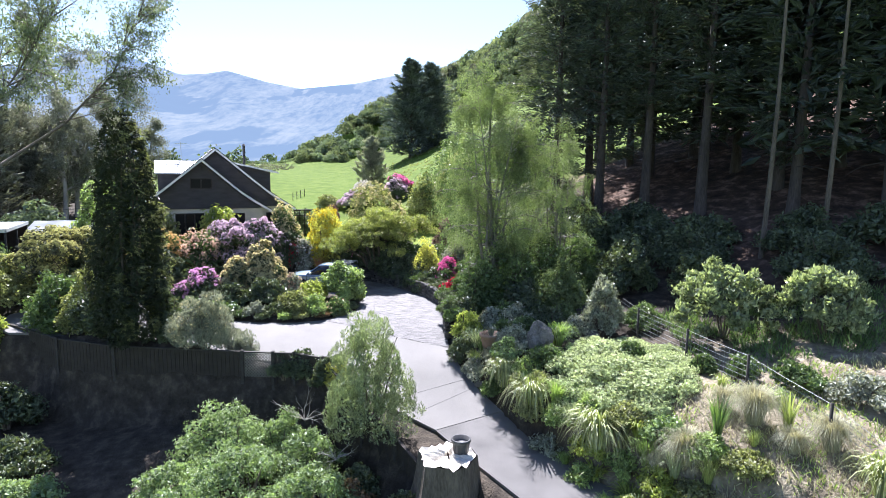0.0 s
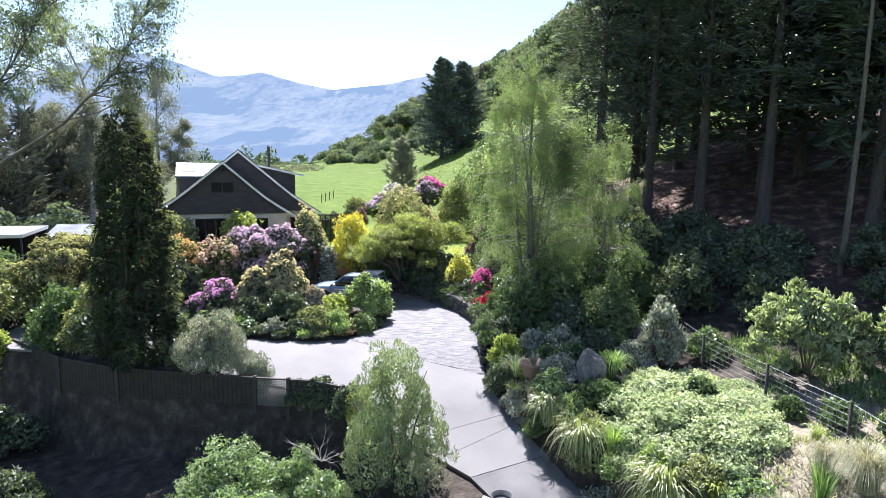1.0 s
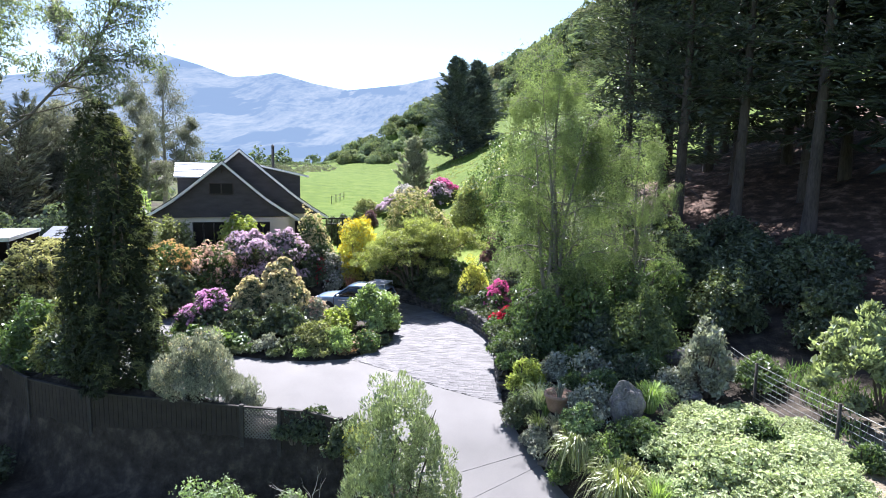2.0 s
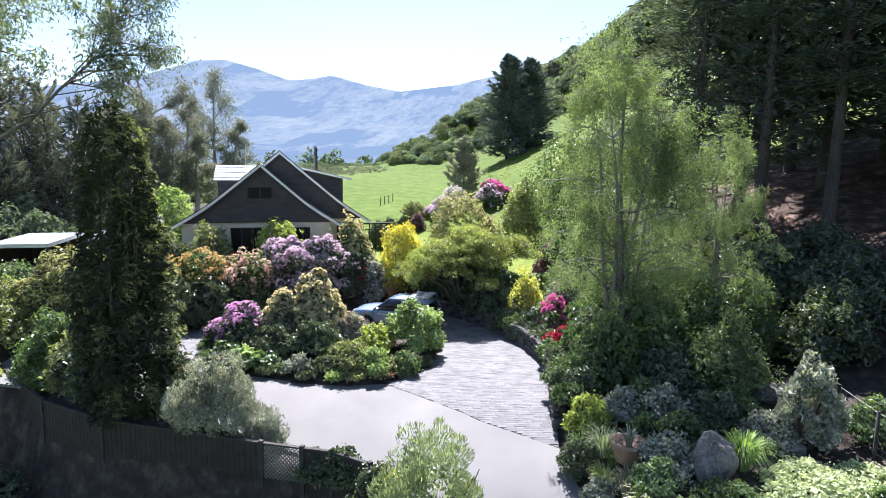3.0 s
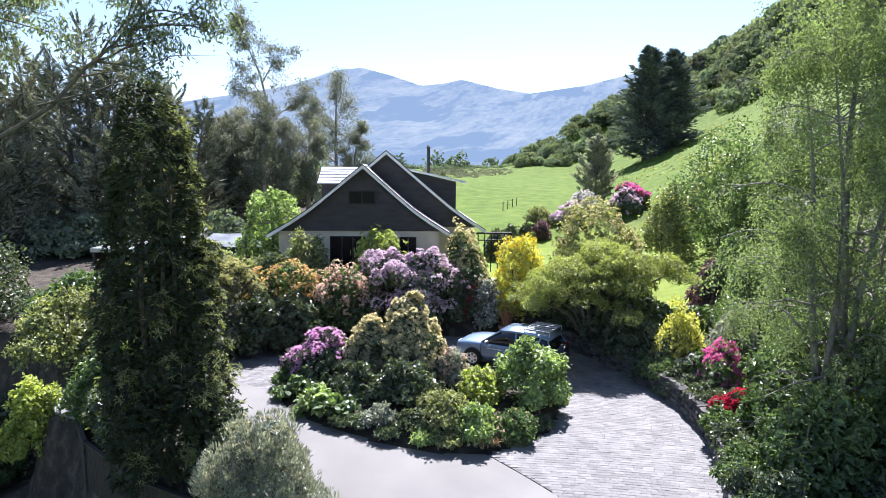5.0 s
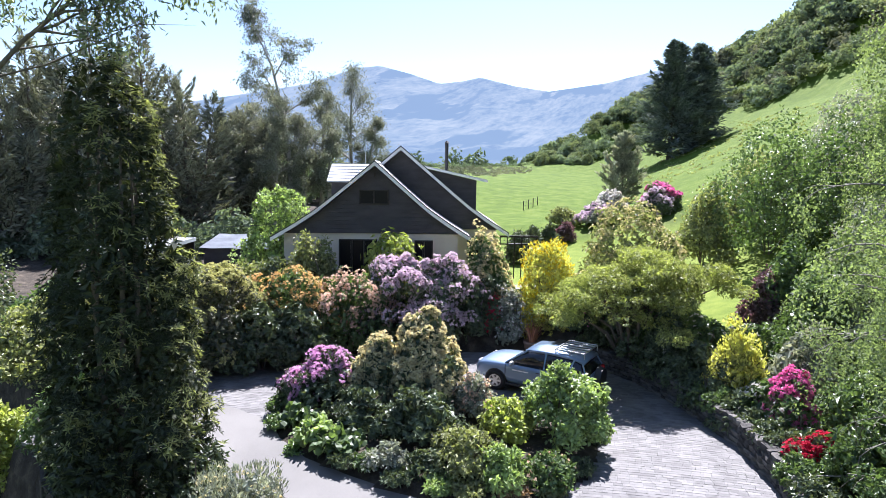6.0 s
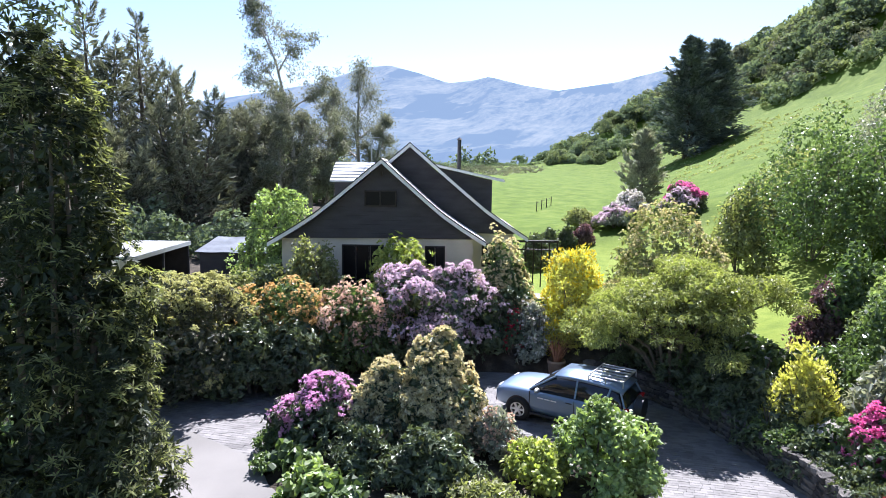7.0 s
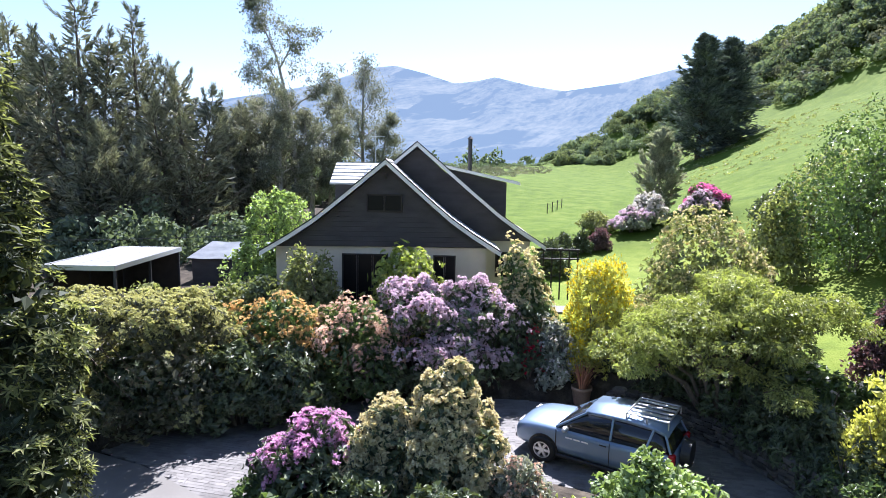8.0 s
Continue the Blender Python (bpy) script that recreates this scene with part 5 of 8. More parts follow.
        D2 = np.stack([np.cos(a), np.sin(a), rng.uniform(-0.5, 0.7, core)], 1) + rng.normal(size=(core, 3)) * 0.4
        V2, F2 = leaves_np(P2, D2, rng.normal(size=(core, 3)) + np.array([0, 0, 0.5]), length * rng.uniform(0.9, 1.7, core), max(wid * 2.0, 0.16) * rng.uniform(0.7, 1.3, core), 0.15)
        V, F = np.concatenate([V, V2]), np.concatenate([F, F2 + len(V)])
    mesh_np("needles", V, F, LEAF[leaf], e)
    return e


def macrocarpa(x, y, base, h, width, near):
    """Several leaders whose long upswept boughs end in feathery plumes, with dark gaps between them."""
    rng = fresh()
    e = thing("macrocarpa_tree", "big dark macrocarpa cypress with upswept ragged boughs", "tree", (x, y, base))
    paths = [[(np.array([0.1 * math.sin(t * 4), 0.1 * math.sin(t * 3 + 1), -0.3 + t * h]), 0.36 * (1.08 - t)) for t in np.linspace(0, 1, 10)]]
    feet, tops = [np.zeros(2)], [h]
    for i in range(3):
        a = i * 2.1 + rng.uniform(0, 0.9)
        g, top = np.array([math.cos(a), math.sin(a)]) * width * rng.uniform(0.25, 0.40), h * rng.uniform(0.78, 0.96)
        feet.append(g); tops.append(top)
        paths.append([(np.array([*(g * t ** 0.6), top * (0.15 + 0.85 * t)]), 0.22 * (1.05 - t)) for t in np.linspace(0, 1, 8)])
    P, D, S = [], [], []
    step, count = (0.32, 105) if near else (0.55, 80)
    for i in range(count):
        w = int(rng.integers(0, 4))
        k = ((i + rng.random()) / count) ** 0.85
        L = width * (1 - k) ** 0.62 * rng.uniform(0.5, 1.15) * (0.85 if w else 1.0) + 0.5
        a = i * 2.399 + rng.uniform(-0.5, 0.5)
        d = np.array([math.cos(a), math.sin(a), 0.22 + 0.9 * k ** 2])
        foot = np.array([*(feet[w] * k ** 0.6), (0.04 + 0.95 * k) * tops[w]])
        path = limb_path(rng, foot, d, L, max(0.02, 0.08 * (1 - k)), 0.08, -0.07, 7)
        paths.append(path)
        pts = np.array([p for p, r in path])
        m = max(5, int(L * 0.85 / step)) * 2
        s = np.linspace(0.15, 1.0, m)
        f = s * (len(pts) - 1); j = np.minimum(f.astype(int), len(pts) - 2)
        c = pts[j] + (pts[j + 1] - pts[j]) * (f - j)[:, None]
        dd = unit(pts[j + 1] - pts[j])
        side = unit(np.cross(dd, np.array([0, 0, 1.0]))) * np.where(np.arange(m) % 2, 1, -1)[:, None]
        sd = unit(dd + side * (0.75 * (1.05 - s))[:, None] + np.array([0, 0, 1.0]) * rng.uniform(-0.12, 0.38, m)[:, None])
        sl = (0.20 * L * (1.05 - s) + 0.45) * rng.uniform(0.6, 1.25, m)
        q = 8 if near else 4                       # leaflets along each shoot
        run = np.tile(np.linspace(0.08, 1.0, q), m)
        r = np.repeat(np.arange(m), q)
        arch = np.array([0, 0, 1.0]) * (0.16 * run * run * sl[r])[:, None]
        P.append(c[r] + sd[r] * (run * sl[r])[:, None] + arch + rng.normal(size=(len(r), 3)) * 0.035)
        flip = np.where(np.arange(len(r)) % 2, 1, -1)[:, None]
        D.append(sd[r] + side[r] * flip * 0.5 + rng.normal(size=(len(r), 3)) * 0.16 + np.array([0, 0, 0.05]))
        S.append(1.15 - 0.5 * run)
    V, F = tube_np(paths[:1], 10); mesh_np("trunk", V, F, M_BARK, e, True)
    V, F = tube_np(paths[1:], 4); mesh_np("branchwork", V, F, M_BARK, e, True)["kind"] = "stuff"
    P, D, S = np.concatenate(P), np.concatenate(D), np.concatenate(S)
    n = len(P)
    ln, wd = (0.42, 0.095) if near else (0.75, 0.22)
    V, F = leaves_np(P, D, np.array([0, 0, 1.0]) + rng.normal(size=(n, 3)) * 0.5, ln * S * rng.uniform(0.7, 1.25, n), wd * S * rng.uniform(0.7, 1.25, n), 0.15)
    core = 2400 if near else 1000                    # shaded twigs about the leaders
    w = rng.integers(0, 4, core)
    t = rng.random(core)
    a, q = rng.uniform(0, 6.28, core), 0.5 * np.sqrt(rng.random(core)) * width * (1 - t) ** 0.75
    g = np.array(feet)[w] * (t ** 0.6)[:, None]
    P2 = np.stack([g[:, 0] + np.cos(a) * q, g[:, 1] + np.sin(a) * q, t * 0.97 * np.array(tops)[w] + 0.25 * q], 1)
    D2 = np.stack([np.cos(a), np.sin(a), rng.uniform(-0.3, 0.8, core)], 1) + rng.normal(size=(core, 3)) * 0.4
    V2, F2 = leaves_np(P2, D2, rng.normal(size=(core, 3)), 0.75 * rng.uniform(0.7, 1.3, core), 0.20 * rng.uniform(0.7, 1.3, core), 0.15)
    mesh_np("needles", np.concatenate([V, V2]), np.concatenate([F, F2 + len(V)]), LEAF["cypress"], e)
    return e


def gum(name, label, x, y, trunk, tips, leaf, per, spread, length, wid, bark, zmin=0.0, droop=0.55):
    """An open tree: a trunk, branching limbs and loose clusters of hanging leaves at their ends.
    trunk: its run from the base; tips: (where on the trunk, direction, length) for each main limb."""
    rng = fresh()
    e = thing(name, label, "tree", (x, y, ground_z(x, y)))
    main = [(np.array(p, float), r) for p, r in trunk]
    paths, C = [main], []
    TP = np.array([p for p, r in main])
    for f, d, L in tips:
        k = f * (len(TP) - 1); j = min(int(k), len(TP) - 2)
        s = TP[j] + (TP[j + 1] - TP[j]) * (k - j)
        r0 = main[j][1] * 0.55
        path = limb_path(rng, s, d, L, r0, 0.07, 0.02 if not zmin else -0.01, 7)
        paths.append(path)
        for q2 in range(7):
            b = path[2 + q2 % 5]
            dd = np.array(d) / np.linalg.norm(d) + rng.normal(size=3) * 0.65
            sub = limb_path(rng, b[0], dd, L * rng.uniform(0.22, 0.5), b[1] * 0.6, 0.16, 0.03, 4)
            if zmin and sub[-1][0][2] < zmin + 1.6 * max(0.0, sub[-1][0][0] - 2.5):
                continue
            paths.append(sub)
            C += [sub[-1][0], sub[-2][0]]
            for w in range(4):
                tw = limb_path(rng, sub[2][0], dd + rng.normal(size=3) * 0.7, L * rng.uniform(0.12, 0.36), sub[2][1] * 0.6, 0.2, 0.05, 3)
                paths.append(tw); C.append(tw[-1][0])
        C.append(path[-1][0])
    V, F = tube_np(paths[:1], 10); mesh_np("trunk", V, F, bark, e, True)
    V, F = tube_np(paths[1:], 5); mesh_np("branchwork", V, F, bark, e, True)["kind"] = "stuff"
    C = np.array([c for c in C if c[2] > zmin + (1.6 * max(0.0, c[0] - 2.5) if zmin else 0)])
    n = len(C) * per
    idx = np.repeat(np.arange(len(C)), per)
    P = C[idx] + rng.normal(size=(n, 3)) * spread * np.array([1, 1, 0.62]) * rng.uniform(0.5, 1.1, len(C))[idx][:, None]
    D = np.array([0, 0, -droop]) + rng.normal(size=(n, 3)) * 0.7
    V, F = leaves_np(P, D, rng.normal(size=(n, 3)), length * rng.uniform(0.6, 1.3, n), wid * rng.uniform(0.7, 1.2, n))
    mesh_np("foliage", V, F, LEAF[leaf], e)
    return e


def birch(x, y, size, limbs, label):
    rng = fresh()
    h = 11.6
    e = thing("birch_tree", label, "tree", (x, y, ground_z(x, y)), group="birches above the drive")
    e.scale = (size, size, size)
    paths = []
    for k, (dx, dy, top, r) in enumerate(((0.1, 0.2, 11.6, 0.15), (1.5, -0.5, 9.6, 0.11), (-1.5, 0.3, 9.6, 0.11), (0.8, 1.2, 10.2, 0.09), (-0.8, -1.0, 10.4, 0.09), (1.9, 0.7, 7.6, 0.08))):
        paths.append([(np.array([dx * t ** 1.3 * 0.75 + 0.12 * math.sin(t * 7 + k), dy * t * 0.75 + 0.1 * math.cos(t * 6), t * top - 0.2]), r * (1.05 - t)) for t in np.linspace(0, 1, 10)])
    S, G = [], []
    for i in range(limbs):                      # limbs rise, arch over and carry hanging strands
        src = paths[rng.integers(6)]
        b = src[min(9, int(1.5 + 8.5 * rng.random() ** 1.5))]
        a = rng.uniform(0, 6.28)
        t = b[0][2] / h
        L = (3.9 * max(0.0, 1 - t) ** 0.85 + 0.45) * rng.uniform(0.45, 1.15)
        if b[0][2] < 3.0:
            L *= 0.55
        path = limb_path(rng, b[0], (math.cos(a), math.sin(a), 0.8), L, 0.048 * (1.15 - t), 0.16, 0.14, 7)
        paths.append(path)
        for q2 in range(5):
            j = 2 + q2
            tw = limb_path(rng, path[j][0], np.array([math.cos(a), math.sin(a), 0.1]) + rng.normal(size=3) * 0.7, rng.uniform(0.35, 0.9), 0.011, 0.2, 0.22, 4)
            paths.append(tw)
            for p in (tw[2][0], tw[4][0]):
                S.append(p); G.append(t)
    S, G = np.array(S), np.array(G)
    for one in paths[:6]:
        V, F = tube_np([one], 8); mesh_np("trunk", V, F, M_BIRCH, e, True)
    V, F = tube_np(paths[6:], 4); mesh_np("branchwork", V, F, M_BIRCH, e, True)["kind"] = "stuff"
    S, G = np.repeat(S, 2, 0), np.repeat(G, 2)
    S = S + rng.normal(size=S.shape) * 0.13
    ok = S[:, 2] > 2.9
    S, G = S[ok], G[ok]
    m, k = len(S), 6
    Ls = rng.uniform(0.2, 1.0, m) * np.clip(G + 0.45, 0.5, 1.2)
    sway = rng.normal(size=(m, 3)) * np.array([0.12, 0.12, 0])
    B = np.concatenate([S + sway * (t * Ls)[:, None] - np.array([0, 0, 1.0]) * (t * Ls)[:, None] for t in np.linspace(0.0, 1.0, k)])
    thin = rng.random(len(B)) < 0.72
    B = np.repeat(B[thin], 10, 0)
    n = len(B)
    P = B + rng.normal(size=(n, 3)) * np.array([0.08, 0.08, 0.05])
    D = np.array([0, 0, -0.7]) + rng.normal(size=(n, 3)) * 0.7
    V, F = leaves_np(P, D, rng.normal(size=(n, 3)) + np.array([0, 0, 0.7]), rng.uniform(0.045, 0.078, n), rng.uniform(0.032, 0.05, n))
    mesh_np("foliage", V, F, LEAF["birch"], e)


birch(2.2, 28.2, 1.0, 120, "tall weeping birch with fine fresh green leaves on slender limbs")
birch(5.6, 29.6, 0.74, 60, "smaller pale-leaved birch before the dark pines")


def column_tree():
    rng = fresh()
    x, y = -12.0, 23.2
    base = ground_z(x, y)
    h = 8.2
    e = thing("columnar_tree", "tall dense dark columnar evergreen with narrow glossy leaves", "tree", (x, y, base))
    V, F = tube_np([[(np.array([0.15 * math.sin(k * 2.1), 0.15 * math.cos(k * 1.7), -0.2]), 0.07), (np.array([0.5 * math.cos(k * 2.4), 0.5 * math.sin(k * 2.4), h * 0.5]), 0.05), (np.array([0.35 * math.cos(k * 2.4 + 0.4), 0.35 * math.sin(k * 2.4 + 0.4), h * 0.92]), 0.015)] for k in range(6)], 6)
    mesh_np("branchwork", V, F, M_BARK, e, True)["kind"] = "stuff"
    L = []
    for i in range(60):
        t = (i + rng.random()) / 60
        a = i * 2.399
        r = np.interp(t, [0, 0.25, 0.5, 0.75, 0.92, 1.0], [1.74, 1.62, 1.30, 0.94, 0.62, 0.2]) * rng.uniform(0.62, 1.12)
        s = rng.uniform(0.40, 0.60)
        r = min(r, (1.72 - s) / 0.66)
        L.append((math.cos(a) * r * 0.66, math.sin(a) * r * 0.66, 0.35 + t * (h - 0.9), s, s, s * rng.uniform(1.2, 1.8)))
    for i in range(9):                          # narrow leaders that break the outline
        a, r = i * 2.1 + rng.uniform(0, 0.6), rng.uniform(0.15, 0.95)
        L.append((math.cos(a) * r, math.sin(a) * r, h * rng.uniform(0.6, 0.9) * (1.1 - 0.32 * r), 0.2, 0.2, rng.uniform(0.5, 0.9)))
    L = np.array(L)
    C, NC = shell_points(rng, L, 1150, 0.2, -0.9)
    P, N = puff_points(rng, C, NC, 7600, 0.16)
    V, F = crown_leaves(rng, P, N + np.array([0, 0, 0.4]), "rosette", 0.115, 0.026)
    P, N = shell_points(rng, L * np.array([1, 1, 1, 0.8, 0.8, 0.9]), 7000, 0.25, -0.9)
    V2, F2 = crown_leaves(rng, P, N, "single", 0.2, 0.11)
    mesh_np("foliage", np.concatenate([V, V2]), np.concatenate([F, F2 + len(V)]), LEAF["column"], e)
    sunny = NC @ np.array([0.85, 0.38, 0.36]) + 0.2 * rng.normal(size=len(NC)) > 0.62       # paler leaves here paint sunlight on the tree's flank
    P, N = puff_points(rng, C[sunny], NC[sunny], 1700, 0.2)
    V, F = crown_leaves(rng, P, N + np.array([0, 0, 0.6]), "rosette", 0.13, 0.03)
    mesh_np("sunlit_leaves", V, F, LEAF["olive"], e, False)


column_tree()


def near_gum():
    """A gum leaning out from below the fence, whose long bough rises past the columnar tree."""
    rng = fresh()
    x, y = -17.4, 17.6
    z0 = ground_z(x, y)
    e = thing("gum_tree", "tall leaning gum tree with an open crown of hanging leaves", "tree", (x, y, z0))
    def run(pts):
        return [(np.array(p) - np.array([x, y, z0]), r * 0.62) for p, r in pts]
    trunk = run([((-17.4, 17.6, z0 - 0.3), 0.26), ((-17.0, 18.1, 1.0), 0.21), ((-16.2, 18.9, 4.4), 0.15), ((-15.0, 19.9, 6.1), 0.10), ((-13.64, 21.32, 7.56), 0.072), ((-13.2, 21.9, 8.1), 0.064), ((-12.75, 22.3, 8.85), 0.056), ((-12.13, 23.13, 9.91), 0.046), ((-12.05, 24.0, 11.3), 0.03), ((-11.7, 25.0, 12.8), 0.01)])
    bough = run([((-16.2, 18.9, 4.4), 0.11), ((-15.3, 19.7, 7.0), 0.08), ((-13.9, 20.7, 9.6), 0.05), ((-13.0, 21.8, 12.2), 0.015)])
    left = run([((-16.0, 19.2, 4.8), 0.09), ((-16.6, 20.6, 7.2), 0.07), ((-16.2, 22.0, 9.4), 0.045), ((-15.4, 23.5, 11.4), 0.02)])
    twig = run([((-13.3, 21.7, 8.1), 0.035), ((-12.5, 22.5, 8.5), 0.025), ((-11.8, 23.1, 9.0), 0.016), ((-11.19, 23.6, 9.53), 0.005)])
    twig2 = run([((-12.9, 22.2, 8.7), 0.03), ((-12.2, 22.9, 8.95), 0.02), ((-11.5, 23.5, 9.3), 0.012), ((-10.9, 24.2, 9.4), 0.004)])
    paths, C = [trunk, bough, left, twig, twig2], []
    for path, first, count, grow in ((trunk, 0.66, 26, 1.8), (bough, 0.45, 24, 1.9), (left, 0.35, 18, 1.8)):
        TP = np.array([p for p, r in path])
        for i in range(count):
            k = (first + (1 - first) * (i + rng.random()) / count) * (len(TP) - 1)
            j = min(int(k), len(TP) - 2)
            s = TP[j] + (TP[j + 1] - TP[j]) * (k - j)
            d = unit((TP[j + 1] - TP[j])[None])[0] * 0.9 + rng.normal(size=3) * 0.6
            d[2] = abs(d[2]) * 0.8 + 0.25
            sub = limb_path(rng, s, d, grow * rng.uniform(0.5, 1.1), 0.028, 0.14, 0.04, 5)
            paths.append(sub); C += [sub[-1][0], sub[-2][0]]
            for w in range(3):
                tw = limb_path(rng, sub[2 + w % 3][0], d + rng.normal(size=3) * 0.8, rng.uniform(0.4, 0.9), 0.010, 0.2, 0.10, 3)
                paths.append(tw); C.append(tw[-1][0])
    V, F = tube_np(paths[:1], 10); mesh_np("trunk", V, F, M_BARK, e, True)
    V, F = tube_np(paths[1:], 4); mesh_np("branchwork", V, F, M_BARK, e, True)["kind"] = "stuff"
    C = np.array(C)
    per = 52
    n = len(C) * per
    idx = np.repeat(np.arange(len(C)), per)
    P = C[idx] + rng.normal(size=(n, 3)) * 0.21 * np.array([1, 1, 0.7]) * rng.uniform(0.5, 1.4, len(C))[idx][:, None]
    D = np.array([0, 0, -0.7]) + rng.normal(size=(n, 3)) * 0.65
    V, F = leaves_np(P, D, rng.normal(size=(n, 3)), 0.13 * rng.uniform(0.6, 1.3, n), 0.045 * rng.uniform(0.7, 1.2, n))
    mesh_np("foliage", V, F, LEAF["gum"], e)


near_gum()

for k, (u, v, top, w) in enumerate(((-40, 42, 18.0, 7), (-32.5, 46, 17.5, 7), (-26.5, 44.5, 18.5, 6.5), (-24.5, 48.5, 18.6, 6.5), (-20.0, 46, 13.2, 6.5), (-17, 52, 11.5, 6), (-37, 55, 18, 7), (-47, 40, 16, 7), (-45, 52, 20, 7), (-30, 39, 10, 5.5), (-23, 41, 9, 5))):
    x, y, _ = at_uv(u, v)
    b = min(ground_z(x, y), 0.5)
    near = k in (1, 2, 3, 4, 5, 9, 10)
    macrocarpa(x, y, b, top - b, w, near)

for k, (u, v, top, dx) in enumerate(((-12.6, 51, 21.0, -4.2), (-10.6, 56, 13.6, 1.0), (-8.3, 61, 16.8, 0.4), (-16.5, 57, 12.8, -1.5), (-13.4, 49, 10.8, 0.5), (-6.3, 60, 11.6, 1.2), (-17.6, 50, 11.0, -1.0), (-9.2, 52, 10.0, 0.6), (-14.6, 54, 12.6, 0.8), (-11.6, 52.5, 11.4, -0.6), (-19.0, 55, 11.8, 0.5))):
    x, y, _ = at_uv(u, v)
    b = ground_z(x, y); hh = top - b
    gum("gum_tree", "grey-green gum tree with a thin open crown", x, y, [((0, 0, -0.3), 0.28), ((0.2, 0, hh * 0.25), 0.22), ((0.1 * dx, 0.1, hh * 0.5), 0.16), ((0.4 * dx, 0, hh * 0.75), 0.10), ((dx, 0, hh), 0.03)],
        [(0.3, (0.9, 0.2, 0.7), hh * 0.26), (0.38, (-0.9, 0.3, 0.7), hh * 0.26), (0.45, (0.2, -0.9, 0.7), hh * 0.26), (0.52, (0.5, 0.7, 0.7), hh * 0.24), (0.6, (-0.7, -0.3, 0.9), hh * 0.22), (0.7, (0.6, 0.1, 1.0), hh * 0.20), (0.8, (-0.4, 0.3, 1.0), hh * 0.17), (0.93, (0.1 * dx, 0.2, 1.0), hh * 0.12)],
        "gumgrey", 36 if k == 0 else 20, 0.40 if k == 0 else min(0.6, hh * 0.038), 0.26, 0.095, M_PALEBARK)

# pines on the bank
PINE_SPOTS = [(8.0, 41.6), (10.2, 38.6), (14.8, 34.2), (11.2, 42.5), (9.2, 46.0), (12.8, 37.5), (17.4, 31.2), (21, 28.5), (25.5, 25.5), (14.5, 43.5), (16.8, 38.5), (19.6, 34.8), (23.5, 31.5), (28, 28.5), (14.5, 48), (18.5, 45), (20.6, 40.5), (24, 36.5), (27.5, 33.5), (32, 30),
              (18, 51), (22.5, 47), (25, 42), (29, 38.5), (33, 35), (23, 54), (28, 48), (32, 43), (31, 23), (36, 27), (13.5, 53), (16, 57), (20, 60), (37, 38)]
rngp = fresh()
pine_kinds = []
for k in range(3):
    pine_kinds.append(conifer("pine_tree", "tall dark plantation pine with a bare lower trunk", *PINE_SPOTS[k], 20.5 + k, 4.2, 0.13 + 0.07 * k, "pine", 9000, M_PINEBARK, 64, 0.14, 0.38, 0.085, 0.25, 0.02, 0.4, 14, 0.6, category="tree", core=1500, fuzz=1.6))
    tagged(pine_kinds[-1], group="pine plantation")
back_pine = conifer("pine_tree", "tall dark plantation pine deep in the stand", *PINE_SPOTS[3], 21.5, 4.3, 0.14, "pine", 3900, M_PINEBARK, 40, 0.10, 0.7, 0.15, 0.25, 0.02, 0.4, 4, 0.6, core=1100, fuzz=1.6)
tagged(back_pine, group="pine plantation")
back_pine.location = (*PINE_SPOTS[-1], ground_z(*PINE_SPOTS[-1]))
for k, (x, y) in enumerate(PINE_SPOTS[3:-1]):
    x += rngp.uniform(-0.8, 0.8); y += rngp.uniform(-0.8, 0.8)
    copy_thing(pine_kinds[k % 3] if k < 3 else back_pine, Matrix.Translation((x, y, ground_z(x, y))) @ Matrix.Rotation(rngp.uniform(0, 6.28), 4, "Z") @ Matrix.Diagonal((1, 1, rngp.uniform(0.92, 1.1), 1)))

def bare_trunk(x, y, h, lean):
    """A slim pale-barked pine that has lost its lower limbs."""
    rng = fresh()
    e = thing("pine_tree", "slim pine with a bare pale grey trunk", "tree", (x, y, ground_z(x, y)), group="pine plantation")
    trunk = [(np.array([lean * t + 0.12 * math.sin(t * 5), 0.1 * math.sin(t * 4), -0.3 + t * h]), 0.10 * (1.25 - t)) for t in np.linspace(0, 1, 12)]
    V, F = tube_np([trunk], 9); mesh_np("trunk", V, F, M_BARK, e, True)
    stubs = [limb_path(rng, trunk[int(rng.integers(3, 11))][0], (*rng.normal(size=2), 0.1), rng.uniform(0.4, 1.3), 0.022, 0.12, 0.04, 4) for k in range(14)]
    V, F = tube_np(stubs, 4); mesh_np("branchwork", V, F, M_PINEBARK, e, True)["kind"] = "stuff"
    C = np.array([trunk[-1 - int(rng.integers(0, 3))][0] + rng.normal(size=3) * 0.9 for k in range(40)])
    P, N = puff_points(rng, C, unit(rng.normal(size=C.shape)), 2400, 0.4)
    V, F = leaves_np(P, N + rng.normal(size=N.shape) * 0.5, rng.normal(size=N.shape), 0.35 * rng.uniform(0.6, 1.2, len(P)), 0.09 * rng.uniform(0.7, 1.2, len(P)))
    mesh_np("needles", V, F, LEAF["pine"], e)


bare_trunk(17.4, 27.4, 19.0, 0.45)
bare_trunk(14.9, 27.9, 19.0, 0.5)

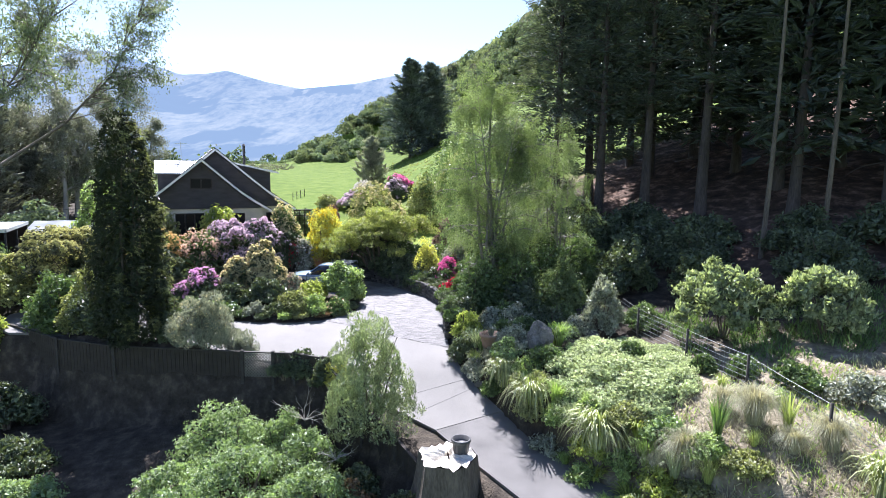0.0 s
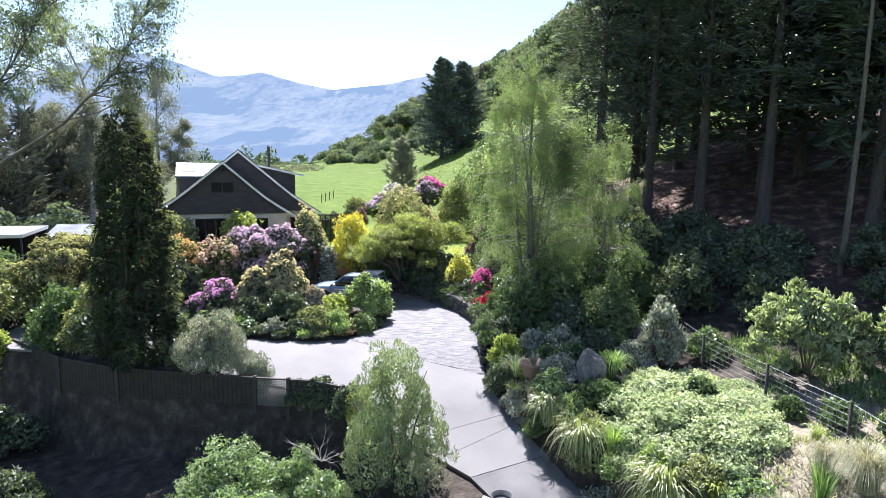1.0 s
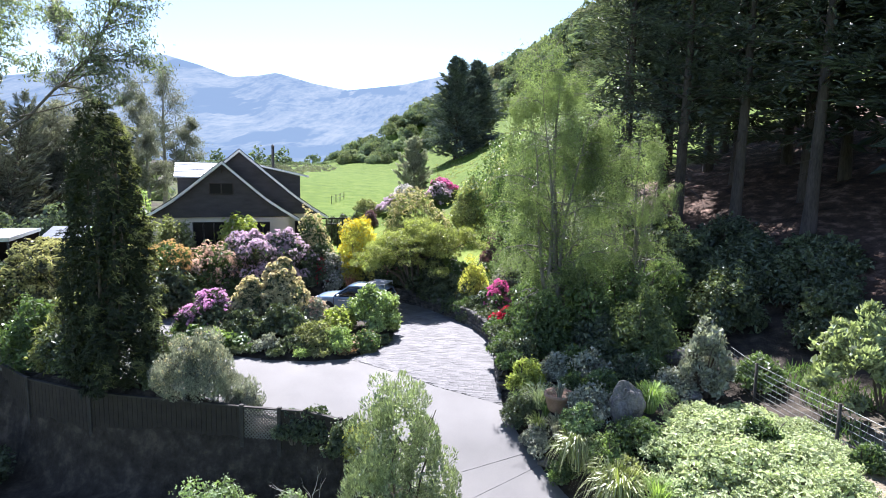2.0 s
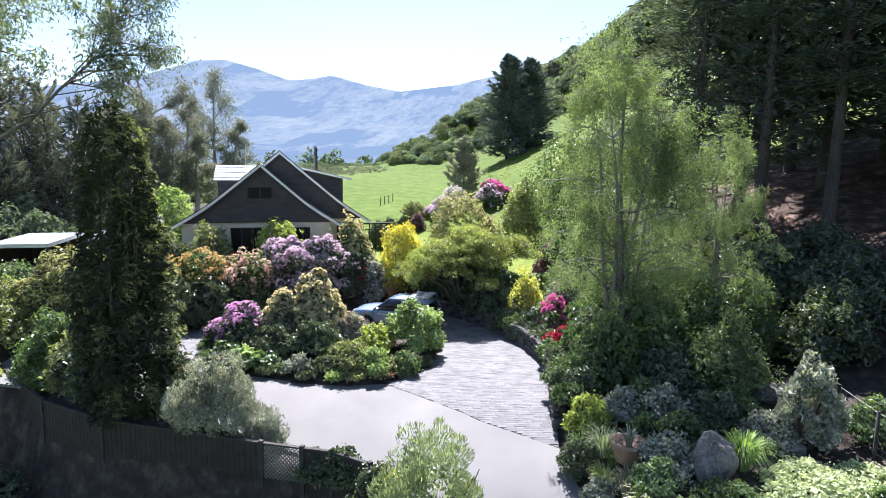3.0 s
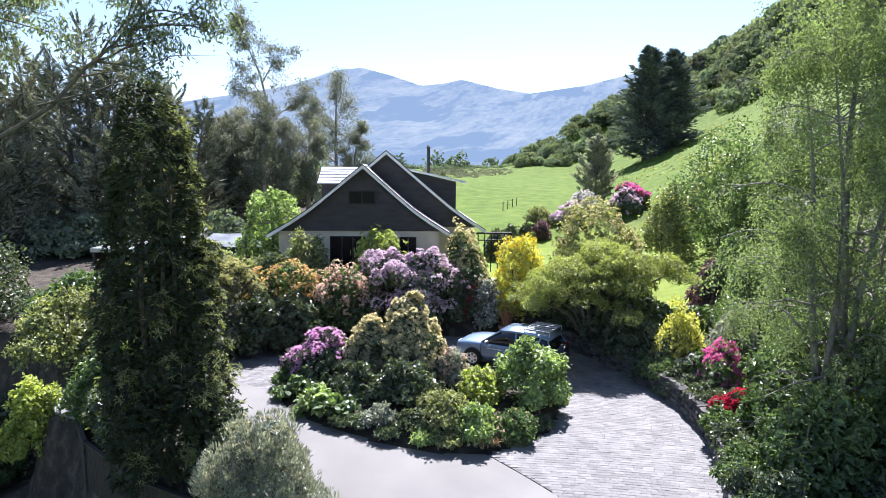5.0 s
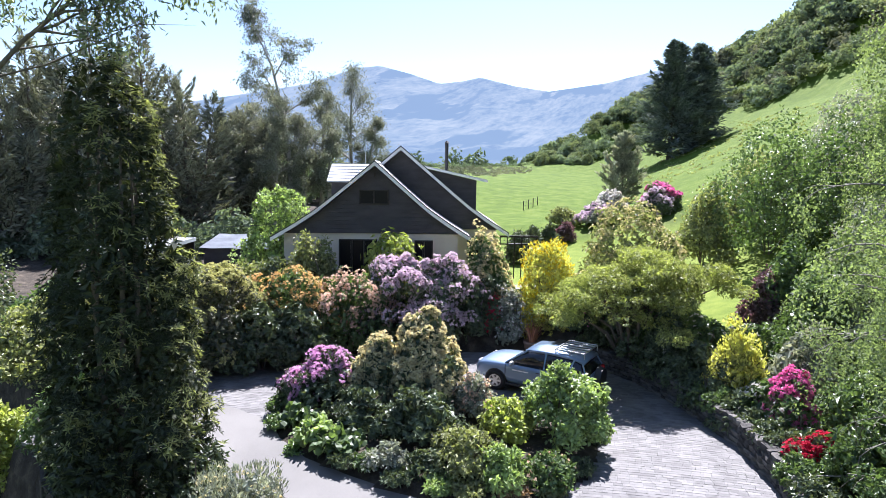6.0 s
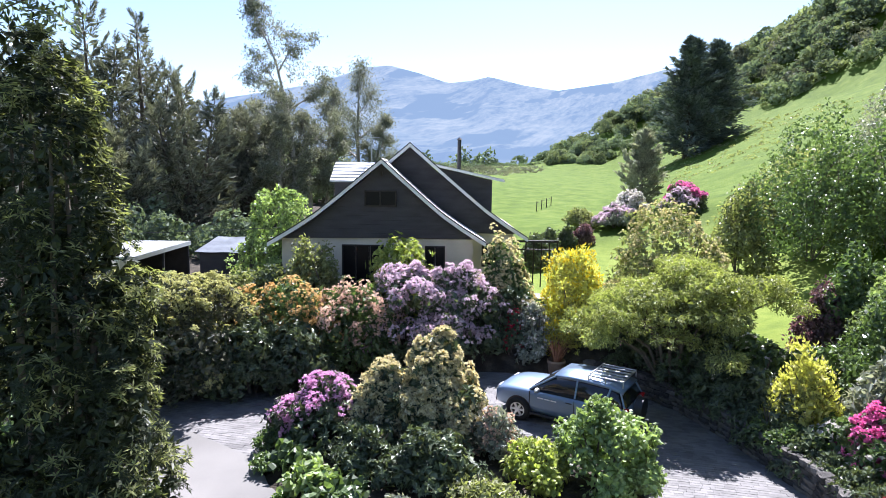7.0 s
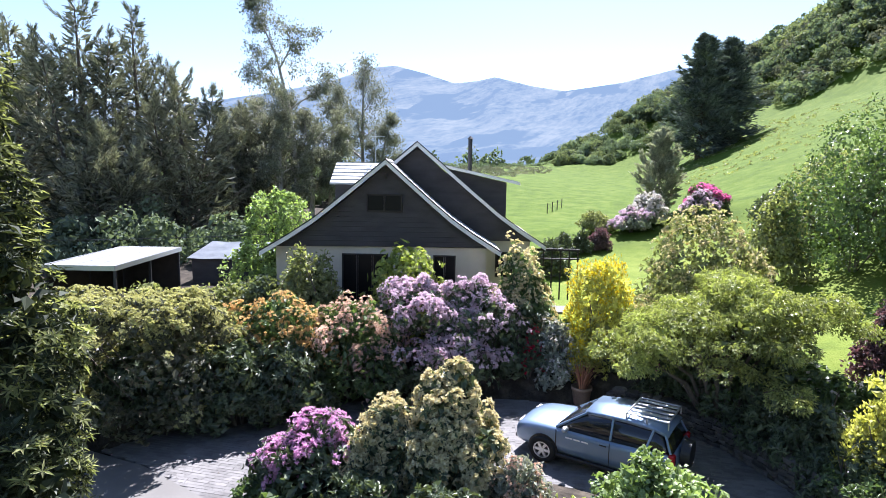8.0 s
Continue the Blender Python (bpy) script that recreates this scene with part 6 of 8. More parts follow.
# pair of firs on the pasture
for u, v, top, w in ((45.6, 108, 30.8, 7.4), (51.6, 111, 30.8, 7.4)):
    x, y, _ = at_uv(u, v)
    b = ground_z(x, y)
    conifer("fir_tree", "tall dark fir standing on the pasture edge", x, y, top - b, w, 0.01, "fir", 16000, M_PINEBARK, 170, 0.12, 0.85, 0.22, 0.4, 0.0, 0.35, 0, 0.6, upturn=0.08, fans=12, core=1500)
x, y, _ = at_uv(18.2, 50.4)
conifer("young_pine", "young grey-green pine at the garden edge", x, y, 6.7, 2.5, 0.03, "silver", 11000, M_BARK, 80, 0.8, 0.36, 0.13, 0.1, 0.0, 0.45, 0, 0.7, upturn=0.2)


def bush_stuff(name, label, spots, leaf, per, leaf_size):
    """Scrub that nobody could count, as one mesh of leaf clumps that lie along its rounded outside."""
    rng = fresh()
    VV, FF, base = [], [], 0
    for u, v, r, h in spots:
        x, y, _ = at_uv(u, v)
        z = ground_z(x, y) - 0.3
        L = lumps_of(rng, r, r, h, 9, size=0.34)
        P, N = shell_points(rng, L, per, 0.15)
        m = len(P)
        D = np.cross(N, rng.normal(size=(m, 3))) + 0.22 * N
        V, F = leaves_np(P, D, N + 0.28 * rng.normal(size=(m, 3)), leaf_size * rng.uniform(0.5, 1.3, m), leaf_size * 0.62 * rng.uniform(0.6, 1.2, m))
        VV.append(V + np.array([x, y, z])); FF.append(F + base); base += len(V)
        if r > 1.5:
            P, N = shell_points(rng, L * np.array([1, 1, 1, 0.66, 0.66, 0.66]), 90, 0.1)
            V, F = leaves_np(P, np.cross(N, rng.normal(size=N.shape)), N, np.full(len(P), 0.30 * r), np.full(len(P), 0.24 * r))
            VV.append(V + np.array([x, y, z])); FF.append(F + base); base += len(V)
    ob = mesh_np(name, np.concatenate(VV), np.concatenate(FF), LEAF[leaf], None)
    tagged(ob, label, "bushes", kind="stuff")


r3 = random.Random(5)
kinds = {"bush": [], "scrub": [], "paleScrub": []}
while sum(len(q2) for q2 in kinds.values()) < 300:      # scrub on the upper hillside
    v = r3.uniform(88, 190); u = r3.uniform(52, 125)
    edge = u - (76 - 0.48 * (v - 127)) + 3 * math.sin(v * 0.35)
    if edge > 0 and u / v < 0.86 and edge < 48:
        big = 1 + 0.25 * (edge > 12)
        kinds[r3.choice(("bush", "bush", "scrub", "scrub", "paleScrub"))].append((u, v, r3.uniform(2.0, 4.4) * big, r3.uniform(2.4, 5.6) * big))
bush_stuff("hillside_scrub", "dense dark green native scrub over the hillside", kinds["bush"], "bush", 230, 0.75)
bush_stuff("hillside_scrub", "dense olive native scrub over the hillside", kinds["scrub"], "scrub", 230, 0.75)
bush_stuff("hillside_scrub", "grey-green native scrub over the hillside", kinds["paleScrub"], "paleScrub", 230, 0.75)
kinds = {"bush": [], "scrub": []}
for k in range(84):                         # bushes along the gully below the firs
    t = r3.random()
    kinds["bush" if r3.random() < 0.6 else "scrub"].append((27 + 46 * t + r3.uniform(-2, 3), 150 + r3.uniform(-6, 22), r3.uniform(1.6, 3.0) + 1.8 * t, r3.uniform(1.7, 3.2) + 3.6 * t))
bush_stuff("gully_bushes", "rounded dark bushes along the gully", kinds["bush"], "bush", 420, 0.6)
bush_stuff("gully_bushes", "rounded olive bushes along the gully", kinds["scrub"], "scrub", 420, 0.6)
spots = [(r3.uniform(30, 66), r3.uniform(70, 128), r3.uniform(0.3, 0.9), r3.uniform(0.3, 0.7)) for k in range(480)]
bush_stuff("pasture_tufts", "rough grassy tufts on the pasture slope", [q2 for q2 in spots if q2[0] / q2[1] > 0.38], "olive", 26, 0.32)
spots = [(r3.uniform(3, 24), r3.uniform(112, 150), r3.uniform(0.5, 1.3), r3.uniform(0.4, 1.1)) for k in range(240)]
bush_stuff("rough_scrub", "grey-brown rough scrub at the far end of the pasture", [q2 for q2 in spots if q2[0] < 27 - 0.55 * abs(q2[1] - 136)], "paleScrub", 30, 0.5)
spots = [(-6 + 40 * k / 70 + r3.uniform(-0.5, 0.5), 151 + 4 * k / 70 + r3.uniform(-0.6, 0.6), r3.uniform(0.8, 1.5), r3.uniform(0.6, 1.3)) for k in range(70)]
bush_stuff("field_hedge", "low dark hedge along the far field boundary", spots, "bush", 40, 0.5)
spots = [(r3.uniform(-44, -12), r3.uniform(35.5, 42), r3.uniform(1.6, 2.6), r3.uniform(2.6, 4.4)) for k in range(24)]
bush_stuff("valley_undergrowth", "dark undergrowth below the macrocarpas", spots, "bush", 420, 0.34)
spots = [(r3.uniform(-60, -8), r3.uniform(62, 80), r3.uniform(3, 5), r3.uniform(4, 8)) for k in range(40)]
bush_stuff("valley_trees", "dark trees behind the garden in the valley", spots, "bush", 300, 0.7)
spots = [(r3.uniform(-10, 30), r3.uniform(175, 300), r3.uniform(4, 8), r3.uniform(5, 10)) for k in range(50)]
bush_stuff("far_trees", "distant belt of trees on the valley floor", spots, "bush", 220, 1.2)

# ---- shrubs of the turning circle ----
shrub("pieris_shrub", "tall pieris with cream-tan new growth over dark leaves", -8.9, 30.2, 1.08, 1.05, 3.0, "dark", 5600, 0.11, 0.035, "rosette", 16, bloom="tan", blooms=3600, bloom_size=0.066, top=-0.5)
shrub("pieris_shrub", "lower pieris with tan new growth", -10.1, 29.8, 0.95, 0.9, 2.15, "dark", 3500, 0.11, 0.035, "rosette", 10, bloom="tan", blooms=2300, bloom_size=0.066, top=-0.5)
shrub("rhododendron", "pink-mauve flowering rhododendron in the island bed", -11.7, 29.6, 1.4, 1.15, 1.6, "dark", 4500, 0.12, 0.04, "rosette", 11, bloom="pink", blooms=2000, bloom_size=0.056, top=-0.1)
shrub("hydrangea", "rounded bright green leafy hydrangea", -4.95, 29.8, 1.25, 1.05, 1.7, "bright", 9000, 0.085, 0.05, "single", 15, dome=4.0, size=0.30, oval=True, cover=1.8)
shrub("hydrangea", "small lime green leafy shrub", -6.25, 29.4, 0.75, 0.7, 1.15, "lime", 2800, 0.09, 0.05, "single", 9, oval=True)
shrub("variegated_shrub", "low variegated shrub with pale leaf edges", -6.7, 27.6, 0.95, 0.8, 1.05, "olive", 5000, 0.08, 0.04, "single", 11)
shrub("variegated_shrub", "low bright green shrub", -5.9, 27.3, 0.7, 0.6, 0.85, "bright", 2400, 0.09, 0.05, "single", 8)
shrub("heath_shrub", "low rust and green shrub at the bed's edge", -4.9, 27.9, 0.7, 0.6, 0.65, "mid", 2600, 0.08, 0.04, "single", 9, bloom="salmon", blooms=90, bloom_size=0.045)
shrub("dark_shrub", "dark evergreen shrub in the island bed", -8.2, 28.4, 1.2, 0.9, 1.4, "dark", 5000, 0.08, 0.03, "rosette", 10)
shrub("dark_shrub", "dark evergreen shrub in the island bed", -9.9, 28.6, 1.0, 0.8, 1.1, "dark", 4200, 0.08, 0.03, "rosette", 9)
shrub("dusty_shrub", "grey-pink twiggy shrub beside the car", -7.4, 30.2, 0.7, 0.65, 1.3, "grey", 3000, 0.07, 0.03, "single", 9, bloom="salmon", blooms=420, bloom_size=0.04)
shrub("hosta", "bright green large-leaved clump on the bed's edge", -10.7, 27.6, 0.55, 0.5, 0.5, "bright", 700, 0.19, 0.10, "single", 6, category="plant", oval=True)
shrub("hosta", "dark green large-leaved clump on the bed's edge", -9.85, 27.3, 0.6, 0.5, 0.38, "mid", 560, 0.19, 0.11, "single", 6, category="plant", oval=True)
shrub("hosta", "dark green large-leaved clump on the bed's edge", -11.6, 28.2, 0.5, 0.45, 0.38, "mid", 560, 0.19, 0.11, "single", 6, category="plant", oval=True)
shrub("dark_shrub", "low dark groundcover along the bed's edge", -12.5, 28.9, 0.6, 0.7, 0.5, "mid", 1500, 0.07, 0.035, "single", 7)
shrub("grey_shrub", "small grey-leaved clump on the bed's edge", -8.4, 27.0, 0.5, 0.45, 0.6, "grey", 1500, 0.07, 0.03, "single", 7)
shrub("dark_shrub", "low dark groundcover along the bed's edge", -7.5, 27.0, 0.6, 0.45, 0.5, "dark", 1500, 0.07, 0.035, "single", 7)

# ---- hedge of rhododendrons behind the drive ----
# dark leaves and straw upper tufts paint the shaded front and sunlit top
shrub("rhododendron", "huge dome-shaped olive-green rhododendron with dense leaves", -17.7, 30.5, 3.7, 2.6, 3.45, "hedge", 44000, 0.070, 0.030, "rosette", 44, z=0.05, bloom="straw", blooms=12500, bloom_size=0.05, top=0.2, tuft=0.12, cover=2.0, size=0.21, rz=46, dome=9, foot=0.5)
# dark-leaved skirt and added foot shrubs stand for shade on the hedge's front
shrub("rhododendron", "low skirt of olive-green rhododendron at the drive's edge", -19.4, 29.6, 1.4, 1.1, 2.0, "dark", 9000, 0.098, 0.040, "rosette", 14, z=0.05, bloom="tan", blooms=300, bloom_size=0.065, top=0.4)
for u, v in ((-8.3, 15.3), (-6.8, 15.2), (-5.4, 15.3), (-4.0, 15.6)):
    x, y, _ = at_uv(u, v)
    shrub("rhododendron", "rhododendron whose dark leaves stand for shade at the hedge's foot", x, y, 1.3, 1.1, 2.5, "dark", 5500, 0.11, 0.042, "rosette", 13, z=0.02, group="hedge foot")
shrub("azalea", "azalea hedge shrub covered in orange flowers", -15.5, 33.2, 1.95, 1.5, 3.1, "mid", 6500, 0.09, 0.036, "rosette", 18, dome=4.0, cover=1.8, bloom="orange", blooms=1900, bloom_size=0.06, top=-0.05, z=0.05)
shrub("azalea", "azalea hedge shrub with salmon flowers", -13.9, 34.5, 1.75, 1.4, 3.0, "mid", 6500, 0.09, 0.036, "rosette", 18, dome=4.0, cover=1.8, bloom="salmon", blooms=1900, bloom_size=0.06, top=-0.3, z=0.05)
shrub("rhododendron", "large rhododendron covered in pale mauve flowers", -12.4, 35.9, 2.3, 1.9, 3.4, "dark", 8500, 0.12, 0.042, "rosette", 20, dome=4.0, cover=1.8, bloom="mauve", blooms=4200, bloom_size=0.07, top=-0.35, z=0.1)
shrub("rhododendron", "large rhododendron covered in pale mauve flowers", -10.7, 36.7, 1.6, 1.5, 3.3, "dark", 6000, 0.12, 0.042, "rosette", 16, dome=3.5, cover=1.8, bloom="mauve", blooms=2600, bloom_size=0.07, top=-0.2, z=0.2)
shrub("choisya", "yellow-green rounded shrub before the house wall", -13.2, 37.2, 1.8, 1.2, 3.6, "lime", 9000, 0.10, 0.05, "rosette", 12, size=0.42, dome=3.0)
for u, v, r, h, lf in ((-5.9, 20.0, 1.0, 2.4, "dark"), (-3.2, 20.0, 1.0, 1.8, "dark"), (-2.2, 20.1, 0.9, 1.7, "dark"), (-6.8, 20.8, 1.2, 2.0, "olive")):
    x, y, _ = at_uv(u, v)
    shrub("house_shrub", "leafy evergreen shrub along the house wall", x, y, r, r, h, lf, 4000, 0.12, 0.06, "single", 11, group="shrubs along the house")
shrub("camellia", "rounded glossy shrub before the house wall", -16.45, 36.0, 1.3, 1.2, 3.8, "olive", 5500, 0.11, 0.05, "single", 13)
shrub("laurel", "light olive shrub beside the hedge", -19.6, 35.4, 1.5, 1.4, 2.3, "olive", 4500, 0.11, 0.05, "single", 11)
shrub("laurel", "light olive shrub behind the hedge", -21.5, 33.8, 1.4, 1.4, 2.2, "olive", 4000, 0.11, 0.05, "single", 11)
shrub("pieris_shrub", "pieris with pale tan new growth by the house", -9.9, 38.6, 1.35, 1.2, 4.2, "mid", 5500, 0.12, 0.045, "rosette", 13, bloom="tan", blooms=1300, bloom_size=0.075, top=-0.2, z=0.4)
shrub("dark_shrub", "dark evergreen shrub behind the car", -9.6, 37.5, 1.0, 0.9, 2.6, "dark", 3500, 0.12, 0.045, "rosette", 10, z=0.3)
shrub("rhododendron", "pale rhododendron with white and pink flowers", -8.3, 37.5, 0.75, 0.75, 2.3, "grey", 3200, 0.11, 0.04, "rosette", 10, bloom="white", blooms=330, bloom_size=0.06, top=-0.3, z=0.3)
shrub("azalea", "small red flowering azalea", -9.0, 37.2, 0.5, 0.5, 1.9, "dark", 1200, 0.08, 0.03, "rosette", 7, bloom="red", blooms=160, bloom_size=0.05, top=-0.3, z=0.3)
shrub("broom", "shrub covered in bright yellow flowers", -7.3, 38.4, 1.2, 1.1, 3.75, "gold", 10000, 0.08, 0.04, "single", 15, size=0.42, dome=3.0, bloom="yellow", blooms=2600, bloom_size=0.05, top=-0.4, bloom_style="up", z=0.5)


def maple():
    rng = fresh()
    x, y = -3.75, 36.3
    e = thing("maple_tree", "spreading lime-green weeping maple with tiered foliage", "tree", (x, y, ground_z(x, y)))
    paths, L = [], []
    for i in range(42):
        a = i * 2.399
        k = math.sqrt((i + 0.5) / 42) * rng.uniform(0.85, 1.12) * (0.72 if 0.92 * math.cos(a) + 0.39 * math.sin(a) > 0.25 else 1.0)
        tip = np.array([math.cos(a) * 2.35 * k, math.sin(a) * 2.2 * k, 3.6 - 1.15 * k ** 2 + rng.uniform(-0.75, 0.5)])
        if 0.92 * math.cos(a) + 0.39 * math.sin(a) > 0.25:
            tip[2] = max(tip[2], 2.75)             # it lifts clear of the lawn
        paths.append([(np.array([0.12 * math.cos(a), 0.12 * math.sin(a), -0.2]), 0.07), (tip * np.array([0.4, 0.4, 0.62]) + rng.normal(size=3) * 0.1, 0.05), (tip, 0.012)])
        s = rng.uniform(0.38, 0.75)
        for q2 in range(3):                     # each tier is a flat pad that droops outwards
            o = np.array([math.cos(a) * (q2 - 1) * 0.45, math.sin(a) * (q2 - 1) * 0.45, -0.16 * (q2 - 1)]) + rng.normal(size=3) * 0.10
            L.append((*(tip + o), s * 0.85, s * 0.85, s * 0.34))
    for tip in ((1.9, 1.0, 3.35), (2.45, 1.25, 3.2), (2.8, 1.2, 2.95)):   # long arms over the lawn
        tip = np.array(tip)
        paths.append([(np.array([0.0, 0.0, 0.6]), 0.07), (tip * np.array([0.5, 0.5, 0.75]), 0.045), (tip, 0.012)])
        for q2 in range(3):
            L.append((*(tip + rng.normal(size=3) * np.array([0.35, 0.35, 0.12])), 0.5, 0.5, 0.2))
    L = np.array(L)
    V, F = tube_np(paths, 6); mesh_np("trunk", V, F, M_BARK, e, True)
    C, NC = shell_points(rng, L, 1500, 0.3, -0.5)
    P, N = puff_points(rng, C, NC, 44000, 0.15)
    V2, F2 = core_leaves(rng, L * np.array([1, 1, 1, 0.9, 0.9, 0.8]), 40.0)
    n = len(P)
    D = N * np.array([1, 1, 0.2]) + np.array([0, 0, -0.45]) + rng.normal(size=(n, 3)) * 0.5
    V, F = leaves_np(P, D, np.array([0, 0, 1.0]) + 0.5 * rng.normal(size=(n, 3)), rng.uniform(0.07, 0.12, n), rng.uniform(0.03, 0.046, n))
    mesh_np("foliage", np.concatenate([V, V2]), np.concatenate([F, F2 + len(V)]), LEAF["maple"], e)


maple()
shrub("rhododendron", "large yellow-green rhododendron behind the maple", -4.1, 40.4, 2.5, 2.1, 4.8, "olive", 34000, 0.085, 0.034, "rosette", 26, size=0.36, dome=3.0, tuft=0.14, cover=1.9, bloom="tan", blooms=2400, bloom_size=0.05, top=-0.05)
for x, y, r, h, b in ((-4.9, 37.9, 0.95, 1.7, "magenta"), (-3.6, 37.0, 1.0, 1.6, ""), (-2.3, 35.6, 0.9, 1.5, "white"), (-1.4, 34.6, 0.8, 1.3, "white"), (-0.6, 33.0, 0.6, 1.0, ""), (-6.2, 38.4, 0.9, 1.9, "")):
    shrub("rhododendron", "dark rhododendron above the stone wall", x, y, r, r, h, "dark", 3500, 0.12, 0.045, "rosette", 10, bloom=b, blooms=70 if b else 0, bloom_size=0.06, top=-0.4, group="shrubs above the wall")
for x, y, r, h in ((-4.5, 37.3, 0.85, 1.9), (-3.5, 36.5, 0.9, 2.3), (-2.65, 35.55, 0.9, 2.2), (-1.95, 34.6, 0.85, 1.8), (-1.25, 33.5, 0.75, 1.5), (-0.7, 32.5, 0.65, 1.2)):
    shrub("rhododendron", "dark glossy rhododendron leaning over the stone wall", x, y, r, r, h, "dark", 4000, 0.13, 0.045, "rosette", 12, group="shrubs above the wall", foot=0.9)
shrub("golden_shrub", "upright golden-leaved shrub above the wall", -0.62, 33.9, 0.95, 0.9, 2.75, "gold", 6500, 0.08, 0.04, "up", 11)
shrub("azalea", "azalea covered in magenta flowers above the wall", 0.2, 32.2, 0.95, 0.85, 1.75, "dark", 2600, 0.08, 0.035, "rosette", 9, bloom="magenta", blooms=1900, bloom_size=0.06, top=-0.4)
shrub("azalea", "low red flowering azalea above the wall", 0.45, 30.1, 0.85, 0.75, 1.35, "dark", 2200, 0.08, 0.035, "rosette", 8, bloom="red", blooms=1000, bloom_size=0.055, top=-0.4)
for x, y, r, h, lf, n in ((0.9, 36.9, 1.1, 2.1, "mid", 5000), (1.7, 35.2, 1.5, 3.8, "mid", 7000), (0.95, 33.4, 1.1, 2.6, "silver", 5000), (2.5, 37.6, 1.7, 4.4, "birch", 8000), (2.9, 34.6, 1.6, 4.2, "dark", 8000), (1.3, 39.4, 1.4, 3.4, "mid", 6500), (0.5, 38.7, 0.9, 2.6, "purple", 4500), (3.6, 39.6, 1.8, 4.6, "silver", 8000), (5.2, 36.6, 1.9, 4.8, "silver", 8000)):
    shrub("border_shrub", "dense tall shrub in the border beside the lawn", x, y, r, r, h, lf, n, 0.10, 0.05, "single", 18, size=0.33, group="border beside the lawn")
for x, y, r, h in ((-2.7, 36.5, 1.2, 2.1), (-1.6, 35.9, 1.1, 2.0), (-0.2, 32.8, 0.9, 1.5), (0.3, 31.7, 0.8, 1.4), (-0.3, 35.8, 1.2, 2.3), (-2.3, 37.8, 1.1, 1.5), (-4.6, 38.9, 1.2, 2.0), (-3.3, 38.6, 1.2, 2.2), ):
    shrub("rhododendron", "dark leafy rhododendron in the bed above the wall", x, y, r, r, h, "mid", 5000, 0.10, 0.04, "rosette", 13, group="shrubs above the wall", bloom="white" if x > -1.8 else "", blooms=110, bloom_size=0.06)

# ---- shrubs under the birch and along the drive ----
for x, y, r, h, lf, n in ((1.7, 27.0, 1.2, 2.5, "mid", 6000), (3.2, 28.0, 1.9, 4.2, "mid", 9000), (1.6, 29.4, 1.2, 2.6, "mid", 6000), (5.2, 28.8, 2.0, 3.6, "mid", 9000), (6.6, 29.6, 1.7, 2.9, "mid", 7000), (3.4, 26.4, 1.2, 2.0, "dark", 5000), (5.2, 26.6, 1.4, 2.8, "birch", 6000), (2.6, 31.5, 1.7, 3.4, "mid", 7000), (4.5, 32.5, 1.8, 3.6, "dark", 7000)):
    shrub("camellia", "leafy dark camellia under the birch", x, y, r, r, h, lf, int(n * 1.35), 0.085, 0.04, "single", 14, group="shrubs under the birch")
for x, y, r, h, lf in ((0.95, 23.9, 0.6, 1.15, "lime"), (1.9, 24.6, 0.7, 1.1, "grey"), (3.0, 24.2, 0.7, 1.3, "grey"), (4.3, 24.5, 0.8, 1.2, "dark"), (0.9, 25.6, 0.6, 1.3, "dark"), (2.2, 23.2, 0.5, 0.7, "mid")):
    shrub("garden_shrub", "small leafy shrub in the bed beside the drive", x, y, r, r, h, lf, 2600, 0.08, 0.04, "single", 9, group="bed beside the drive")
shrub("olive_shrub", "silvery leaved upright shrub by the fence", 6.3, 23.5, 0.9, 0.85, 2.4, "grey", 4200, 0.085, 0.034, "up", 22, size=0.2, low=0.25, cover=0.9)
shrub("citrus", "broad leafy shrub with pale shining leaves behind the fence", 10.1, 21.4, 2.3, 1.5, 3.0, "citrus", 6500, 0.12, 0.055, "up", 34, size=0.12, low=0.42, dome=1.0, cover=0.5, tuft=0.16, foot=0.7)
shrub("citrus", "broad leafy shrub with pale shining leaves behind the fence", 13.2, 20.5, 2.0, 1.4, 2.8, "citrus", 5600, 0.12, 0.055, "up", 30, size=0.12, low=0.42, dome=1.0, cover=0.5, tuft=0.16, foot=0.7)
shrub("fruit_shrub", "dark leafy shrub below the pines", 11.5, 25.5, 1.6, 1.5, 2.2, "dark", 5000, 0.13, 0.06, "single", 12)
shrub("fruit_shrub", "dark leafy shrub below the pines", 15.5, 24.5, 1.9, 1.7, 2.4, "dark", 5000, 0.13, 0.06, "single", 12)
shrub("fruit_shrub", "dark leafy shrub below the pines", 8.5, 28.0, 1.6, 1.5, 2.6, "dark", 5000, 0.13, 0.06, "single", 12)
shrub("fruit_shrub", "dark leafy shrub below the pines", 12, 29.0, 1.9, 1.7, 2.2, "dark", 5000, 0.13, 0.06, "single", 12)
shrub("fruit_shrub", "dark leafy shrub below the pines", 16.6, 27.5, 1.9, 1.7, 2.0, "dark", 5000, 0.13, 0.06, "single", 12)
for x, y, r, h in ((10.5, 31.5, 2.0, 2.2), (13.5, 31.0, 2.0, 1.8), (9.0, 34, 2.0, 2.6), (11.5, 35, 2.0, 2.0), (19.5, 26.0, 2.2, 2.2), (8.6, 38, 2.0, 2.8), (23, 23.5, 2.4, 2.2), (18.5, 22, 1.8, 1.8), (7.5, 32.5, 1.8, 3.0)):
    shrub("fruit_shrub", "dark leafy undergrowth at the foot of the pines", x, y, r, r, h, "dark", 2400, 0.2, 0.10, "single", 9, group="undergrowth below the pines")
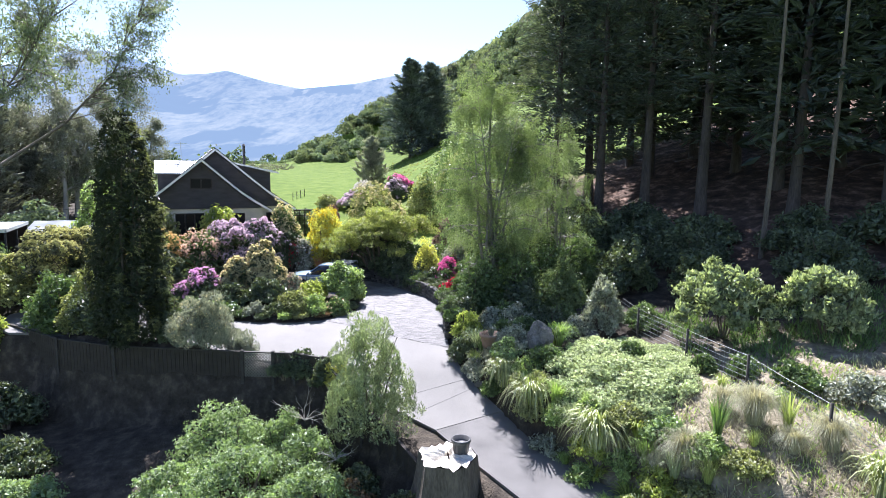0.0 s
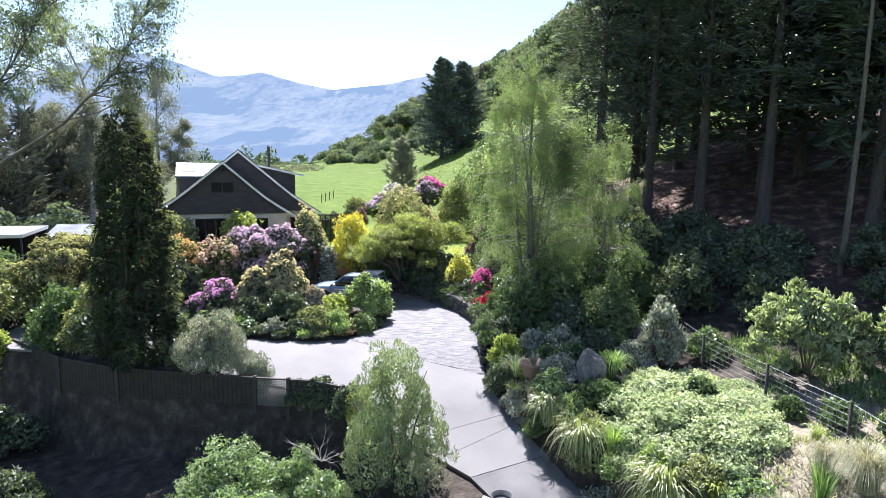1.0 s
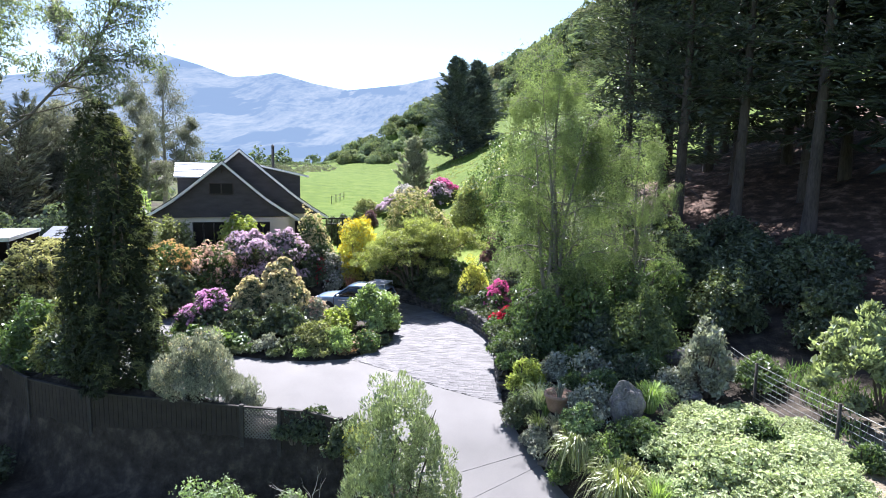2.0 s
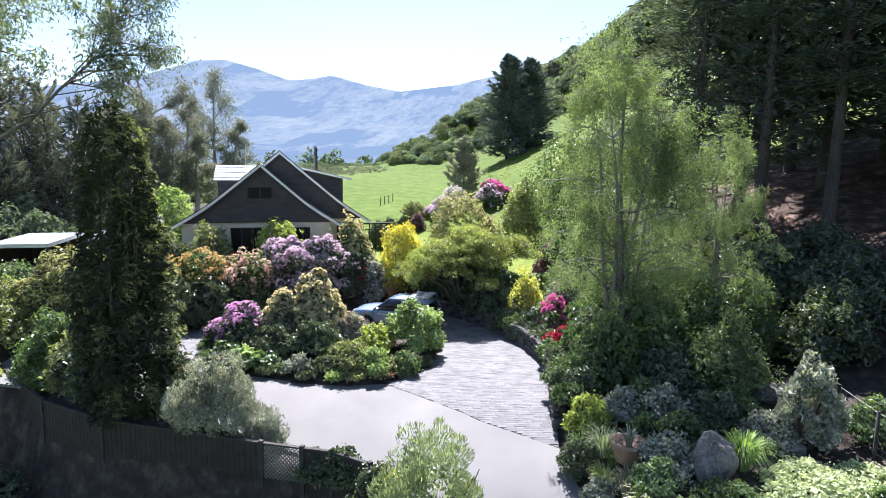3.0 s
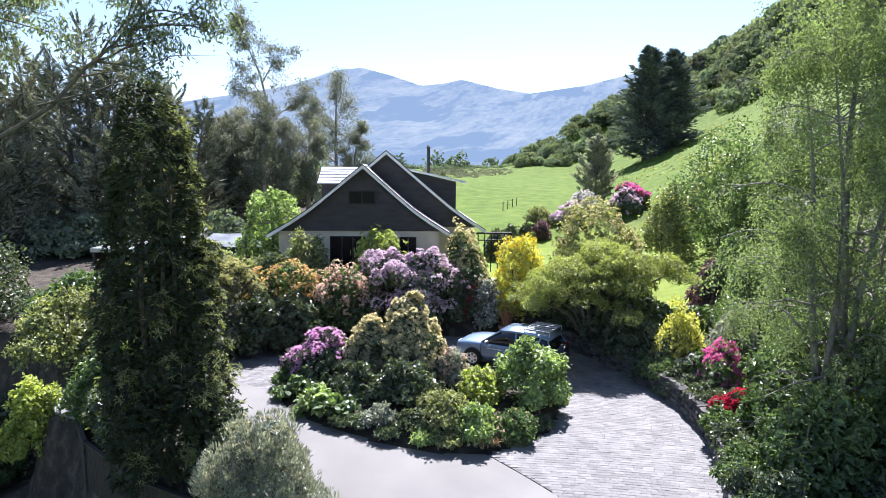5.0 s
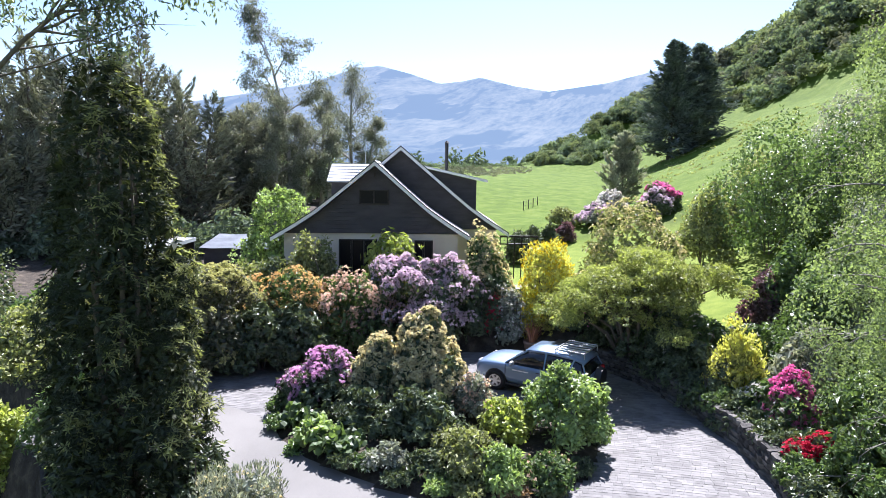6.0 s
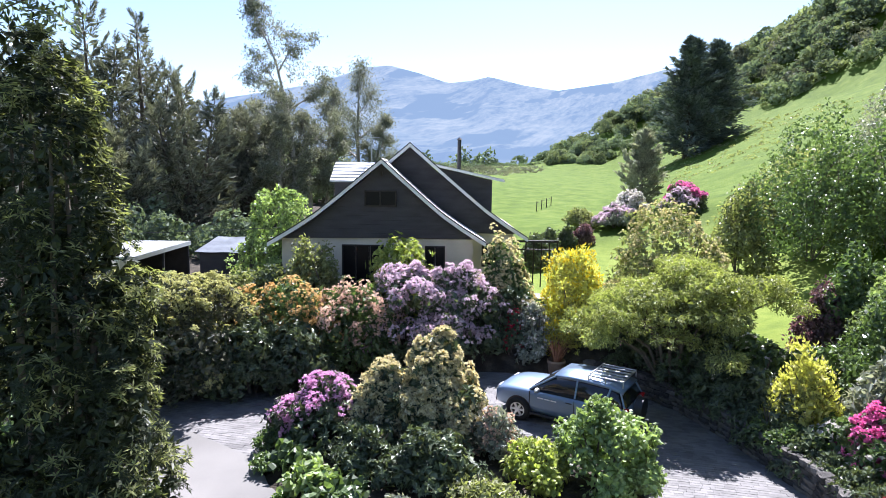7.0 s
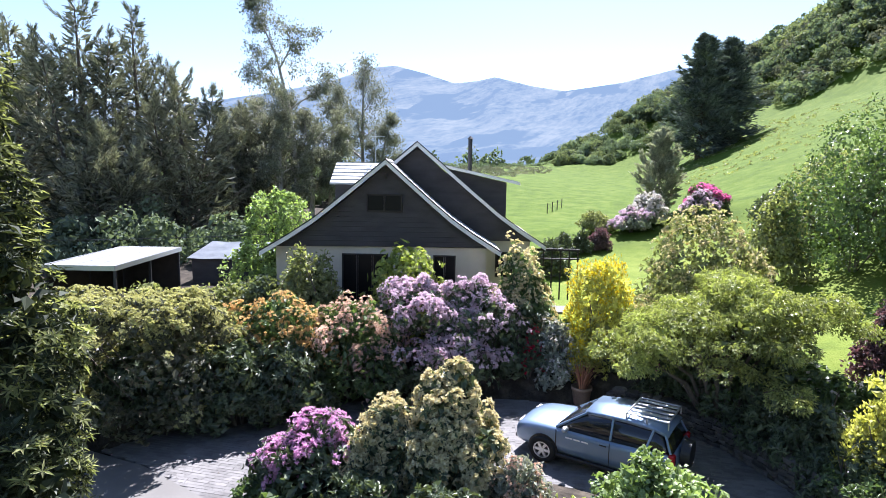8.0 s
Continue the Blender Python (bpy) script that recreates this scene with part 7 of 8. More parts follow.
for x, y, r, h in ((-2.7, 17.8, 0.7, 1.0), (-16.5, 22.4, 1.3, 2.0), (-1.2, 16.5, 0.6, 0.9)):
    shrub("ivy_mound", "dark ivy and shade plants on the bank below the fence", x, y, r, r * 0.8, h, "dark", 3500, 0.08, 0.06, "single", 12, group="bank cover")
shrub("willow_shrub", "tall pale willow-leaved shrub beside the drive", -2.3, 18.75, 1.5, 1.4, 4.1, "willow", 56000, 0.085, 0.0125, "up", 26, size=0.33, dome=2.6, low=0.2, tuft=0.15, cover=2.0, fine=0.5)
shrub("grey_shrub", "rounded grey-green shrub behind the fence", -9.1, 22.9, 1.5, 1.05, 2.3, "grey", 40000, 0.085, 0.014, "up", 16, size=0.36, tuft=0.13, cover=2.0, fine=0.5, bloom="tan", blooms=700, bloom_size=0.03, top=-0.3)
shrub("grey_shrub", "small grey-green shrub behind the fence", -7.6, 22.8, 0.6, 0.5, 1.3, "grey", 6500, 0.08, 0.014, "up", 9, fine=0.5)
shrub("laurel", "lime green leafy shrub beside the columnar tree", -14.6, 24.7, 1.0, 0.9, 2.9, "olive", 8000, 0.12, 0.05, "single", 12)
shrub("laurel", "low green shrub below the columnar tree", -14.2, 19.6, 1.1, 1.0, 1.0, "dark", 4200, 0.12, 0.05, "single", 10)
for x, y, r, h in ((-13.5, 23.7, 1.0, 2.6), (-10.7, 23.5, 0.8, 2.3)):
    shrub("dark_shrub", "dark evergreen shrub at the foot of the columnar tree", x, y, r, r, h, "dark", 4500, 0.10, 0.045, "single", 12)
shrub("grey_shrub", "large dark green shrub near the gum tree", -16.0, 25.6, 1.5, 1.3, 2.8, "mid", 7500, 0.09, 0.035, "single", 14)
shrub("laurel", "yellow-green leafy shrub near the gum tree", -19.1, 25.2, 1.0, 0.9, 2.5, "lime", 8000, 0.11, 0.055, "single", 13)
shrub("dark_shrub", "dark shrub below the gum tree", -20.6, 27.4, 2.0, 1.8, 2.6, "olive", 7500, 0.11, 0.05, "single", 12)
for x, y, r, h, lf in ((-23.5, 30.5, 2.1, 2.2, "mid"), (-26, 33.5, 2.0, 1.5, "dark"), (-24.5, 27.0, 2.2, 2.4, "dark"), (-28.5, 29.5, 2.6, 4.0, "dark"), (-22.5, 25.0, 1.8, 2.3, "mid")):
    shrub("border_shrub", "dense evergreen shrub beside the carport", x, y, r, r, h, lf, 5000, 0.14, 0.07, "single", 12, group="shrubs by the carport")
shrub("laurel", "pale green shrub on the low bank", -14.6, 16.6, 1.4, 1.3, 1.9, "hebe", 4500, 0.12, 0.05, "single", 11)
for x, y, r, h in ((-7.1, 19.3, 1.9, 2.0), (-5.5, 19.3, 1.3, 1.7), (-4.3, 18.4, 1.5, 1.7), (-5.9, 17.0, 2.0, 2.1), (-3.7, 16.2, 1.5, 1.8), (-8.0, 17.4, 1.4, 1.3), (-7.4, 15.0, 1.8, 2.1), (-5, 14.4, 1.9, 2.1)):
    shrub("hebe", "spreading bright green shrub on the bank below the fence", x, y, r, r, h, "hebe", 15000, 0.040, 0.022, "single", 26, group="bank shrubs", size=0.22, tuft=0.09, cover=1.6, fine=0.6)
for x, y, r, h in ((-12.6, 17.2, 1.2, 1.2), (-13.6, 15.6, 1.5, 1.6), (-14.8, 17.6, 1.4, 1.5)):
    shrub("hebe", "leafy green shrub on the low bank", x, y, r, r, h, "hebe", 6000, 0.07, 0.04, "single", 16, group="bank shrubs")
shrub("twiggy_shrub", "dry twiggy shrub on the bank", -2.9, 17.2, 0.7, 0.7, 0.9, "rust", 900, 0.06, 0.025, "single", 8)

def dead_twigs(x, y, z, r):
    """Bare grey twigs left standing out of the bank shrubs."""
    rng = fresh()
    e = thing("dead_branch", "bare grey dead twigs sticking out of the bank shrub", "branch", (x, y, z), group="dead twigs on the bank")
    paths = []
    for i in range(9):
        d = rng.normal(size=3); d[2] = abs(d[2]) * 0.7 + 0.25
        p = limb_path(rng, (0, 0, -0.4), d, r * rng.uniform(0.7, 1.4), 0.014, 0.16, 0.02, 6)
        paths.append(p)
        for j in (2, 4):
            paths.append(limb_path(rng, p[j][0], d + rng.normal(size=3) * 0.7, r * 0.4, 0.007, 0.2, 0.02, 3))
    V, F = tube_np(paths, 4)
    mesh_np("twigs", V, F, M_PALEBARK, e, True)


dead_twigs(-4.6, 19.3, -1.15, 1.1)
dead_twigs(-3.3, 17.5, -1.6, 0.8)

# lower garden: pale groundcover, flaxes, tussocks
for x, y, r, h in ((4.2, 19.9, 0.9, 0.6), (5.3, 20.4, 1.2, 0.6), (6.7, 20.5, 1.2, 0.55), (7.5, 19.5, 0.9, 0.5), (4.3, 18.9, 1.0, 0.65), (5.5, 19.0, 1.2, 0.65), (6.7, 18.9, 1.1, 0.6), (5.0, 17.9, 0.9, 0.6), (6.1, 17.7, 1.0, 0.6), (6.9, 17.7, 0.7, 0.5), (5.9, 16.9, 0.6, 0.5), (5.6, 21.4, 1.0, 0.5), (6.9, 21.5, 1.1, 0.45), (7.9, 20.9, 0.7, 0.4)):
    shrub("groundcover", "low mat of pale variegated groundcover", x, y, r, r, h, "pale", 6800, 0.050, 0.032, "single", 16, category="groundcover", size=0.42, group="pale groundcover", tuft=0.09, cover=1.7)
shrub("dark_shrub", "small round dark shrub in the groundcover", 6.35, 20.1, 0.55, 0.5, 0.95, "mid", 1800, 0.07, 0.04, "single", 8)


def flax(label, x, y, r, h, n):
    """A clump whose young yellow leaves stand up and whose pale old ones arch to the ground."""
    e = blades("flax", label, x, y, r * 0.75, h * 0.92, n * 2 // 3, 0.06, "flax", "flax", arch=1.7, spread=1.2)
    blades("", "", x, y, r * 1.15, h * 0.72, n, 0.05, "flaxold", parent=e, arch=3.0, spread=0.9, S=6)


flax("yellow-striped arching flax beside the drive", 2.75, 19.0, 1.15, 1.35, 260)
flax("yellow-green arching flax beside the drive", 2.0, 20.5, 0.95, 1.1, 190)
flax("yellow-striped arching flax in the lower garden", 4.35, 17.0, 1.3, 1.3, 300)
flax("small yellow-green flax in the lower garden", 4.8, 14.7, 0.85, 0.9, 180)
flax("yellow flax at the garden's edge", 9.6, 12.9, 1.0, 1.0, 150)
blades("flax", "stiff upright yellow-green flax", 8.8, 15.2, 0.65, 1.3, 46, 0.045, "flax", "flax", arch=0.5)
blades("flax", "stiff dark green flax", 7.0, 15.3, 0.6, 1.4, 60, 0.05, "strap", "flax", arch=0.35)
blades("agapanthus", "green strap-leaved agapanthus clump", 4.2, 21.9, 0.95, 0.8, 260, 0.045, "grass", "plant", arch=1.8)
blades("agapanthus", "green strap-leaved clump in the bed", 1.4, 22.3, 0.5, 0.5, 70, 0.03, "strap", "plant")


def tussock(x, y, r, h, n):
    """A shock of fine dry blades: a standing heart and a skirt that falls to the ground."""
    e = blades("tussock", "dry tan tussock grass", x, y, r * 0.7, h * 0.75, n // 2, 0.013, "tussock", "tussock", arch=1.5, group="tussocks", S=4)
    blades("", "", x, y, r * 1.15, h * 0.55, n, 0.013, "tussock", parent=e, arch=3.0, S=5)


for x, y, r, h, n in ((6.15, 15.2, 1.0, 1.25, 900), (8.05, 15.5, 1.1, 1.35, 900), (6.5, 13.8, 1.0, 1.2, 900), (9.4, 14.4, 0.95, 1.15, 800), (5.55, 15.7, 0.55, 0.75, 500), (8.45, 14.4, 0.7, 0.85, 600), (7.7, 13.2, 0.95, 0.9, 700), (7.4, 12.2, 0.9, 0.9, 600), (8.8, 12.4, 0.9, 0.9, 600), (5.5, 13.6, 0.7, 0.7, 500), (10.6, 13.4, 0.9, 0.9, 600), (7.6, 16.3, 0.6, 0.75, 500)):
    tussock(x, y, r, h, n)
for k, (x, y) in enumerate(((3.3, 18.1), (3.5, 17.3), (4.9, 16.0), (7.7, 14.8), (5.2, 14.2), (2.4, 19.9), (8.2, 17.6), (9.3, 16.6), (4.2, 15.5))):
    blades("grass_tuft", "green grassy clump in the lower garden", x, y, 0.5, 0.42, 170, 0.014, "grass" if k % 3 else "flax", "grass clump", arch=1.8, group="grass tufts")
for x, y, r, h, lf in ((3.1, 18.0, 0.6, 0.6, "grey"), (3.9, 16.6, 0.5, 0.5, "bright"), (4.6, 15.3, 0.5, 0.5, "lime"), (9.2, 18.4, 0.6, 0.7, "mid"), (10.4, 17.4, 0.8, 0.9, "mid"), (11.6, 16.4, 1.0, 0.9, "grey"), (8.3, 19.0, 0.4, 0.7, "mid")):
    shrub("garden_shrub", "small leafy plant in the lower garden", x, y, r, r, h, lf, 2200, 0.07, 0.035, "single", 8, group="lower garden plants")

def rough_grass(name, label, outline, n, leaf, h, seed):
    """Uncountable blades between the tussocks, leaning every way."""
    rng = np.random.default_rng(seed)
    xs, ys = [p[0] for p in outline], [p[1] for p in outline]
    X, Y = rng.uniform(min(xs), max(xs), n * 2), rng.uniform(min(ys), max(ys), n * 2)
    patch = np.array([noise.noise(Vector((a * 0.8, b * 0.8, seed))) for a, b in zip(X, Y)])
    ok = (poly_dist(X, Y, outline) < 0) & (patch > -0.12)
    X, Y = X[ok][:n], Y[ok][:n]
    P = np.stack([X, Y, all_z(X, Y) - 0.02], 1)
    m = len(P)
    D = np.array([0, 0, 1.0]) + rng.normal(size=(m, 3)) * 0.55
    V, F = leaves_np(P, D, rng.normal(size=(m, 3)), h * rng.uniform(0.5, 1.3, m), np.full(m, 0.028))
    tagged(mesh_np(name, V, F, LEAF[leaf], None), label, "grass", kind="stuff")


MEADOW = [(3.6, 18.6), (4.9, 16.6), (7.0, 13.8), (9.8, 11.0), (15, 10.5), (15, 18.5), (9.5, 19.0), (8.2, 17.8), (6.2, 18.0), (4.6, 18.6)]
rough_grass("rough_grass", "dry tan grass between the tussocks", MEADOW, 7000, "tussock", 0.2, 3)
rough_grass("rough_grass", "green grass and weeds between the tussocks", MEADOW, 3500, "grass", 0.2, 8)
SLOPE = [(8.6, 19.2), (15, 18.8), (20, 19), (20, 24), (9, 24.5), (8.4, 22)]
rough_grass("rough_grass", "long green grass behind the wire fence", SLOPE, 7000, "strap", 0.34, 12)
re_ = random.Random(33)
for k in range(17):                              # clumps that hang over the edge of the drive
    y = 13.4 + k * 0.62
    x = float(np.interp(y, [10.8, 13.6, 16.1, 17.9, 19.8, 21, 22.5, 23.8], [9.5, 6.6, 4.66, 2.95, 1.9, 1.25, 0.6, 0.25])) + re_.uniform(0.35, 0.75)
    blades("grass_tuft", "arching grassy clump on the edge of the drive", x, y, re_.uniform(0.55, 0.9), re_.uniform(0.6, 0.95), 230, 0.02, ("grass", "tussock", "flax", "pale")[k % 4], "grass clump", arch=1.1, group="clumps along the drive", S=4)
for k in range(9):
    y = 14.2 + k * 0.85
    x = float(np.interp(y, [10.8, 13.6, 16.1, 17.9, 19.8, 21, 22.5], [9.5, 6.6, 4.66, 2.95, 1.9, 1.25, 0.6])) + re_.uniform(0.9, 1.4)
    shrub("bed_plant", "pale leafy plant on the sunny bank beside the drive", x, y, 0.6, 0.55, re_.uniform(0.5, 0.75), ("olive", "bright", "hebe")[k % 3], 3000, 0.07, 0.035, "single", 12, group="plants along the drive")
for x, y, r in ((4.9, 15.6, 0.8), (4.2, 16.6, 0.7), (5.9, 14.9, 0.7), (5.3, 16.4, 0.6)):
    blades("fern", "bright yellow-green fern on the sunny bank", x, y, r, 0.6, 90, 0.09, "lime", "fern", arch=1.0, group="ferns beside the drive", S=4)
for x, y, r, h, lf in ((2.75, 18.95, 0.45, 0.5, "olive"), (3.45, 18.0, 0.45, 0.5, "bright"), (4.15, 17.1, 0.45, 0.45, "lime"), (4.9, 16.3, 0.45, 0.45, "bright"), (5.6, 15.4, 0.5, 0.5, "lime"), (6.3, 14.6, 0.5, 0.5, "olive"), (1.75, 20.6, 0.4, 0.5, "mid"), (1.15, 21.8, 0.4, 0.5, "grey"), (0.75, 22.9, 0.45, 0.6, "dark"), (3.5, 20.4, 0.6, 0.6, "mid"), (2.6, 21.7, 0.6, 0.6, "grey"), (3.2, 22.9, 0.6, 0.7, "mid"), (5.4, 23.6, 0.6, 0.6, "grey"), (5.0, 24.9, 0.7, 0.8, "mid"), (2.7, 24.9, 0.7, 1.0, "mid"), (7.9, 23.8, 0.7, 0.7, "mid")):
    shrub("bed_plant", "low leafy plant spilling over the edge of the bed", x, y, r * 1.3, r * 1.3, h * 1.4, lf, 2600, 0.07, 0.036, "single", 12, group="plants along the drive")

for x, y, r, h, lf in ((-12.2, 28.0, 0.5, 0.45, "mid"), (-11.0, 27.2, 0.5, 0.4, "strap"), (-9.4, 26.9, 0.5, 0.4, "dark"), (-8.9, 27.0, 0.45, 0.45, "mid"), (-7.9, 26.7, 0.5, 0.4, "dark"), (-7.0, 26.7, 0.5, 0.5, "bright"), (-6.3, 26.8, 0.5, 0.5, "olive"), (-5.5, 27.2, 0.5, 0.5, "rust"), (-4.7, 27.8, 0.45, 0.5, "olive"), (-4.35, 28.7, 0.4, 0.5, "dark"), (-4.3, 30.6, 0.5, 0.6, "dark"), (-12.9, 29.8, 0.5, 0.5, "dark")):
    shrub("bed_plant", "low leafy plant along the edge of the island bed", x, y, r * 0.85, r * 0.75, h * 0.62, lf, 1300, 0.08, 0.035, "single", 7, group="island edging")
for x, y, r, h, lf in ((0.62, 26.0, 0.5, 0.7, "dark"), (0.6, 27.3, 0.5, 0.6, "mid"), (0.45, 28.6, 0.45, 0.6, "dark"), (0.05, 31.3, 0.5, 0.7, "dark"), (-1.0, 32.9, 0.5, 0.7, "mid"), (-1.7, 34.1, 0.5, 0.7, "dark"), (-2.6, 35.2, 0.55, 0.8, "dark"), (-3.5, 36.3, 0.55, 0.8, "mid"), (-5.2, 37.3, 0.6, 0.9, "dark"), (0.7, 25.0, 0.5, 0.6, "mid"), (0.42, 29.4, 0.55, 0.6, "mid"), (0.2, 30.6, 0.55, 0.65, "dark"), (-0.45, 32.1, 0.5, 0.6, "dark"), (-1.35, 33.5, 0.55, 0.6, "mid"), (-2.15, 34.7, 0.55, 0.7, "dark"), (-3.0, 35.8, 0.55, 0.7, "mid"), (0.55, 26.6, 0.5, 0.55, "mid"), (0.52, 28.0, 0.5, 0.55, "dark")):
    shrub("wall_plant", "dark trailing plant over the top of the stone wall", x - 0.1, y, r * 1.15, r * 1.15, h * 0.9, lf, 2200, 0.08, 0.04, "single", 8, z=0.42, group="plants over the wall")

# far side of the lawn
for u, v, r, h, lf, b in ((15.6, 45.5, 1.9, 2.5, "grey", "white"), (14.0, 44, 1.6, 1.9, "grey", "mauve"), (18.4, 42.5, 1.5, 2.2, "dark", "mauve"), (19.3, 43.5, 1.6, 2.4, "dark", "magenta"), (20.5, 36, 1.8, 3.0, "dark", ""), (22.0, 33, 2.6, 4.6, "olive", ""), (20.5, 27.5, 2.8, 5.2, "mid", ""), (23.5, 28, 3.2, 6.2, "grey", ""), (23.5, 23, 2.8, 5.4, "mid", ""), (26, 31, 3.2, 5.8, "mid", ""), (17.9, 25.6, 2.9, 7.4, "mid", ""), (15.2, 27.0, 1.7, 4.6, "olive", ""), (19.5, 22.5, 2.6, 6.8, "mid", ""), (19.4, 31.5, 1.8, 3.2, "olive", ""), (12.0, 46, 1.5, 1.6, "olive", ""), (8.2, 40, 1.0, 1.6, "dark", ""), (9.6, 40.5, 0.8, 1.5, "dark", ""), (6.5, 34, 1.2, 2.2, "dark", ""), (10.8, 41, 0.9, 1.5, "purple", "")):
    x, y, _ = at_uv(u, v)
    shrub("border_shrub", "large rounded shrub of the far border" + (" in flower" if b else ""), x, y, r, r, h, lf, 8500 if r > 2.4 else 3200, 0.12 if r > 2.4 else 0.15, 0.065 if r > 2.4 else 0.08, "single", 20 if r > 2.4 else 15, size=0.42 if r > 2.4 else 0.34, bloom=b, blooms=600 if b else 0, bloom_size=0.14, top=-0.1, group="far border")
x, y, _ = at_uv(-8.0, 29.5)
shrub("lime_tree", "small bright green leafy tree beside the house", x, y, 2.1, 1.9, 4.8, "bright", 16000, 0.13, 0.08, "single", 20, category="tree", dome=2.4, size=0.42)

# ---- garden structures and small things ----
def stump():
    x, y = 0.0, 16.6
    base, top = -3.0, -1.45
    e = thing("tree_stump", "big sawn tree stump with a sun-bleached top", "stump", (x, y, base))
    rng = fresh()
    n, rings = 40, 6
    h = top - base
    V = []
    prof = 1 + 0.10 * np.sin(np.arange(n) * 2 * math.pi / n * 5 + 0.6) + 0.06 * rng.normal(size=n)
    for k in range(rings + 1):
        t = k / rings
        r = (1.02 - 0.13 * t) * 0.9 * (1 + 0.18 * (1 - t) ** 3)
        for i in range(n):
            a = i * 2 * math.pi / n
            q2 = r * (1 + (prof[i] - 1) * (1.2 - 0.5 * t))
            V.append((q2 * math.cos(a), q2 * math.sin(a), t * h + (0.04 * rng.normal() if k == rings else 0)))
    F = [(k * n + i, k * n + (i + 1) % n, (k + 1) * n + (i + 1) % n, (k + 1) * n + i) for k in range(rings) for i in range(n)]
    mesh_np("bark", np.array(V), np.array(F), M_BARK, e, False)
    top_ring = np.array(V[-n:])
    V2 = [top_ring * np.array([s, s, 1]) + np.array([0, 0, 0.004 + 0.03 * (1 - s)]) for s in (0.985, 0.7, 0.4, 0.12)]
    V2 = np.concatenate(V2) + rng.normal(size=(4 * n, 3)) * np.array([0.01, 0.01, 0.022])
    F2 = [(k * n + i, k * n + (i + 1) % n, (k + 1) * n + (i + 1) % n, (k + 1) * n + i) for k in range(3) for i in range(n)]
    mesh_np("sawn_top", V2, np.array(F2), M_SAWN, e)


def lathe(prof, n=28):
    V, F = [], []
    for r, z in prof:
        for i in range(n):
            a = i * 2 * math.pi / n
            V.append((r * math.cos(a), r * math.sin(a), z))
    for k in range(len(prof) - 1):
        for i in range(n):
            F.append((k * n + i, k * n + (i + 1) % n, (k + 1) * n + (i + 1) % n, (k + 1) * n + i))
    return np.array(V), np.array(F)


def pot(name, label, x, y, z, r, h, mat, soil=True):
    e = thing(name, label, "pot", (x, y, z))
    V, F = lathe([(0.001, 0.0), (r * 0.72, 0.0), (r * 0.78, h * 0.1), (r * 0.95, h * 0.75), (r * 1.0, h * 0.8), (r * 1.04, h * 0.82), (r * 1.04, h), (r * 0.9, h), (r * 0.88, h * 0.72), (0.001, h * 0.70)])
    mesh_np("bowl", V, F, mat, e, True)
    return e


stump()
pot("flower_pot", "empty dark glazed pot standing on the stump", 0.38, 16.75, -1.43, 0.27, 0.45, M_POT)
p = pot("planter", "round terracotta planter with a small plant", 1.75, 22.2, ground_z(1.75, 22.2), 0.42, 0.5, M_TERRA)
blades("planter_plant", "grey-green plant growing in the planter", 1.75, 22.2, 0.4, 0.5, 60, 0.04, "grey", "plant", z=ground_z(1.75, 22.2) + 0.36)
shrub("sedum", "pale pink succulent clump beside the planter", 1.15, 22.0, 0.4, 0.35, 0.45, "grey", 900, 0.06, 0.04, "rosette", 6, bloom="white", blooms=120, bloom_size=0.05)
p = pot("planter", "terracotta pot beside the parked car", -7.45, 37.1, float(drive_z(37)), 0.3, 0.55, M_TERRA)
blades("cordyline", "bronze spiky cordyline growing in the pot", -7.45, 37.1, 0.75, 1.1, 70, 0.05, "bronze", "plant", z=float(drive_z(37)) + 0.4, arch=0.4)


def rock(name, label, x, y, sx, sy, sz, sink=0.15):
    rng = fresh()
    bm = bmesh.new()
    bmesh.ops.create_icosphere(bm, subdivisions=4, radius=1.0)
    o = rng.uniform(0, 50)
    for v in bm.verts:
        n1 = noise.noise(v.co * 1.1 + Vector((o, 0, 0))); n2 = noise.noise(v.co * 3.5 + Vector((0, o, 0)))
        f = (1 + 0.45 * n1 + 0.16 * n2) * (1 - 0.28 * max(0.0, v.co.z))
        v.co = Vector((v.co.x * sx * f, v.co.y * sy * f, v.co.z * sz * f))
    ob = part(name, bm, M_ROCK)
    ob.location = (x, y, ground_z(x, y) + sz * (1 - 2 * sink) * 0.8)
    tagged(ob, label, "rock")


rock("standing_stone", "upright grey boulder beside the drive", 3.4, 21.4, 0.42, 0.36, 0.72)
for x, y, s in ((6.4, 26.0, 0.5), (5.7, 23.2, 0.35), (1.3, 21.3, 0.22), (2.0, 22.9, 0.25), (0.75, 22.9, 0.2)):
    rock("boulder", "grey boulder in the garden bed", x, y, s, s * 0.8, s * 0.6)


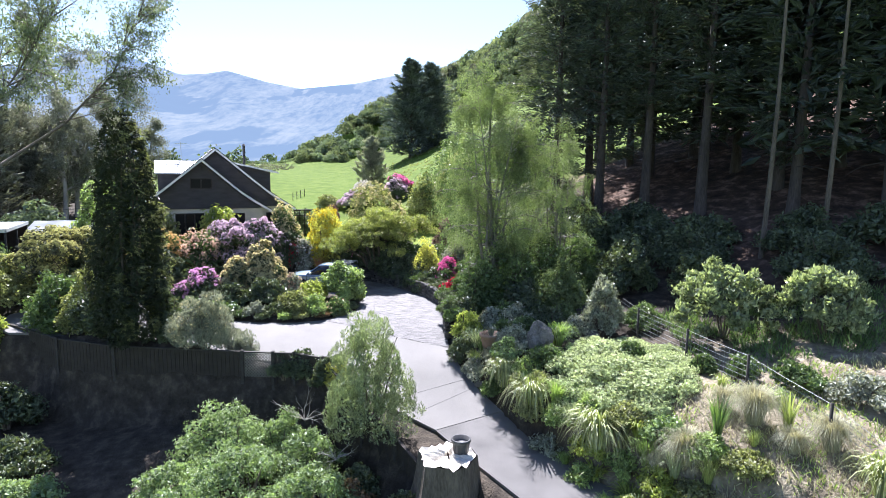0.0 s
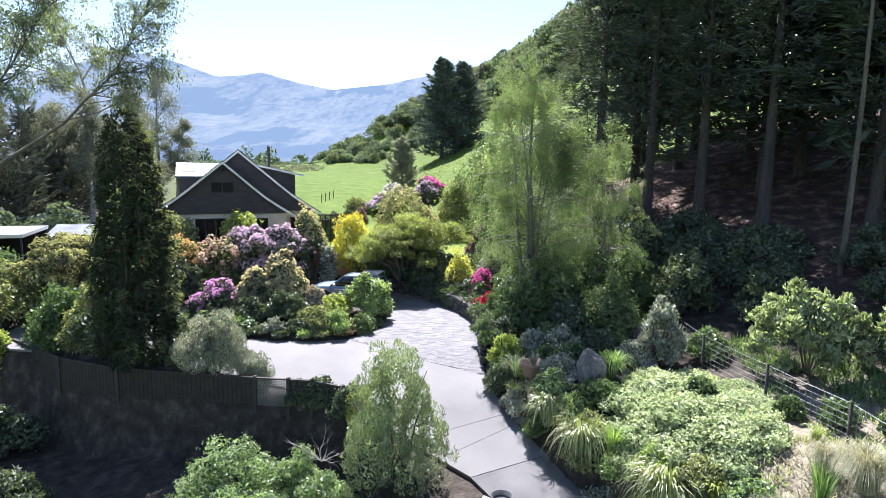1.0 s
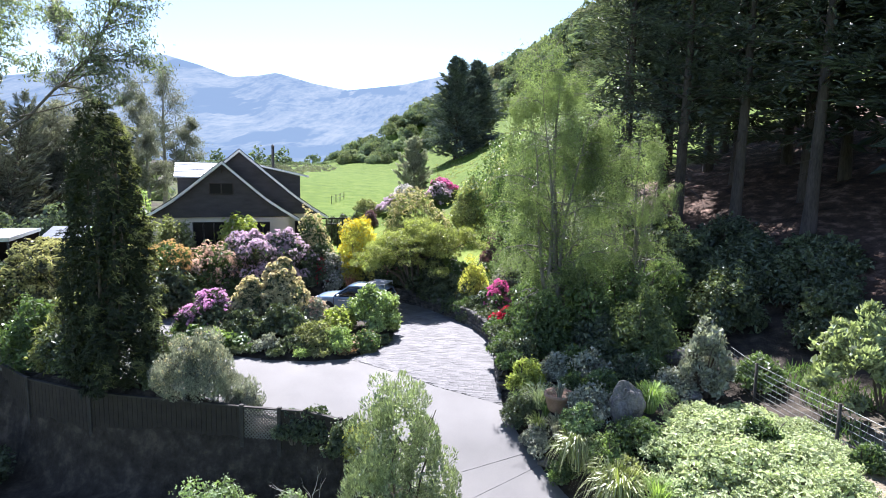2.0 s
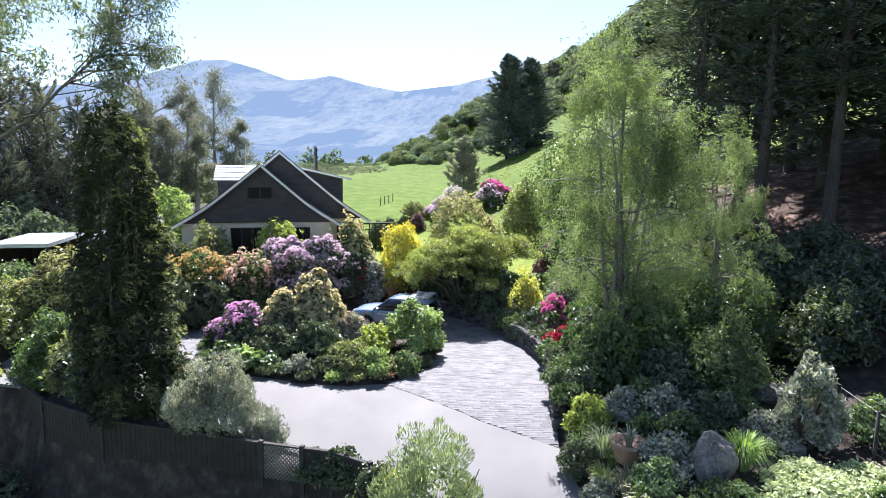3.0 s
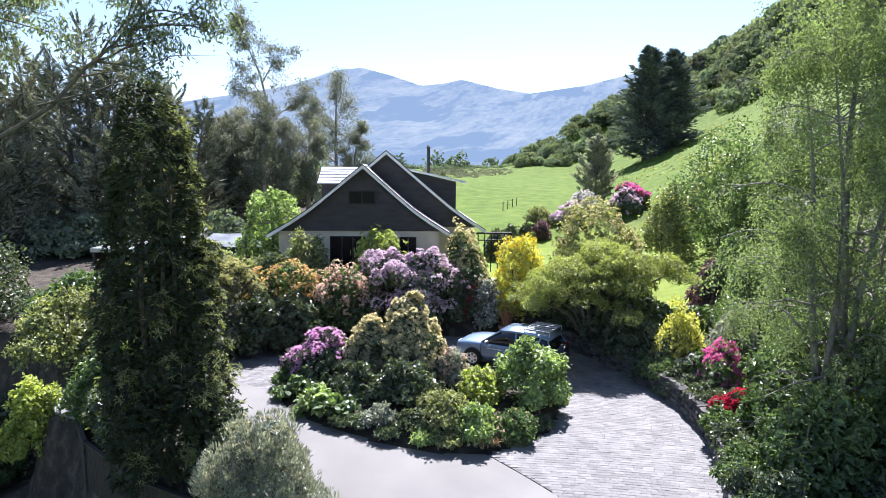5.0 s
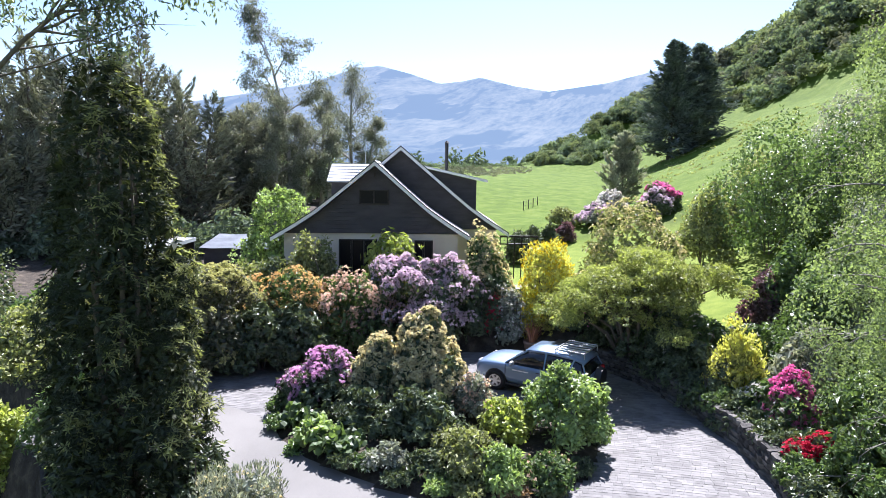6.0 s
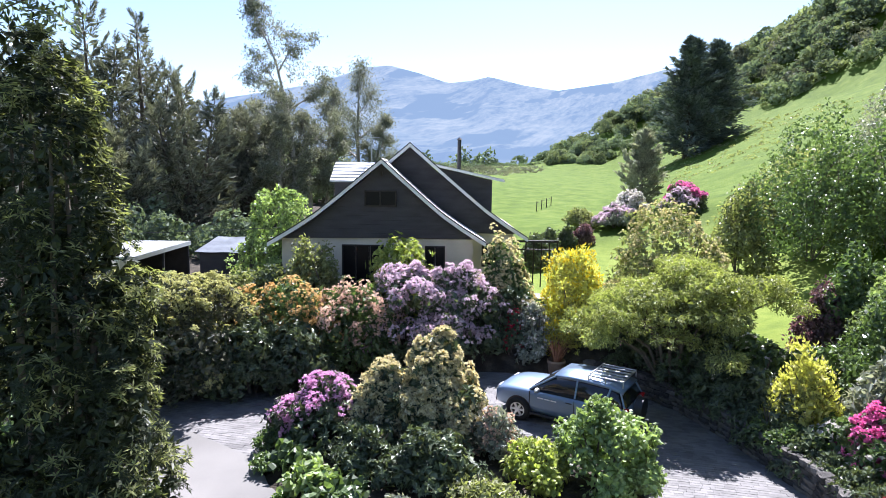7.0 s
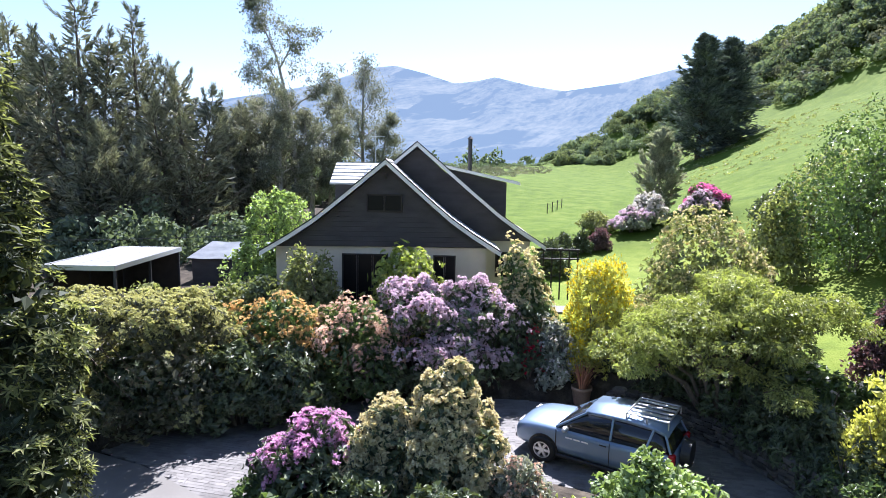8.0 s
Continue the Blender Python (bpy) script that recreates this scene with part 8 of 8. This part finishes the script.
def wire_fence():
    e = thing("wire_fence", "post and wire garden fence with netting below the pines", "fence", (8.2, 20, ground_z(8.2, 20)))
    pts = [(9.9, 12.0), (9.4, 14.5), (8.85, 17.4), (8.2, 20.1), (7.5, 22.9), (7.1, 25.5)]
    o = Vector(e.location)
    for x, y in pts:
        z = ground_z(x, y)
        V, F = tube_np([[(np.array([x, y, z - 0.3]) - np.array(o), 0.045), (np.array([x, y, z + 1.15]) - np.array(o), 0.042), (np.array([x, y, z + 1.16]) - np.array(o), 0.002)]], 8)
        mesh_np("post", V, F, M_FENCE, e, True)
    for k in range(7):
        path = []
        for (xa, ya), (xb, yb) in zip(pts[:-1], pts[1:]):
            for t in (0, 0.5):
                x, y = xa + (xb - xa) * t, ya + (yb - ya) * t
                za, zb = ground_z(xa, ya), ground_z(xb, yb)
                path.append((np.array([x, y, za + (zb - za) * t + 0.12 + k * 0.165 - (0.02 if t else 0)]) - np.array(o), 0.006))
        V, F = tube_np([path], 4)
        mesh_np("wire", V, F, M_WIRE, e)
    stays = []
    for (xa, ya), (xb, yb) in zip(pts[:-1], pts[1:]):
        for k in range(1, 14):
            t = k / 14
            z = ground_z(xa, ya) * (1 - t) + ground_z(xb, yb) * t
            q2 = np.array([xa + (xb - xa) * t, ya + (yb - ya) * t, z]) - np.array(o)
            stays.append([(q2 + np.array([0, 0, 0.12]), 0.003), (q2 + np.array([0, 0, 1.1]), 0.003)])
    V, F = tube_np(stays, 3)
    mesh_np("netting", V, F, M_WIRE, e)


wire_fence()


def lattice_fence():
    """The boarded fence along the top of the bank, with a lattice bay and ivy over its end."""
    e = thing("garden_fence", "low weathered board fence with a lattice bay along the bank", "fence", (-7.84, 22.1, -1.4))
    o = Vector(e.location)
    line = FENCE_LINE[1:]
    for i, ((xa, ya), (xb, yb)) in enumerate(zip(line[:-1], line[1:])):
        ln = math.hypot(xb - xa, yb - ya); ang = math.atan2(yb - ya, xb - xa)
        topz = lambda y: -0.1 if y > 21.6 else float(np.interp(y, [17, 18, 19.1, 21.6], [-1.9, -1.45, -0.95, -0.1]))
        za, zb = topz(ya), topz(yb)
        M = Matrix.Translation(Vector((xa, ya, 0)) - o) @ Matrix.Rotation(ang, 4, "Z")
        n = max(1, int(ln / 0.16))
        lattice = i == 3
        bm = bmesh.new(); box(bm, -0.06, 0.06, -0.06, 0.06, za - 1.7, za + 0.06, M, 0.01); part("post", bm, M_FENCE, e)
        if lattice:
            bm = bmesh.new()
            for s in (1, -1):
                for k in range(-8, int(ln / 0.11) + 8):
                    x0 = k * 0.11
                    a, b = max(0, x0), min(ln, x0 + 0.9)
                    if b - a < 0.05:
                        continue
                    z0, z1 = (za - 0.95 + (a - x0), za - 0.95 + (b - x0)) if s > 0 else (za - 0.05 - (a - x0), za - 0.05 - (b - x0))
                    mid = Matrix.Translation(((a + b) / 2, s * 0.008, (z0 + z1) / 2)) @ Matrix.Rotation(-s * math.pi / 4, 4, "Y")
                    L = (b - a) * math.sqrt(2) / 2
                    box(bm, -L, L, -0.006, 0.006, -0.016, 0.016, M @ mid)
            part("lattice", bm, M_LATTICE, e)
        else:
            for k in range(n):
                t = (k + 0.5) / n
                zt = za + (zb - za) * t
                bm = bmesh.new()
                x0 = k * ln / n
                box(bm, x0 + 0.006, x0 + ln / n - 0.006, -0.012, 0.012, zt - 1.25, zt - 0.03 - 0.02 * random.random(), M)
                part("board", bm, M_DARKWOOD, e)
        bm = bmesh.new()
        vs = box(bm, 0, ln, -0.05, 0.05, -0.03, 0.015)
        for v in vs:
            v.co.z += za + (zb - za) * v.co.x / ln
        bmesh.ops.transform(bm, matrix=M, verts=bm.verts[:])
        part("top_rail", bm, M_FENCE, e)


lattice_fence()
for x, y, w, h in ((-5.9, 22.0, 0.65, 0.95), (-5.0, 21.85, 0.9, 1.1), (-4.1, 21.2, 0.7, 1.2), (-3.3, 20.0, 0.8, 0.9)):
    shrub("ivy", "ivy tumbling over the top of the fence", x, y, w, 0.35, h, "dark", 3000, 0.06, 0.05, "single", 10, z=-1.05, category="climber", group="ivy on the fence")
shrub("golden_shrub", "small golden-leaved shrub at the fence end", -3.7, 21.0, 0.55, 0.5, 1.1, "gold", 2200, 0.07, 0.035, "single", 8, z=-1.0)


def field_fence():
    e = thing("field_fence", "old post and rail fence across the pasture", "fence", at_uv(11.6, 66, ground_z(*at_uv(11.6, 66)[:2])))
    o = np.array(e.location)
    prev = None
    for k in range(4):
        u, v = 11.6 + k * 0.85, 66 + k * 1.6
        x, y, _ = at_uv(u, v)
        z = ground_z(x, y)
        p = np.array([x, y, z]) - o
        V, F = tube_np([[(p + np.array([0, 0, -0.2]), 0.06), (p + np.array([0, 0, 1.1]), 0.055)]], 6)
        mesh_np("post", V, F, M_FENCE, e)
        if prev is not None:
            V, F = tube_np([[(prev + np.array([0, 0, hh]), 0.02), (p + np.array([0, 0, hh]), 0.02)] for hh in (0.5, 0.95)], 4)
            mesh_np("rail", V, F, M_FENCE, e)
        prev = p


field_fence()


def power_line():
    a, b = Vector(at_uv(-30, 26, 3.6)), Vector(at_uv(-6.8, 24.4, 4.2))
    path = []
    for k in range(25):
        t = k / 24
        p = a.lerp(b, t)
        path.append((np.array([p.x, p.y, p.z - 0.9 * 4 * t * (1 - t) * 0.3]), 0.012))
    V, F = tube_np([path], 5)
    tagged(mesh_np("power_line", V, F, M_BLACK, None, True), "thin black service cable running to the house", "cable")


power_line()


def small_deck():
    """Pale paved step at the lawn's edge."""
    x, y, _ = at_uv(5.2, 25.2)
    bm = bmesh.new()
    box(bm, -0.9, 0.9, -0.6, 0.6, -0.2, 0.08, bevel=0.02)
    ob = part("garden_step", bm, M_CONC)
    ob.matrix_world = Matrix.Translation((x, y, ground_z(x, y))) @ Matrix.Rotation(0.4, 4, "Z")
    tagged(ob, "pale concrete step at the edge of the lawn", "step")


small_deck()

# ---- stone retaining wall along the turning circle ----
WALL_LINE = [(0.28, 24.6), (0.22, 25.5), (0.24, 27.4), (0.02, 29.6), (-0.72, 31.75), (-1.93, 33.75), (-3.55, 35.76), (-4.97, 36.68), (-6.6, 37.05)]


def stone_wall():
    core = thing("stone_wall", "low curved dry stone retaining wall", "wall", (0.2, 28, 0), kind="structure")
    o = Vector(core.location)
    seg = []
    total = 0
    for a, b in zip(WALL_LINE[:-1], WALL_LINE[1:]):
        ln = math.hypot(b[0] - a[0], b[1] - a[1])
        seg.append((total, ln, a, b)); total += ln

    def along(s):
        for s0, ln, a, b in seg:
            if s <= s0 + ln or (s0, ln, a, b) == seg[-1]:
                t = (s - s0) / ln
                return a[0] + (b[0] - a[0]) * t, a[1] + (b[1] - a[1]) * t, math.atan2(b[1] - a[1], b[0] - a[0])
    rs = random.Random(8)
    kinds = []
    for k in range(10):
        bm = bmesh.new()
        bmesh.ops.create_cube(bm, size=1.0)
        bmesh.ops.bevel(bm, geom=bm.edges[:], offset=0.16, segments=1, affect="EDGES")
        for v in bm.verts:
            v.co += Vector((rs.uniform(-0.1, 0.1), rs.uniform(-0.1, 0.1), rs.uniform(-0.1, 0.1)))
        me = bpy.data.meshes.new("stone"); bm.to_mesh(me); bm.free(); me.materials.append(M_WALLSTONE)
        kinds.append(me)
    z = -0.06
    while z < 0.62:
        hgt = rs.uniform(0.12, 0.17)
        s = rs.uniform(0, 0.2)
        while s < total - 0.1:
            w = rs.uniform(0.19, 0.42)
            x, y, a = along(min(s + w / 2, total))
            ob = new("stone", kinds[rs.randrange(10)])
            ob.parent = core
            zb = float(drive_z(y))
            ob.matrix_basis = Matrix.Translation(Vector((x + rs.uniform(-0.02, 0.02), y, zb + z + hgt / 2)) - o) @ Matrix.Rotation(a + rs.uniform(-0.08, 0.08), 4, "Z") @ Matrix.Diagonal((w * 1.0, 0.34, hgt * 1.06, 1))
            s += w
        z += hgt
    paths = [[(np.array([*along(s)[:2], 0.22]) - np.array(o) + np.array([0.12, 0.06, 0]), 0.2) for s in np.linspace(0, total, 40)]]
    V, F = tube_np(paths, 8)
    mesh_np("core", V, F, M_SAND, core)


stone_wall()

# ---- stone pavers of the turning circle ----
def pavers():
    host = thing("stone_paving", "pale stone setts laid in courses round the turning circle", "paving", (-3, 29, 0), kind="structure")
    o = Vector(host.location)
    rs = random.Random(11)
    area = [(0.12, 23.9), (0.02, 25.5), (0.04, 27.4), (-0.18, 29.5), (-0.92, 31.6), (-2.1, 33.55), (-3.7, 35.5), (-5, 36.4), (-7, 36.85), (-9.2, 36.5), (-12, 35.3), (-14.4, 33.7), (-16.4, 31.5), (-17.4, 29.15), (-16, 29.02), (-12.72, 28.3),
            (-13.45, 30), (-12.85, 31.25), (-11, 31.98), (-8.4, 32.38), (-5.6, 32.08), (-4.34, 31.26), (-3.88, 29.8), (-4.03, 28.4), (-4.9, 27.1), (-5.2, 26.88), (-4.33, 26.36), (-3.43, 25.81), (-2.48, 25.26), (-1.88, 24.83), (-1.08, 24.47)]
    kinds = []
    for k in range(8):
        bm = bmesh.new()
        bmesh.ops.create_cube(bm, size=1.0)
        tops = [v for v in bm.verts if v.co.z > 0]
        bmesh.ops.bevel(bm, geom=[e for e in bm.edges if all(v.co.z > 0 for v in e.verts)], offset=0.022, segments=1, affect="EDGES")
        for v in bm.verts:
            v.co.x += rs.uniform(-0.012, 0.012); v.co.y += rs.uniform(-0.02, 0.02)
        me = bpy.data.meshes.new("paver"); bm.to_mesh(me); bm.free(); me.materials.append(M_PAVE)
        kinds.append(me)
    spots = []
    tilt = 0.16
    c, s = math.cos(tilt), math.sin(tilt)
    w0 = 0.108
    for r in np.arange(-16, 16, w0):
        t = -22 + rs.uniform(0, 0.3)
        while t < 22:
            ln = rs.uniform(0.16, 0.30)
            q2 = t + ln / 2
            bend = 0.012 * (q2 - 2) ** 2 if q2 > -6 else 0.012 * 64 - 0.19 * (q2 + 6) * 0
            x, y = -3 + q2 * c - (r + w0 / 2 - bend) * s, 29 + q2 * s + (r + w0 / 2 - bend) * c
            spots.append((x, y, ln, math.atan2(s, c) - (0.024 * (q2 - 2) if q2 > -6 else 0)))
            t += ln
    P = np.array([(a, b) for a, b, _, _ in spots])
    d = poly_dist(P[:, 0], P[:, 1], area)
    inside = [(sp, dd) for sp, dd in zip(spots, d) if dd < 0.09]
    inside.sort(key=lambda q2: abs(q2[0][0] + 1.5) * 0.6 + q2[0][1])
    V, F, base = [], [], 0
    for k, ((x, y, ln, a), dd) in enumerate(inside):
        kind = kinds[rs.randrange(8)]
        z = float(drive_z(y))
        pitch = math.atan2(float(drive_z(y + 0.2)) - float(drive_z(y - 0.2)), 0.4)
        M = Matrix.Translation(Vector((x, y, z - 0.03 + rs.uniform(-0.0025, 0.0025))) - o) @ Matrix.Rotation(pitch, 4, "X") @ Matrix.Rotation(a, 4, "Z") @ Matrix.Diagonal((ln - 0.004, w0 - 0.0055, 0.07, 1))
        if k < 300:
            ob = new("paver", kind)
            ob.parent = host
            ob.matrix_basis = M
        else:
            co = np.array([M @ v.co for v in kind.vertices])
            V.append(co)
            F += [tuple(base + i for i in f.vertices) for f in kind.polygons]
            base += len(co)
    me = bpy.data.meshes.new("pavers")
    me.from_pydata(np.concatenate(V).tolist(), [], F)
    me.materials.append(M_PAVE)
    ob = new("pavers", me)
    ob.parent = host
    tagged(ob, "the rest of the stone setts", kind="stuff")


pavers()
